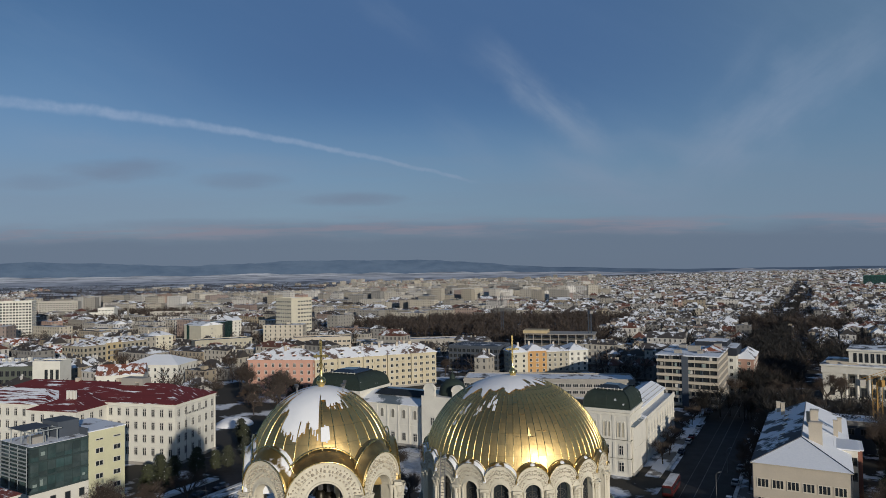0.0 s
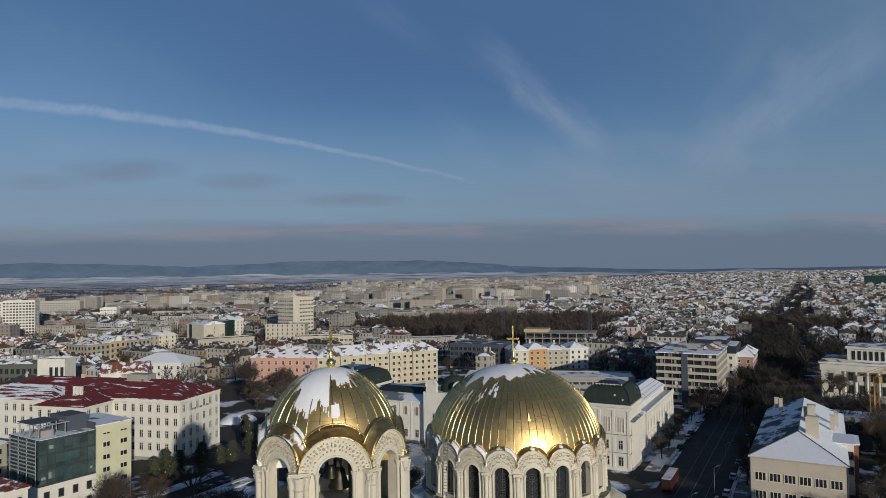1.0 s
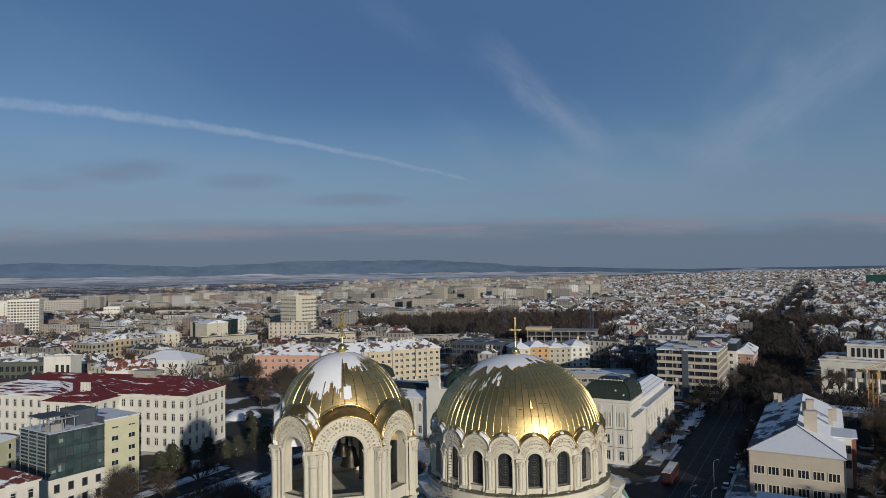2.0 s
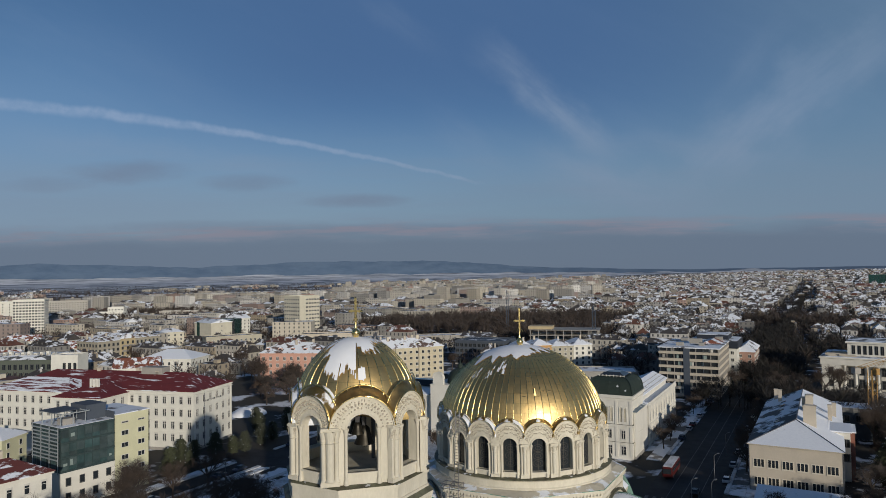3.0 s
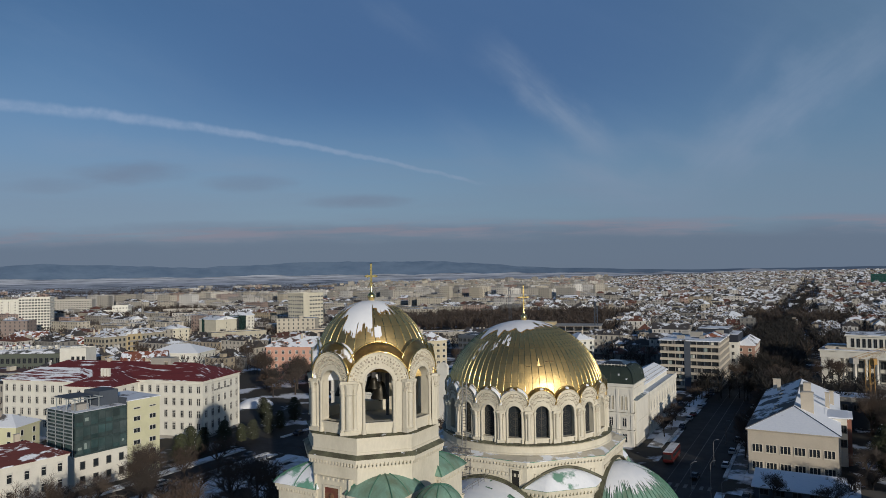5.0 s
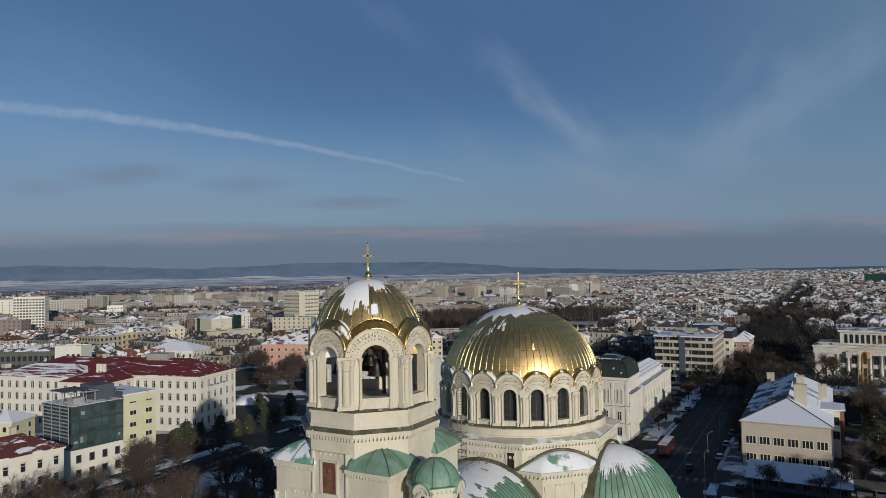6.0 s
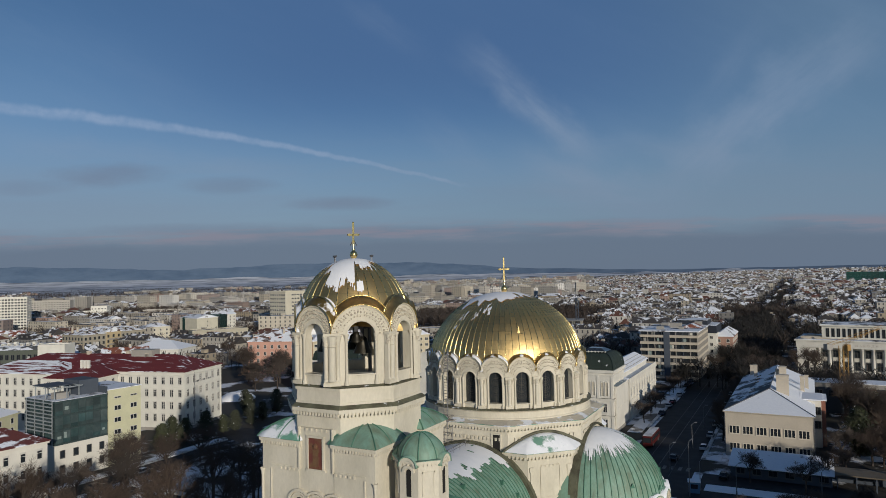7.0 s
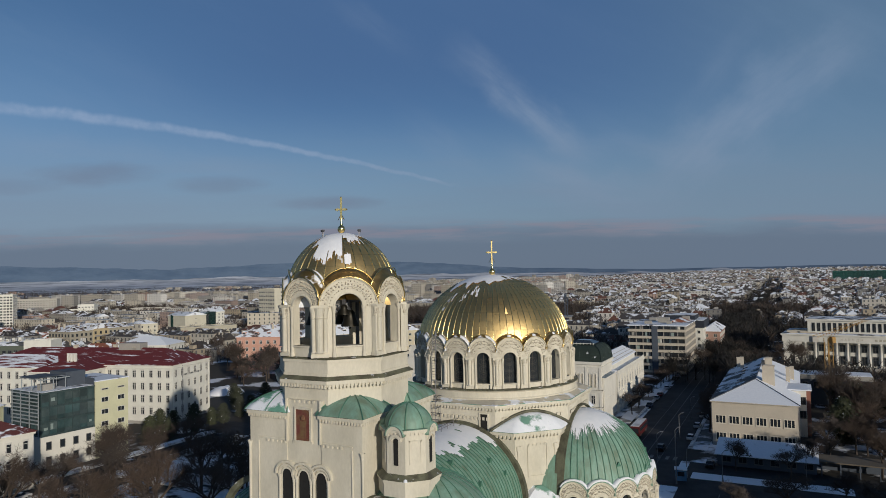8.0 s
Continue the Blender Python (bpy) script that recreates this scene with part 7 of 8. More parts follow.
library()
building("office_building", "long low white modern building with a snowy flat roof", 18, 262, -9, 76, 18, 7.2, W_GREY, 2, 3.0, (2.6, 1.5), ("flat", R_SNOW, 0), "fl", "FR", 2, 1.0)
building("office_building", "dark glazed office building with a curved blue roof", 12, 343, -24, 30, 22, 13.5, W_DARK, 4, 2.6, (2.0, 2.0), ("flat", R_BLUE, 0), "fl", "FR", 2, 0.8, frame_mat=FRAME_DARK)
for i, (wl, w, h, lab) in enumerate(((W_CREAMY, 9, 12.0, "narrow cream house with a snowy roof"), (W_ORANGE, 11, 12.5, "orange town house with dormers and snow"), (W_OLDCREAM, 13, 11.8, "cream town house with bay windows"), (W_WHITE, 11, 12.0, "white town house with a snowy roof"))):
    xx = 46 + sum((9, 11, 13, 11)[:i]) * math.cos(radians(12))
    yy = 319 + sum((9, 11, 13, 11)[:i]) * math.sin(radians(12))
    a, x0, x1 = building("town_house", lab, xx, yy, 12, w, 15, h, wl, 4, 2.8, (1.3, 1.6), ("hip", R_SNOW, 3.2), "fl", "FRL", 1, 0.9, group="town houses by the building site", chimneys=1)
building("tower_block", "tall cream tower block with window bands", -121, 533, 50, 22, 22, 34.7, W_CREAMY, 10, 2.7, (2.3, 1.5), ("flat", R_SNOW, 0), "fl", "FL", 2, 1.0, skip=lambda s, f, i, n: s == "F" and i < 2)
building("tower_block", "tall pale panel tower with a grid of loggias", -403, 581, 14, 27, 13, 33.5, W_WHITE, 12, 2.6, (1.9, 1.6), ("flat", R_SNOW, 0), "fl", "FR", 2, 1.0)
slab, x0, x1 = building("slab_block", "long white slab block with upright ribs", -478, 698, 4, 50, 14, 28, W_WHITE, 9, 6.2, (1.2, 1.3), ("flat", R_SNOW, 0), "fr", "F", 2, 1.0, band=False)
for i in range(14):
    part("rib", Mesh().box(-0.35, 0.35, -0.5, 0, 0.9, 28).data("rib", W_WHITE), slab, pose(-1.5 - i * 3.6, 0, 0))
building("slab_block", "long grey panel block with loggias under a brown parapet", -556, 886, 8, 58, 13, 21.5, W_PANEL, 7, 3.4, (2.2, 1.5), ("flat", R_TILE, 0), "fl", "F", 2, 1.0)
building("slab_block", "long low cream block with window rows", -366, 820, 0, 60, 13, 9.0, W_PANEL, 3, 3.6, (1.8, 1.4), ("flat", R_SNOW, 0), "fl", "F", 2, 0.8)
building("office_building", "white modern office house in two volumes", -439, 800, 6, 34, 16, 9.5, W_WHITE, 3, 3.2, (2.0, 1.4), ("flat", R_SNOW, 0), "fl", "F", 2, 0.8)
building("office_building", "white modern upper volume of an office house", -432, 818, 6, 20, 12, 15, W_WHITE, 4, 3.2, (2.0, 1.4), ("flat", R_SNOW, 0), "fl", "F", 2, 0.8)
stack = thing("factory_chimney", pose(-345, 714, 0), "slim grey factory chimney among bare trees", "chimney")
part("shaft", Mesh().lathe([(1.5, 0), (1.1, 20.6), (1.25, 20.6), (1.25, 21), (0.8, 21)], 14).data("shaft", W_GREY, True), stack)
# the three joined ochre houses
for k, (wl, w, h, lab) in enumerate(((W_OLDSTONE, 15, 14.6, "grey-ochre apartment house with dark windows and snow"), (W_OCHRE, 11, 15.2, "orange ochre apartment house with balconies"), (W_OLDSTONE, 18, 14.9, "worn ochre apartment house with chimneys and snow"))):
    off = (0, 15, 26)[k]
    a, x0, x1 = building("apartment_building", lab, -206.5 + off * math.cos(radians(61)), 357.5 + off * math.sin(radians(61)), 61, w, 21, h, wl, 4, 2.6, (1.3, 1.7), ("hip" if k != 1 else "gable", R_PATCHY, 3.0), "fl", "FL" if k == 0 else "F", 1, 1.6, chimneys=3, frame_mat=FRAME_DARK)
    dormers(a, 2 + k % 2, w, h + 0.8, 1.8, W_GREY)
    if k == 1:
        for f in range(2):
            part("balcony", Mesh().box(1, 10, -1.2, 0, 0, 0.15).box(1, 10, -1.2, -1.1, 0.15, 1.0).data("balcony", W_GREY), a, pose(0, 0, 7 + f * 3.2))
building("apartment_building", "pale yellow house with a low snowy hip roof", -202, 436, 33, 17, 14, 13.2, W_CREAMY, 4, 3.6, (1.2, 1.5), ("hip", R_SNOW, 2.6), "fl", "FR", 1, 1.0, chimneys=3)
building("school", "white two-storey house with a snowy hip roof", -126, 296, -8, 28, 19, 11.0, W_WHITE, 3, 3.4, (1.2, 1.7), ("hip", R_SNOW2, 4.0), "fr", "FRL", 0, 1.0)
building("apartment_building", "cream blind gable wall of a tall house", -203, 507, -36, 23, 20, 15.5, W_CREAMY, 4, 12, (1.0, 1.3), ("gable", R_SNOW, 2.6), "fl", "R", 0, 1.0)
building("office_building", "dark green glass office building", -184, 500, 78, 44, 16, 15.5, W_DARKGLASS, 5, 2.4, (2.0, 2.4), ("flat", R_SNOW, 0), "fl", "F", 2, 0.8, frame_mat=FRAME_DARK, skip=lambda s, f, i, n: i > 12)
building("apartment_building", "white gabled house among grey roofs", -181, 546, 55, 16, 12, 15.5, W_WHITE, 5, 3.4, (1.2, 1.5), ("gable", R_SNOW, 3.0), "fl", "F", 0, 1.0)
hall, x0, x1 = building("office_building", "long dark green glazed hall with a curved blue-grey roof", -250, 268, 1, 67, 22, 14.4, W_HALL, 3, 2.6, (1.7, 2.6), ("flat", R_BLUE, 0), "fl", "F", 2, 2.0, frame_mat=FRAME_DARK, band=False)
part("curved_roof", fixed(Mesh().prism(rect(-0.4, 67.2, -0.6, 22.6), 15.1, 16.2, top=rect(-0.2, 67, 1.2, 21)).prism(rect(-0.2, 67, 1.2, 21), 16.2, 17.0, top=rect(0, 66.8, 5, 17)).data("curved_roof", R_GREY)), hall, label="curved blue-grey sheet roof with snow")
for i in range(22):
    part("roof_unit", Mesh().box(0, 1.4, 4, 6, 16.6, 17.9 + 0.4 * (i % 3)).box(0.15, 1.25, 3.94, 4.0, 16.9, 17.6, 1).data("roof_unit", [W_WHITE, W_GREY]), hall, pose(2 + i * 3, 0, 0))
building("office_building", "white modern house with tall dark windows", -181.5, 266, -2, 13, 9, 17.0, W_WHITE, 1, 2.2, (1.4, 4.5), ("flat", R_SNOW, 0), "fl", "F", 2, 9.0, frame_mat=FRAME_DARK, band=False, skip=lambda s, f, i, n: i < 2 or i > 4)
for x, y, w, lab in ((-312, 432, 22, "white house with a bright red tiled roof"), (-248, 378, 18, "white house with a dark red roof and dormers"), (-256, 330, 16, "low white house with a brown roof"), (-150, 262, 20, "cream house with a red-brown roof")):
    a, x0, x1 = building("town_house", lab, x, y, 15, w, 12, 8.5 if y > 300 else 11, W_WHITE, 3, 3.0, (1.1, 1.4), ("gable", R_TILE, 4.2), "fl", "FR", 1, 0.8, chimneys=1, group="red-roofed houses")
    dormers(a, 3, w, 9.2 if y > 300 else 11.6, 1.4, W_WHITE)
building("office_building", "long yellow low house with a flat blue-grey roof", -158, 408, 30, 38, 14, 11.5, W_OLDCREAM, 3, 3.0, (1.4, 1.6), ("flat", R_BLUE, 0), "fl", "FR", 1, 1.0)
building("market_hall", "long low hall with a flat grey roof", -55, 452, 8, 84, 16, 5.5, W_GREY, 1, 3.4, (2.4, 1.6), ("flat", R_GREY, 0), "fl", "FR", 2, 1.0)
building("office_building", "long grey office building with window bands", -96, 425, 8, 40, 14, 11, W_BEIGE, 3, 3.0, (2.2, 1.4), ("flat", R_BLUE, 0), "fl", "FR", 2, 1.0)


def green_tower():
    building("office_tower", "long green glass office building on the hill", 1040, 1605, -30, 190, 26, rise(1060, 1600) + 27, W_GREENGLASS, 11, 9.5, (9.0, 1.1), ("flat", R_GREY, 0), "fl", "F", 2, rise(1060, 1600), frame_mat=STEEL_GREEN, band=False, base=False)


green_tower()


def south_block():
    """The tall house across the square that throws its shade over the road."""
    for x, w, h, lab in ((88, 34, 24.8, "tall plain grey apartment block beside the square"),):
        building("apartment_building", lab, x, 3, 0, w, 15, h, W_PANEL if x < 100 else W_BEIGE, 7, 3.4, (1.5, 1.6), ("flat", R_SNOW, 0), "fl", "B", 1, 1.5)


south_block()


# ---- the town beyond ----
def to_grid(x, y):
    v = GRID.inverted() @ Vector((x, y, 0))
    return v.x, v.y


def to_world(gx, gy):
    v = GRID @ Vector((gx, gy, 0))
    return v.x, v.y


# discs kept free for the buildings above, squares and woods: x, y, radius
KEEP = [(125, 10, 50), (-100, 170, 46), (-80, 115, 30), (-68, 278, 26), (-22, 290, 44), (0, 165, 95), (90, 180, 60), (112, 240, 34), (140, 275, 30), (160, 290, 20), (105, 140, 52), (200, 235, 62), (55, 265, 48), (28, 352, 26), (64, 342, 32), (-118, 545, 22), (-390, 592, 18), (-500, 705, 30), (-528, 895, 32), (-336, 826, 32),
        (-420, 812, 22), (-345, 714, 4), (-196, 375, 26), (-208, 385, 24), (-196, 444, 14), (-138, 305, 18), (-190, 510, 22), (-182, 532, 20), (-178, 552, 14), (-235, 276, 22), (-205, 276, 22), (-172, 274, 14), (-301, 440, 13), (-240, 386, 12), (-248, 338, 11), (-140, 270, 12), (-138, 425, 26),
        (-14, 462, 48), (-76, 434, 26), (90, 400, 34), (1130, 1570, 110), (-55, 215, 42), (-70, 240, 30), (20, 40, 110), (-50, 100, 60)]


def woods(x, y):
    """Where the bare parks stand."""
    for cx, cy, rx, ry in ((25, 605, 108, 105), (75, 560, 78, 150), (130, 650, 75, 60), (232, 345, 60, 45), (-400, 880, 90, 55), (-430, 740, 60, 36), (-300, 760, 60, 40), (-560, 800, 70, 50), (700, 760, 120, 90), (330, 560, 50, 60)):
        if ((x - cx) / rx) ** 2 + ((y - cy) / ry) ** 2 < 1 + 0.5 * noise.noise(Vector((x * 0.02, y * 0.02, 0))):
            return True
    return False


def in_view(x, y, margin=6):
    a = math.degrees(math.atan2(x - 8, y + 55))
    return abs(a) < 35 + margin


def house_into(m, gm, x0, x1, y0, y1, z, h, wall, roof, kind, rh, floors, detail):
    """Adds a simple house to a joined mesh: walls, roof, windows. Slots: 6 walls, 3 roofs, glass, chimney."""
    def w(p):
        v = gm @ Vector(p)
        return (v.x, v.y, v.z)
    c = [(x0, y0), (x1, y0), (x1, y1), (x0, y1)]
    m.add([w((x, y, z - 3)) for x, y in c] + [w((x, y, z + h)) for x, y in c], [(i, (i + 1) % 4, 4 + (i + 1) % 4, 4 + i) for i in range(4)] + ([(4, 5, 6, 7)] if kind == "flat" else []), wall)
    o = 0.45
    ww, dd = x1 - x0, y1 - y0
    if kind == "flat":
        m.add([w((x, y, z + h + 0.05)) for x, y in c], [(0, 1, 2, 3)], 6 + roof)
        bx, by = x0 + ww * 0.55, y0 + dd * 0.4
        b = [(bx, by), (bx + 2.6, by), (bx + 2.6, by + 2.6), (bx, by + 2.6)]
        m.add([w((x, y, z + h)) for x, y in b] + [w((x, y, z + h + 1.8)) for x, y in b], [(i, (i + 1) % 4, 4 + (i + 1) % 4, 4 + i) for i in range(4)] + [(4, 5, 6, 7)], wall)
    else:
        a = [(x0 - o, y0 - o), (x1 + o, y0 - o), (x1 + o, y1 + o), (x0 - o, y1 + o)]
        if ww >= dd:
            k = dd / 2 if kind == "hip" else 0
            r = [(x0 - o + k, (y0 + y1) / 2), (x1 + o - k, (y0 + y1) / 2)]
            fs = [(0, 1, 5, 4), (2, 3, 4, 5), (1, 2, 5), (3, 0, 4)]
        else:
            k = ww / 2 if kind == "hip" else 0
            r = [((x0 + x1) / 2, y0 - o + k), ((x0 + x1) / 2, y1 + o - k)]
            fs = [(0, 1, 4), (1, 2, 5, 4), (2, 3, 5), (3, 0, 4, 5)]
        m.add([w((x, y, z + h)) for x, y in a] + [w((x, y, z + h + rh)) for x, y in r], fs, 6 + roof)
        key = int(abs(x0 * 13 + z * 7 + ww * 31 + dd * 17 + gm[0][3] * 3 + gm[1][3] * 5)) % 97
        for q in range((2 if detail else 0) + key % 2):
            cx, cy = x0 + ww * (0.15 + ((key * 0.37 + q * 0.29) % 0.7)), y0 + dd * (0.3 + ((key * 0.23 + q * 0.31) % 0.35))
            b = [(cx, cy), (cx + 0.7, cy), (cx + 0.7, cy + 0.6), (cx, cy + 0.6)]
            m.add([w((x, y, z + h)) for x, y in b] + [w((x, y, z + h + rh + 0.5)) for x, y in b], [(i, (i + 1) % 4, 4 + (i + 1) % 4, 4 + i) for i in range(4)] + [(4, 5, 6, 7)], 3)
        if detail and ww > 9 and key % 3:
            # dormers on the front slope
            for q in range(1 + int(ww / 6)):
                cx = x0 + ww * (q + 0.5) / (1 + int(ww / 6))
                yb, zb = y0 + dd * 0.12, z + h + rh * 0.18
                m.add([w((cx - 0.7, yb, zb)), w((cx + 0.7, yb, zb)), w((cx + 0.7, yb, zb + 1.2)), w((cx, yb, zb + 1.7)), w((cx - 0.7, yb, zb + 1.2)), w((cx - 0.9, yb + 3.2, zb + 1.15)), w((cx, yb + 3.2, zb + 1.75)), w((cx + 0.9, yb + 3.2, zb + 1.15))], [(0, 1, 2, 3, 4)], wall)
                m.add([w((cx - 0.9, yb - 0.15, zb + 1.15)), w((cx, yb - 0.15, zb + 1.75)), w((cx + 0.9, yb - 0.15, zb + 1.15)), w((cx - 0.9, yb + 3.2, zb + 1.15)), w((cx, yb + 3.2, zb + 1.75)), w((cx + 0.9, yb + 3.2, zb + 1.15))], [(0, 1, 4, 3), (1, 2, 5, 4)], 6 + roof)
                m.add([w((cx - 0.4, yb - 0.05, zb + 0.25)), w((cx + 0.4, yb - 0.05, zb + 0.25)), w((cx + 0.4, yb - 0.05, zb + 1.05)), w((cx - 0.4, yb - 0.05, zb + 1.05))], [(0, 1, 2, 3)], 9)
    st = h / floors
    for side, ln in (("F", ww), ("R", dd), ("L", dd)):
        n = max(int(ln / (3.0 if detail else 3.6)), 1)
        for f in range(floors):
            zz = z + f * st + st * 0.30
            for i in range(n):
                t = ln * (i + 0.5) / n
                a, b = t - 0.5, t + 0.5
                if side == "F":
                    q = [(x0 + a, y0 - 0.06), (x0 + b, y0 - 0.06)]
                elif side == "R":
                    q = [(x1 + 0.06, y0 + a), (x1 + 0.06, y0 + b)]
                else:
                    q = [(x0 - 0.06, y0 + b), (x0 - 0.06, y0 + a)]
                m.add([w((*q[0], zz)), w((*q[1], zz)), w((*q[1], zz + st * 0.5)), w((*q[0], zz + st * 0.5))], [(0, 1, 2, 3)], 9)


CITY_MATS = [*WALLS_FAR, *R_FAR, GLASS_FAR]


def town():
    rnd = random.Random(11)
    far, blocks, near_no = Mesh(), Mesh(), 0
    spots = []
    # quarters of attached houses along the street grid
    for by in range(60, 3700, 46):
        for bx in range(-2600, 1900, 72):
            cx, cy = to_world(bx + 30, by + 22)
            dist = math.hypot(cx - 8, cy + 55)
            if not in_view(cx, cy) or dist > 3500 or dist < 215 or cy < 120:
                continue
            bearing = math.degrees(math.atan2(cx - 8, cy + 55))
            panel = -25 < bearing < 13 and dist > 1140 - 6 * bearing
            estate = dist > 480 and rnd.random() < 0.55 * ease(-bearing, -14, -2) * ease(dist, 480, 800)
            limit = 1350 + 350 * ease(bearing, -25, -18) + 900 * ease(bearing, -14, 0) + 900 * ease(bearing, 6, 14)
            if dist > limit and rnd.random() < min((dist - limit) / 250, 0.94):
                continue
            cap_h = 40.0
            if bearing < -8:
                cap_h = max(9.0, 25 - (dist - 1200) * 0.022)
            if (panel and dist > 1100) or estate:
                # housing estates: long slabs and a few towers
                for k in range(2 if dist > 1100 else 3):
                    if rnd.random() < 0.12:
                        continue
                    gx, gy = bx + (k % 2) * 34 + rnd.uniform(-6, 6), by + rnd.uniform(-8, 8) + k * 18
                    wx, wy = to_world(gx + 12, gy)
                    if woods(wx, wy) or -14 < gx + 12 < 34 or any((wx - kx) ** 2 + (wy - ky) ** 2 < (kr + 18) ** 2 for kx, ky, kr in KEEP):
                        continue
                    turn = rnd.choice((0, 0, 0, 90, 26)) + GRID_TURN
                    ln, h = rnd.choice((18, 24, 30, 40)), (rnd.choice((12, 15, 18, 21, 24, 24)) if dist > 1100 else rnd.choice((9, 12, 12, 15, 18)))
                    if rnd.random() < 0.05:
                        ln, h = 18, rnd.choice((27, 30, 34))
                    h = min(h, cap_h)
                    gm = pose(wx, wy, 0, 0, 0, turn)
                    house_into(blocks, gm, -ln / 2, ln / 2, -6, 6, rise(wx, wy), h, rnd.choice((0, 0, 1, 1, 2, 2, 3, 5)), rnd.choice((0, 0, 1)), "flat", 0, max(int(h / 3), 2), False)
                continue
            # two rows of attached houses
            for row in range(2):
                gx = bx + rnd.uniform(0, 3)
                while gx < bx + 60:
                    long_ = rnd.random() < (0.16 if bearing < 5 and dist < 900 else 0.08)
                    w = rnd.uniform(18, 32) if long_ else rnd.uniform(7, 14)
                    d = rnd.uniform(10, 12.5) if long_ else rnd.uniform(7.5, 11)
                    gy = by + (0 if row == 0 else 35 - d) + rnd.uniform(-1.5, 1.5)
                    if bearing > 12 and dist > 500:
                        h = rnd.uniform(5, 10) + (6 if rnd.random() < 0.12 else 0)
                    else:
                        h = rnd.uniform(11, 15) if long_ else rnd.uniform(5, 10.5)
                    wx, wy = to_world(gx + w / 2, gy + d / 2)
                    gap = rnd.choice((0, 0, 2, 5))
                    ok = not (gx + w > -10 and gx < 29 and gy < 2300) and not woods(wx, wy) and rnd.random() > 0.10 and all((wx - kx) ** 2 + (wy - ky) ** 2 > (kr + 6) ** 2 for kx, ky, kr in KEEP)
                    if ok:
                        spots.append((gx, gy, w, d, h, dist))
                    gx += w + gap
                if row == 0 and rnd.random() < 0.6:
                    # a house in the yard
                    w, d = rnd.uniform(8, 13), rnd.uniform(8, 10)
                    gx, gy = bx + rnd.uniform(5, 45), by + 15
                    wx, wy = to_world(gx, gy)
                    if not woods(wx, wy) and all((wx - kx) ** 2 + (wy - ky) ** 2 > (kr + 6) ** 2 for kx, ky, kr in KEEP):
                        spots.append((gx, gy, w, d, rnd.uniform(5, 10), dist))
    labels = ("cream town house with a snowy roof", "beige town house with patchy snow on its roof", "white rendered house under a snowy roof", "grey rendered house with snow on the roof", "ochre town house with a snowed roof", "rose-coloured town house with a snowy roof")
    for gx, gy, w, d, h, dist in sorted(spots, key=lambda s: s[5]):
        wx, wy = to_world(gx, gy)
        wall, roof = rnd.choice((0, 0, 1, 1, 2, 2, 3, 3, 4, 5)), rnd.choice((0, 0, 0, 0, 1, 1, 2))
        kind = rnd.choice(("hip", "hip", "gable", "flat"))
        rh = rnd.uniform(2.2, 4.2)
        fl = max(int(h / 3.1), 1)
        if near_no < 190:
            near_no += 1
            mm = Mesh()
            house_into(mm, Matrix.Identity(4), 0, w, 0, d, 0, h, wall, roof, kind, rh, fl, True)
            # parts: the body with its roof, and the joined small windows
            body, roofm, win = Mesh(), Mesh(), Mesh()
            for f, s in zip(mm.f, mm.s):
                tgt = win if s == 9 else roofm if s in (6, 7, 8) else body
                tgt.add([mm.v[i] for i in f], [tuple(range(len(f)))], 0)
            ob = thing("town_house", GRID @ pose(gx, gy, rise(wx, wy)), labels[wall], "house", "town houses of the quarter")
            part("wall", body.data("wall", WALLS_FAR[wall]), ob)
            part("roof", roofm.data("roof", R_FAR[roof]), ob)
            part("glazing", win.data("glazing", GLASS_FAR), ob, kind="stuff")
        else:
            gm = GRID @ pose(gx, gy, 0)
            house_into(far, gm, 0, w, 0, d, rise(wx, wy), h, wall, roof, kind, rh, fl, dist < 900)
    tagged(new("houses", far.data("houses", CITY_MATS)), "thousands of snow-roofed houses of the town", "houses", kind="stuff")
    tagged(new("panel_blocks", blocks.data("panel_blocks", CITY_MATS)), "pale panel housing blocks with flat snowy roofs", "buildings", kind="stuff")


town()


# ---- trees ----
def bare_tree(seed, h, spread):
    """Meshes of a leafless tree: trunk with limbs, and a crown of twigs."""
    rnd = random.Random(seed)
    trunk, twigs = Mesh(), Mesh()

    def grow(p, d, r, ln, level):
        q = p + d * ln
        if level < 3:
            trunk.tube(p, q, r, r * 0.68, 5 if level < 2 else 4)
        else:
            side = d.cross(Vector((rnd.uniform(-1, 1), rnd.uniform(-1, 1), rnd.uniform(-1, 1)))).normalized() * (0.030 if level == 3 else 0.020)
            twigs.add([tuple(p - side), tuple(p + side), tuple(q + side * 0.3), tuple(q - side * 0.3)], [(0, 1, 2, 3)])
        if level >= 5:
            return
        n = (6, 5, 5, 6, 5)[level]
        for i in range(n):
            t = rnd.uniform(0.45, 1.0) if level else rnd.uniform(0.7, 1.0)
            s = p + d * ln * t
            out = Vector((rnd.uniform(-1, 1), rnd.uniform(-1, 1), rnd.uniform(-0.25, 0.6))).normalized()
            nd = (d * (0.75 if level else 0.6) + out * spread * (0.9 if level < 3 else 1.15)).normalized()
            grow(s, nd, r * 0.55, ln * rnd.uniform(0.55, 0.78), level + 1)
    grow(Vector((0, 0, 0)), Vector((rnd.uniform(-0.06, 0.06), rnd.uniform(-0.06, 0.06), 1)).normalized(), h * 0.022, h * 0.32, 0)
    return trunk.data("trunk", BARK), twigs.data("crown", TWIG)


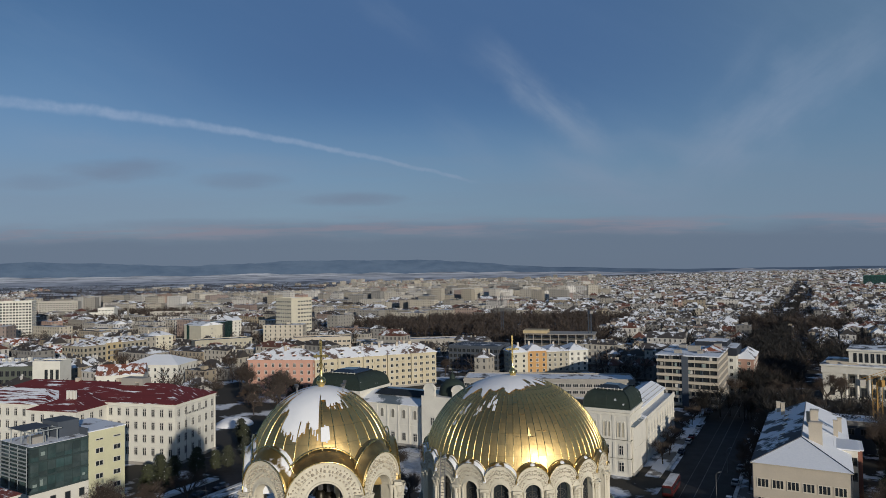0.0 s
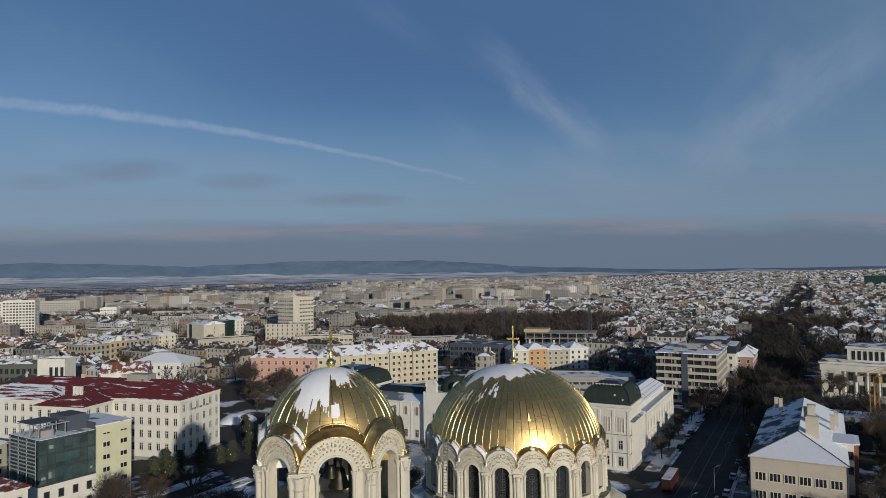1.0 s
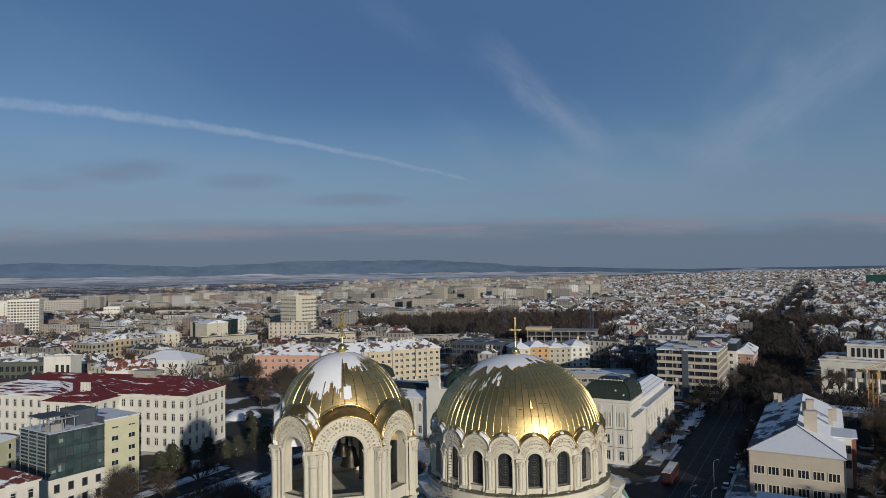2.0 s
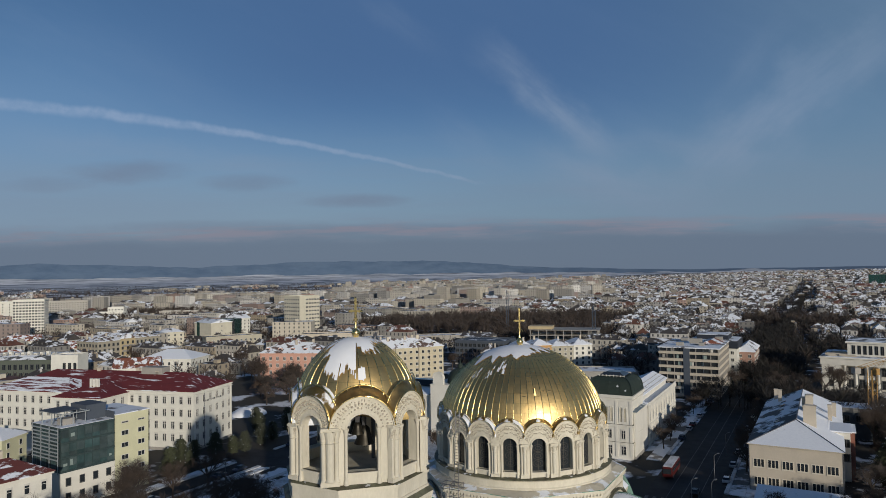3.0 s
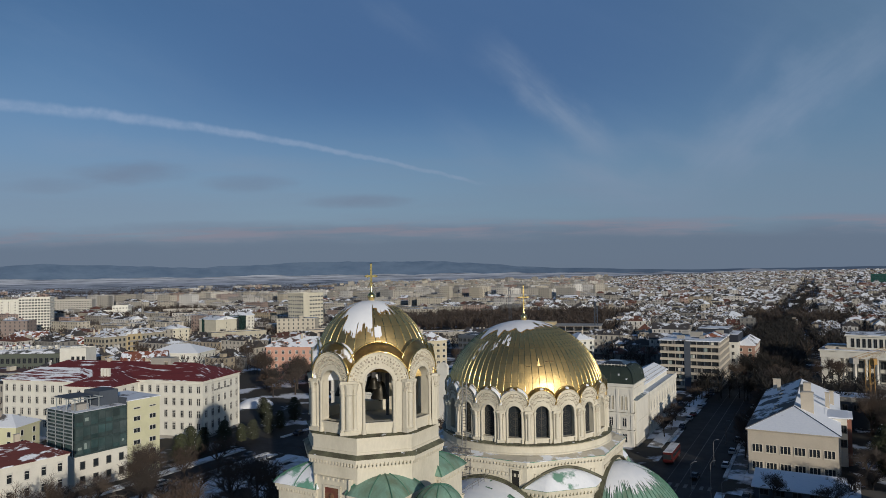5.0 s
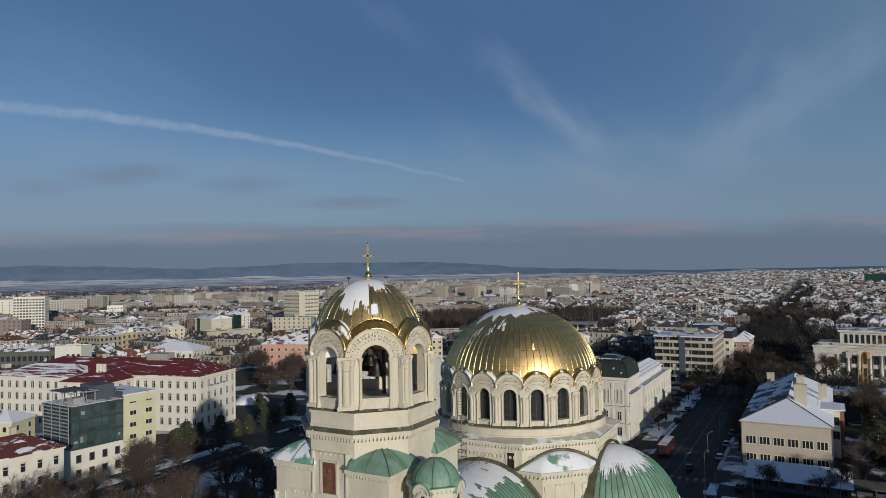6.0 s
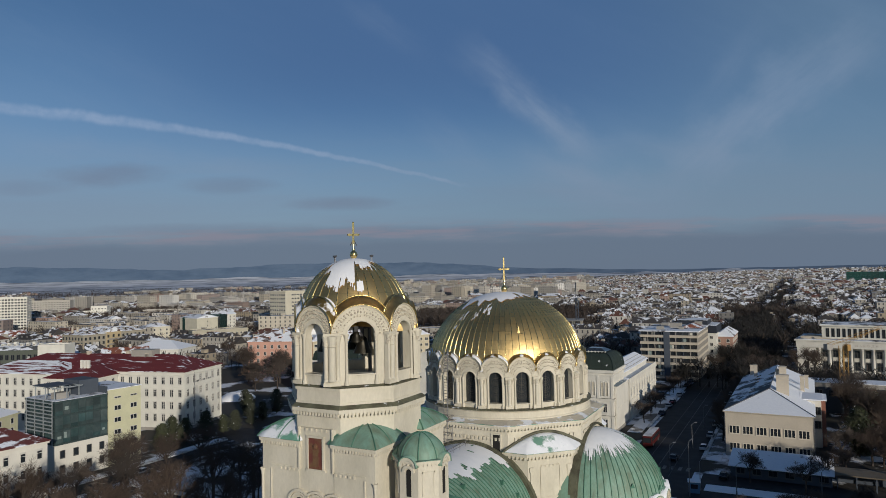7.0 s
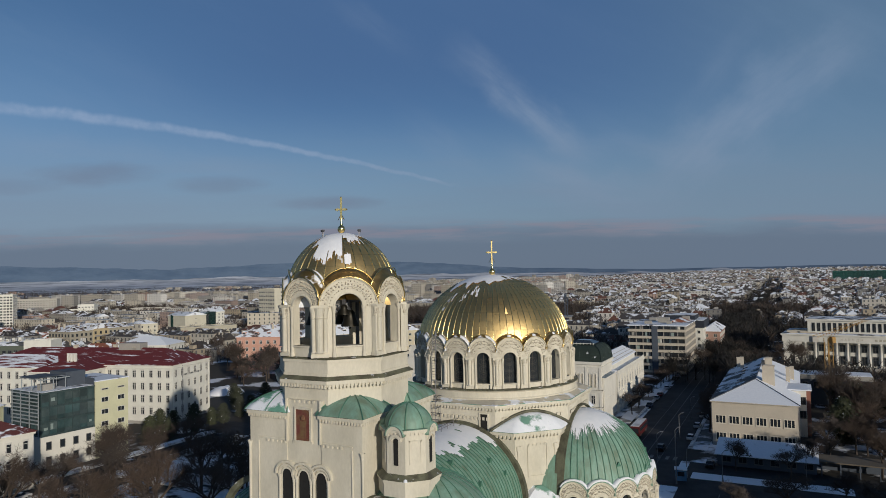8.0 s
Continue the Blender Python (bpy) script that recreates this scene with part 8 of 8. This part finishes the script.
def conifer(seed, h):
    """A broad dark evergreen with a rounded, ragged crown."""
    rnd = random.Random(seed)
    tr = Mesh().tube((0, 0, 0), (0, 0, h * 0.9), h * 0.02, 0.03, 6)
    cr = Mesh()
    for i in range(3800):
        t = rnd.random()
        a = rnd.uniform(0, 6.283)
        lump = 0.62 + 0.75 * noise.noise(Vector((math.cos(a) * 2.1, math.sin(a) * 2.1, t * 6 + seed * 3)))
        R = h * 0.40 * max(lump, 0.2) * math.sin(math.pi * (0.14 + 0.80 * t ** 0.85)) ** 0.7
        k = rnd.random() ** 0.6
        c = Vector((R * k * math.cos(a), R * k * math.sin(a), h * (0.08 + 0.90 * t)))
        o = Vector((math.cos(a), math.sin(a), rnd.uniform(-0.7, 0.7))) * rnd.uniform(0.2, 0.6)
        s = Vector((-math.sin(a), math.cos(a), rnd.uniform(-0.8, 0.8))) * rnd.uniform(0.08, 0.22)
        cr.add([tuple(c - s), tuple(c + o), tuple(c + s), tuple(c - o * 0.2 + Vector((0, 0, 0.2)))], [(0, 1, 2, 3)], 1 if k > 0.7 and rnd.random() < 0.008 else 0)
    return tr.data("trunk", BARK), cr.data("crown", [NEEDLE, SNOW])


TREES = [bare_tree(s, 1.0 * h, sp) for s, h, sp in ((1, 13, 0.75), (2, 15, 0.65), (3, 11, 0.85), (4, 17, 0.6), (5, 12, 0.7))]
PINES = [conifer(1, 10), conifer(2, 8)]
TREE_RND = random.Random(77)


def plant(x, y, kind="bare", scale=1.0, label="", group="bare trees of the park"):
    rnd = TREE_RND
    if kind == "bare":
        k = rnd.randrange(len(TREES))
        tr, cr = TREES[k]
        ob = thing("bare_tree", pose(x, y, rise(x, y), 0, 0, rnd.uniform(0, 360)), label or "leafless brown deciduous tree in winter", "tree", group)
    else:
        tr, cr = PINES[rnd.randrange(2)]
        ob = thing("conifer", pose(x, y, rise(x, y), 0, 0, rnd.uniform(0, 360)), label or "dark green bushy evergreen tree", "tree", "conifers by the buildings")
    s = scale * rnd.uniform(0.85, 1.15)
    ob.scale = (s, s, s)
    part("trunk", tr, ob)
    part("crown", cr, ob)
    return ob


def trees():
    rnd = random.Random(21)
    # park on the near side of the institute, in the cathedral's axes
    for gx, gy in ((-82, 28), (-84, 36), (-80, 45), (-74, 55), (-70, 62), (-83, 70), (-68, 80), (-60, 72), (-78, 88), (-64, 92), (-72, 118), (-60, 124), (-50, 118), (-66, 134), (-104, 30), (-103, 42), (-104, 56), (-78, 20), (-70, 30), (-62, 44), (-58, 58)):
        plant(*to_world(gx + rnd.uniform(-2, 2), gy + rnd.uniform(-2, 2)), scale=0.85)
    for gx, gy, s in ((-95, 8, 1.2), (-104, 18, 1.15), (-92, 24, 1.15), (-99, 36, 1.0), (-103, 66, 0.9), (-104, 76, 0.9), (-66, 36, 1.1), (-62, 50, 1.1), (-56, 66, 1.0), (-62, 86, 1.0), (-54, 96, 0.9), (-58, 106, 0.9), (-88, 16, 1.2), (-108, 10, 1.2), (-84, 6, 1.2), (-72, 24, 1.1), (-64, 28, 1.1)):
        plant(*to_world(gx + rnd.uniform(-1, 1), gy + rnd.uniform(-1, 1)), scale=s)
    for x, y, s in ((-59, 86, 1.15), (-63, 92, 1.1), (-54, 84, 1.0), (-50, 92, 1.0), (-36, 90, 1.0), (-40, 84, 1.1), (-31, 86, 0.9)):
        plant(x, y, scale=s)
    for x, y, s in ((-68, 128, 1.2), (-65, 134, 1.0), (-69, 138, 1.1), (-60, 140, 0.9), (-55, 152, 1.0), (-50, 166, 1.1)):
        plant(x, y, "pine", s * 0.74, "bushy dark evergreen tree beside the building")
    for i in range(44):
        x, y = rnd.uniform(98, 150), rnd.uniform(74, 150)
        gx, gy = to_grid(x, y)
        bx, by = (pose(80.9, 110.8, 0, 0, 0, -29.5).inverted() @ Vector((x, y, 0))).xy
        if -2 < bx < 27 and -1 < by < 62:
            continue
        plant(x, y, "bare" if rnd.random() < 0.8 else "pine", rnd.uniform(0.75, 1.15), group="bare trees by the library")
    for gx, gy, s in ((26, 82, 0.8), (34, 88, 0.8), (44, 98, 0.75), (52, 96, 0.8), (60, 92, 0.8), (47, 84, 0.85), (56, 80, 0.85), (66, 84, 0.8), (38, 76, 0.7), (72, 78, 0.9)):
        plant(*to_world(gx, gy), scale=s, group="bare trees by the library")
    # tall trees before the pink house
    for x, y, s in ((-62, 245, 1.75), (-66, 252, 1.6), (-58, 254, 1.4), (-72, 238, 1.3), (-54, 240, 1.3), (-80, 258, 1.4), (-60, 232, 1.3), (-68, 226, 1.2), (-76, 246, 1.4)):
        plant(x, y, scale=s)
    for x, y in ((-52, 160), (-56, 172), (-62, 146), (-66, 140), (-58, 150), (-60, 182), (-48, 178)):
        plant(x, y, "pine", rnd.uniform(0.6, 0.85))
    # avenue
    for gy in range(150, 330, 8):
        for gx in (-9.2, 14.8):
            if not (gx < 0 and gy < 160):
                plant(*to_world(gx + rnd.uniform(-0.6, 0.6), gy + rnd.uniform(-2, 2)), scale=0.75 if gx > 0 else 0.55, group="bare trees of the avenue")
    # round the corner house and the library
    for x, y, s in ((104, 100, 0.9), (110, 98, 1.0), (117, 104, 1.1), (122, 112, 1.0), (128, 120, 1.1), (100, 92, 0.8), (92, 86, 0.7), (84, 80, 0.75), (76, 88, 0.8), (134, 130, 1.0), (140, 140, 1.0), (150, 150, 0.8), (126, 100, 1.0), (136, 112, 1.1), (118, 90, 0.9), (108, 84, 0.9), (144, 124, 1.0)):
        plant(x, y, scale=s, group="bare trees by the library")
    for x, y in ((116, 112), (121, 120), (112, 106), (130, 128), (138, 150), (145, 158)):
        plant(x, y, "pine", rnd.uniform(0.9, 1.3))
    for gx, gy in ((20, 210), (28, 220), (24, 235), (36, 228), (30, 245), (20, 250), (42, 240), (24, 262), (22, 275), (34, 272), (28, 288), (40, 284), (18, 228), (-4, 262), (0, 280)):
        plant(*to_world(gx + rnd.uniform(-2, 2), gy + rnd.uniform(-2, 2)), scale=1.0, group="bare trees by the library")
    # single trees between the houses
    for x, y in ((-118, 262), (-104, 270), (-96, 262), (-110, 250), (-112, 330), (-100, 345), (-160, 330), (-175, 345), (-190, 370), (-200, 390), (-150, 380), (-140, 400), (-40, 330), (-30, 350), (10, 320), (110, 330), (120, 345), (140, 330), (100, 320), (118, 310), (150, 335), (160, 320), (-240, 480), (-230, 500), (-150, 470), (-130, 470)):
        plant(x, y, scale=rnd.uniform(0.8, 1.1), group="bare trees between the houses")


trees()


def far_woods():
    """Bare woods and street trees far off, one joined mesh of upright twig fans."""
    rnd = random.Random(31)
    # dark: clumps whose twig colour carries the shade
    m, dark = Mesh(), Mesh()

    def clump(x, y, h, n, wide=0.012, into=None):
        into, z = into or m, rise(x, y)
        into.tube((x, y, z), (x, y, z + h * 0.45), h * 0.016, h * 0.008, 3)
        for i in range(n):
            a, t = rnd.uniform(0, 6.283), rnd.uniform(0.25, 0.8)
            r = h * rnd.uniform(0.02, 0.14)
            p = Vector((x + r * math.cos(a), y + r * math.sin(a), z + h * t))
            a2, ln = a + rnd.uniform(-0.9, 0.9), h * rnd.uniform(0.12, 0.24)
            q = p + Vector((math.cos(a2) * ln, math.sin(a2) * ln, h * rnd.uniform(0.02, 0.24)))
            sd = Vector((-math.sin(a), math.cos(a), rnd.uniform(-0.6, 0.6))) * h * wide
            into.add([tuple(p - sd), tuple(p + sd), tuple(q + sd * rnd.uniform(0.2, 0.9)), tuple(q - sd * rnd.uniform(0.2, 0.9))], [(0, 1, 2, 3)])
    count = 0
    while count < 3300:
        x, y = rnd.uniform(-640, 860), rnd.uniform(300, 1000)
        if woods(x, y) and in_view(x, y) and all((x - kx) ** 2 + (y - ky) ** 2 > kr ** 2 for kx, ky, kr in KEEP):
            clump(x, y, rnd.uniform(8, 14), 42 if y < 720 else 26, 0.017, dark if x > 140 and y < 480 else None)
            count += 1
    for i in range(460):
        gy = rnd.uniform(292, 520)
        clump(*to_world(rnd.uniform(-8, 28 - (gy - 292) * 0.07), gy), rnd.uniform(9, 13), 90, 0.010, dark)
    # the dark park on both sides of the avenue
    for i in range(330):
        gx, gy = rnd.uniform(-9, 50), rnd.uniform(205, 300)
        if 14 < gx < 62 and gy < 250 or gx < 14 and gy > 232:
            wx, wy = to_world(gx, gy)
            if all((wx - kx) ** 2 + (wy - ky) ** 2 > kr ** 2 for kx, ky, kr in ((115, 240, 26), (140, 275, 22), (152, 282, 16))):
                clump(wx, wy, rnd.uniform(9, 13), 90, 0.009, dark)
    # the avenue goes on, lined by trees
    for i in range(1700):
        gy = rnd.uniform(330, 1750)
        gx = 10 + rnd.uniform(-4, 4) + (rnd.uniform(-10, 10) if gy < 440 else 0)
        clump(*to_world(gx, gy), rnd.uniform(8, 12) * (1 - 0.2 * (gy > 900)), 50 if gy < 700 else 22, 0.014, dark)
    # single trees in the yards
    for i in range(33000):
        a, d = radians(38 - 76 * rnd.random() ** 1.35), 240 + 2600 * rnd.random() ** 1.5
        x, y = 8 + d * math.sin(a), -55 + d * math.cos(a)
        gy = to_grid(x, y)
        row = (gy[1] - 60) % 46
        if not (11 < row < 25 or row > 36) or any((x - kx) ** 2 + (y - ky) ** 2 < (kr + 2) ** 2 for kx, ky, kr in KEEP):
            continue
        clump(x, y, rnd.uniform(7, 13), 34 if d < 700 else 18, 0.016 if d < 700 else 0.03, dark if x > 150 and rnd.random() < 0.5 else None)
    # bare groves in the plain and between the estates
    for i in range(1600):
        a, d = radians(rnd.uniform(-40, 4)), 1150 + 2900 * rnd.random() ** 1.6
        gx, gy = 8 + d * math.sin(a), -55 + d * math.cos(a)
        for k in range(2):
            clump(gx + rnd.uniform(-40, 40), gy + rnd.uniform(-10, 10), rnd.uniform(6, 10), 9, 0.05)
    tagged(new("woods", m.data("woods", WOOD_FAR)), "bare brown woods and yard trees of the town", "trees", kind="stuff")
    tagged(new("avenue_trees", dark.data("avenue_trees", WOOD_SHADED)), "leafless avenue trees with shade put into their dark colour", "trees", kind="stuff")


far_woods()


# ---- cranes, vehicles, street furniture ----
def lattice_mast(m, x, y, z0, z1, s, step):
    for dx in (-s, s):
        for dy in (-s, s):
            m.box(x + dx - 0.09, x + dx + 0.09, y + dy - 0.09, y + dy + 0.09, z0, z1)
    z, k = z0, 0
    while z < z1 - step:
        for a, b in (((-s, -s), (s, -s)), ((s, -s), (s, s)), ((s, s), (-s, s)), ((-s, s), (-s, -s))):
            p, q = ((a, b) if k % 2 else (b, a))
            m.tube((x + p[0], y + p[1], z), (x + q[0], y + q[1], z + step), 0.06, n=3)
        z += step
        k += 1


def crane(x, y, h, jib, ang, lift, paint, label):
    ob = thing("tower_crane", pose(x, y, 0, 0, 0, ang), label, "crane")
    m = Mesh()
    lattice_mast(m, 0, 0, 0, h, 0.9, 1.8)
    part("mast", m.data("mast", paint), ob)
    part("cabin", Mesh().box(0.8, 2.2, -0.7, 0.7, h - 1.6, h + 0.4).data("cabin", paint), ob)
    j = Mesh()
    up = math.tan(radians(lift))
    for dy, dz in ((-0.5, 0), (0.5, 0), (0, 0.9)):
        j.tube((-6, dy, h + dz - 6 * up * 0), (jib, dy, h + dz + jib * up), 0.07, n=4)
    k = 0.0
    while k < jib - 1.5:
        j.tube((k, -0.5, h + k * up), (k + 1.5, 0, h + 0.9 + (k + 1.5) * up), 0.045, n=3).tube((k, 0.5, h + k * up), (k + 1.5, 0, h + 0.9 + (k + 1.5) * up), 0.045, n=3).tube((k, -0.5, h + k * up), (k + 1.5, 0.5, h + (k + 1.5) * up), 0.045, n=3)
        k += 1.5
    part("jib", j.data("jib", paint), ob)
    part("counterweight", Mesh().box(-6.5, -4.5, -0.9, 0.9, h - 1.0, h + 0.8).data("counterweight", W_GREY), ob)
    part("foot", Mesh().box(-2, 2, -2, 2, 0, 0.6).data("foot", W_GREY), ob)


crane(142, 160, 21.0, 15, 8, 20, CRANE_YELLOW, "yellow lattice crane before the library")
crane(105, 395, 29.0, 5, 90, 2, CRANE_BLUE, "dark blue lattice tower crane on a building site")
crane(58, 512, 37.0, 6, 90, 2, CRANE_BLUE, "dark blue lattice tower crane over the park")


def concrete_frame():
    """Half-built house: floor slabs on posts, with scaffold boards."""
    ob = thing("building_site", pose(62, 398, 0, 0, 0, -16), "half-built concrete frame with ochre shuttering", "building")
    for f in range(4):
        part("slab", Mesh().box(0, 46, 0, 22, 3.6 * (f + 1), 3.6 * (f + 1) + 0.35).data("slab", W_GREY), ob)
        for i in range(9):
            for y in (0.6, 11, 21.4):
                part("post", Mesh().box(-0.25, 0.25, -0.25, 0.25, 3.6 * f + (0.35 if f else 0), 3.6 * (f + 1)).data("post", W_GREY), ob, pose(0.8 + i * 5.5, y, 0))
    part("shuttering", Mesh().box(-1, 15, 3, 16, 14.8, 16.8).data("shuttering", W_OCHRE), ob, label="ochre timber shuttering")


concrete_frame()


def bus(x, y, ang):
    ob = thing("bus", pose(x, y, 0.03, 0, 0, ang), "red and white city bus on the road", "bus")
    red = mat("bus_red", (0.095, 0.014, 0.013), 0.35, bump=0)
    bm = bmesh.new()
    bmesh.ops.create_cube(bm, size=1)
    bmesh.ops.scale(bm, verts=bm.verts, vec=(2.5, 11.6, 2.7))
    bmesh.ops.translate(bm, verts=bm.verts, vec=(0, 0, 1.7))
    bmesh.ops.bevel(bm, geom=bm.edges[:], offset=0.18, segments=2, affect="EDGES")
    me = bpy.data.meshes.new("body")
    bm.to_mesh(me)
    bm.free()
    me.materials.append(red)
    part("body", me, ob)
    for s in (-1, 1):
        part("window_band", Mesh().box(s * 1.25 - 0.02, s * 1.25 + 0.02, -5.2, 5.2, 1.6, 2.5).data("window_band", GLASS), ob)
        for yy in (-3.8, 3.6):
            w = Mesh().tube((s * 1.0, yy, 0.48), (s * 1.27, yy, 0.48), 0.48, n=16)
            part("wheel", w.data("wheel", FRAME_DARK), ob)
    part("windscreen", Mesh().box(-1.05, 1.05, -5.83, -5.79, 1.3, 2.6).data("windscreen", GLASS), ob)
    part("roof_panel", Mesh().box(-1.1, 1.1, -5.5, 5.5, 3.05, 3.14).data("roof_panel", SNOW_DIRTY), ob)


CAR_CACHE = {}


def car(x, y, ang, c, label):
    """A saloon: bevelled body, cabin with dark glass, wheels."""
    ob = thing("car", pose(x, y, 0.04, 0, 0, ang), label, "car", "parked cars")
    if c not in CAR_CACHE:
        paint = mat("car_paint", c, 0.3, bump=0, grain=0.0)
        bm = bmesh.new()
        prof = [(-2.15, 0.35), (2.15, 0.35), (2.2, 0.75), (1.2, 0.92), (-1.9, 0.95), (-2.2, 0.85)]
        lo = [bm.verts.new((-0.86, yy, zz)) for yy, zz in prof]
        hi = [bm.verts.new((0.86, yy, zz)) for yy, zz in prof]
        bm.faces.new(lo), bm.faces.new(hi[::-1])
        for i in range(len(prof)):
            j = (i + 1) % len(prof)
            bm.faces.new((lo[i], hi[i], hi[j], lo[j]))
        bmesh.ops.recalc_face_normals(bm, faces=bm.faces)
        bmesh.ops.bevel(bm, geom=bm.edges[:], offset=0.06, segments=2, affect="EDGES")
        body = bpy.data.meshes.new("body")
        bm.to_mesh(body)
        bm.free()
        body.materials.append(paint)
        cab = fixed(Mesh().prism(rect(-0.8, 0.8, -1.7, 1.0), 0.92, 1.42, 0, top=rect(-0.62, 0.62, -1.2, 0.35)).data("cabin", GLASS))
        top = Mesh().box(-0.62, 0.62, -1.2, 0.35, 1.42, 1.47).data("roof", SNOW if c[0] > 0.05 else paint)
        wh = Mesh().tube((-0.12, 0, 0), (0.12, 0, 0), 0.32, n=14).data("wheel", FRAME_DARK)
        CAR_CACHE[c] = (body, cab, top, wh)
    body, cab, top, wh = CAR_CACHE[c]
    part("body", body, ob)
    part("cabin", cab, ob)
    part("roof", top, ob)
    for sx in (-0.8, 0.8):
        for yy in (-1.35, 1.35):
            part("wheel", wh, ob, pose(sx, yy, 0.32))


bus(66.2, 124.5, GRID_TURN)
PAINTS = (((0.02, 0.02, 0.022), "black parked car"), ((0.45, 0.45, 0.46), "silver parked car with snow on its roof"), ((0.55, 0.54, 0.52), "white parked car with snow on its roof"), ((0.16, 0.02, 0.02), "dark red parked car with snow on its roof"), ((0.03, 0.04, 0.07), "dark blue parked car"))


def traffic():
    rnd = random.Random(13)
    for gx, y0, y1, st in ((11.5, 140, 300, 6.6), (-6.0, 160, 300, 6.2), (-108.4, 24, 96, 6.4), (-113.6, 120, 240, 7.5), (39.5, -5, 96, 7.0)):
        gy = y0
        while gy < y1:
            if rnd.random() < 0.62:
                c, lab = rnd.choice(PAINTS)
                car(*to_world(gx + rnd.uniform(-0.2, 0.2), gy), GRID_TURN + rnd.choice((0, 180)), c, lab + " by the kerb")
            gy += st + rnd.uniform(0, 1.5)
    for wx, wy in ((66.2, 107.4), (72, 92)):
        c, lab = PAINTS[0]
        car(wx, wy, GRID_TURN, c, lab.replace("parked ", "") + " on the dark road")


traffic()


def street_lamp(x, y, h, ang, label):
    ob = thing("street_lamp", pose(x, y, 0, 0, 0, ang), label, "lamp", "street lamps")
    part("pole", Mesh().tube((0, 0, 0), (0, 0, h), 0.11, 0.06, 8).tube((0, 0, 0), (0, 0, 0.9), 0.17, 0.15, 8).data("pole", STEEL_PALE), ob)
    part("arm", Mesh().path([(0, 0, h - 0.1), (0.5, 0, h + 0.25), (1.4, 0, h + 0.35)], 0.045).data("arm", STEEL_PALE), ob)
    part("lantern", Mesh().box(1.1, 1.9, -0.16, 0.16, h + 0.28, h + 0.42).data("lantern", STEEL_PALE), ob)


STEEL_PALE = mat("galvanised_steel", (0.17, 0.175, 0.18), 0.5, 0.4, bump=0)
street_lamp(59.8, 80.3, 11.2, 40, "tall galvanised street lamp by the road")
for x, y in ((63.5, 84), (69.5, 80), (84, 74), (62, 98), (75, 118), (87, 140)):
    street_lamp(x, y, 6.2, 30, "galvanised street lamp beside the pavement")
for gx, gy in ((-104.6, 32), (-104.6, 58), (-104.6, 84), (-90, 46), (-66, 60), (-63, 84)):
    street_lamp(*to_world(gx, gy), 5.5, 120, "park lamp on a slim pole")


def hoarding():
    """White and blue boards round the works by the road."""
    ob = thing("kiosk", pose(61.8, 83.0, 0, 0, 0, -20), "small blue and white kiosk beside the road", "kiosk")
    part("body", Mesh().box(-1.1, 1.1, -0.9, 0.9, 0, 2.3).data("body", mat("kiosk_blue", (0.08, 0.20, 0.34), 0.5, bump=0)), ob)
    part("roof", Mesh().box(-1.3, 1.3, -1.1, 1.1, 2.3, 2.5).data("roof", SNOW), ob)
    part("hatch", Mesh().box(-0.7, 0.7, -0.93, -0.88, 1.0, 1.9).data("hatch", GLASS), ob)


hoarding()


def site_fence():
    ob = thing("site_roofs", pose(118, 190, 0, 0, 0, -26), "row of low grey site sheds with snow", "shed")
    for i in range(6):
        part("hut", Mesh().box(0, 6.6, 0, 5.5, 0, 3.0).data("hut", W_GREY), ob, pose(i * 7.2, 0, 0))
        part("hut_roof", Mesh().box(-0.2, 6.8, -0.2, 5.7, 3.0, 3.15).data("hut_roof", R_SNOW), ob, pose(i * 7.2, 0, 0))


site_fence()


def snow_heap():
    """A cleared heap of snow beside the pink house's garden."""
    ob = thing("snow_heap", pose(-70.5, 208.5, 0), "large rounded heap of cleared snow", "snow")
    m, n = Mesh(), 24
    prof = [(7.0, -0.1), (6.4, 0.7), (5.2, 1.6), (3.6, 2.3), (1.8, 2.7), (0.0, 2.8)]
    m.lathe(prof, n)
    m.v = [(x * (1 + 0.18 * noise.noise(Vector((x * 0.3, y * 0.3, z)))), y * (1 + 0.18 * noise.noise(Vector((x * 0.3, y * 0.3, z + 9)))), z * (1 + 0.25 * noise.noise(Vector((x * 0.4, y * 0.4, 3))))) for x, y, z in m.v]
    part("snow_mound", m.data("snow_mound", SNOW, True), ob)


snow_heap()
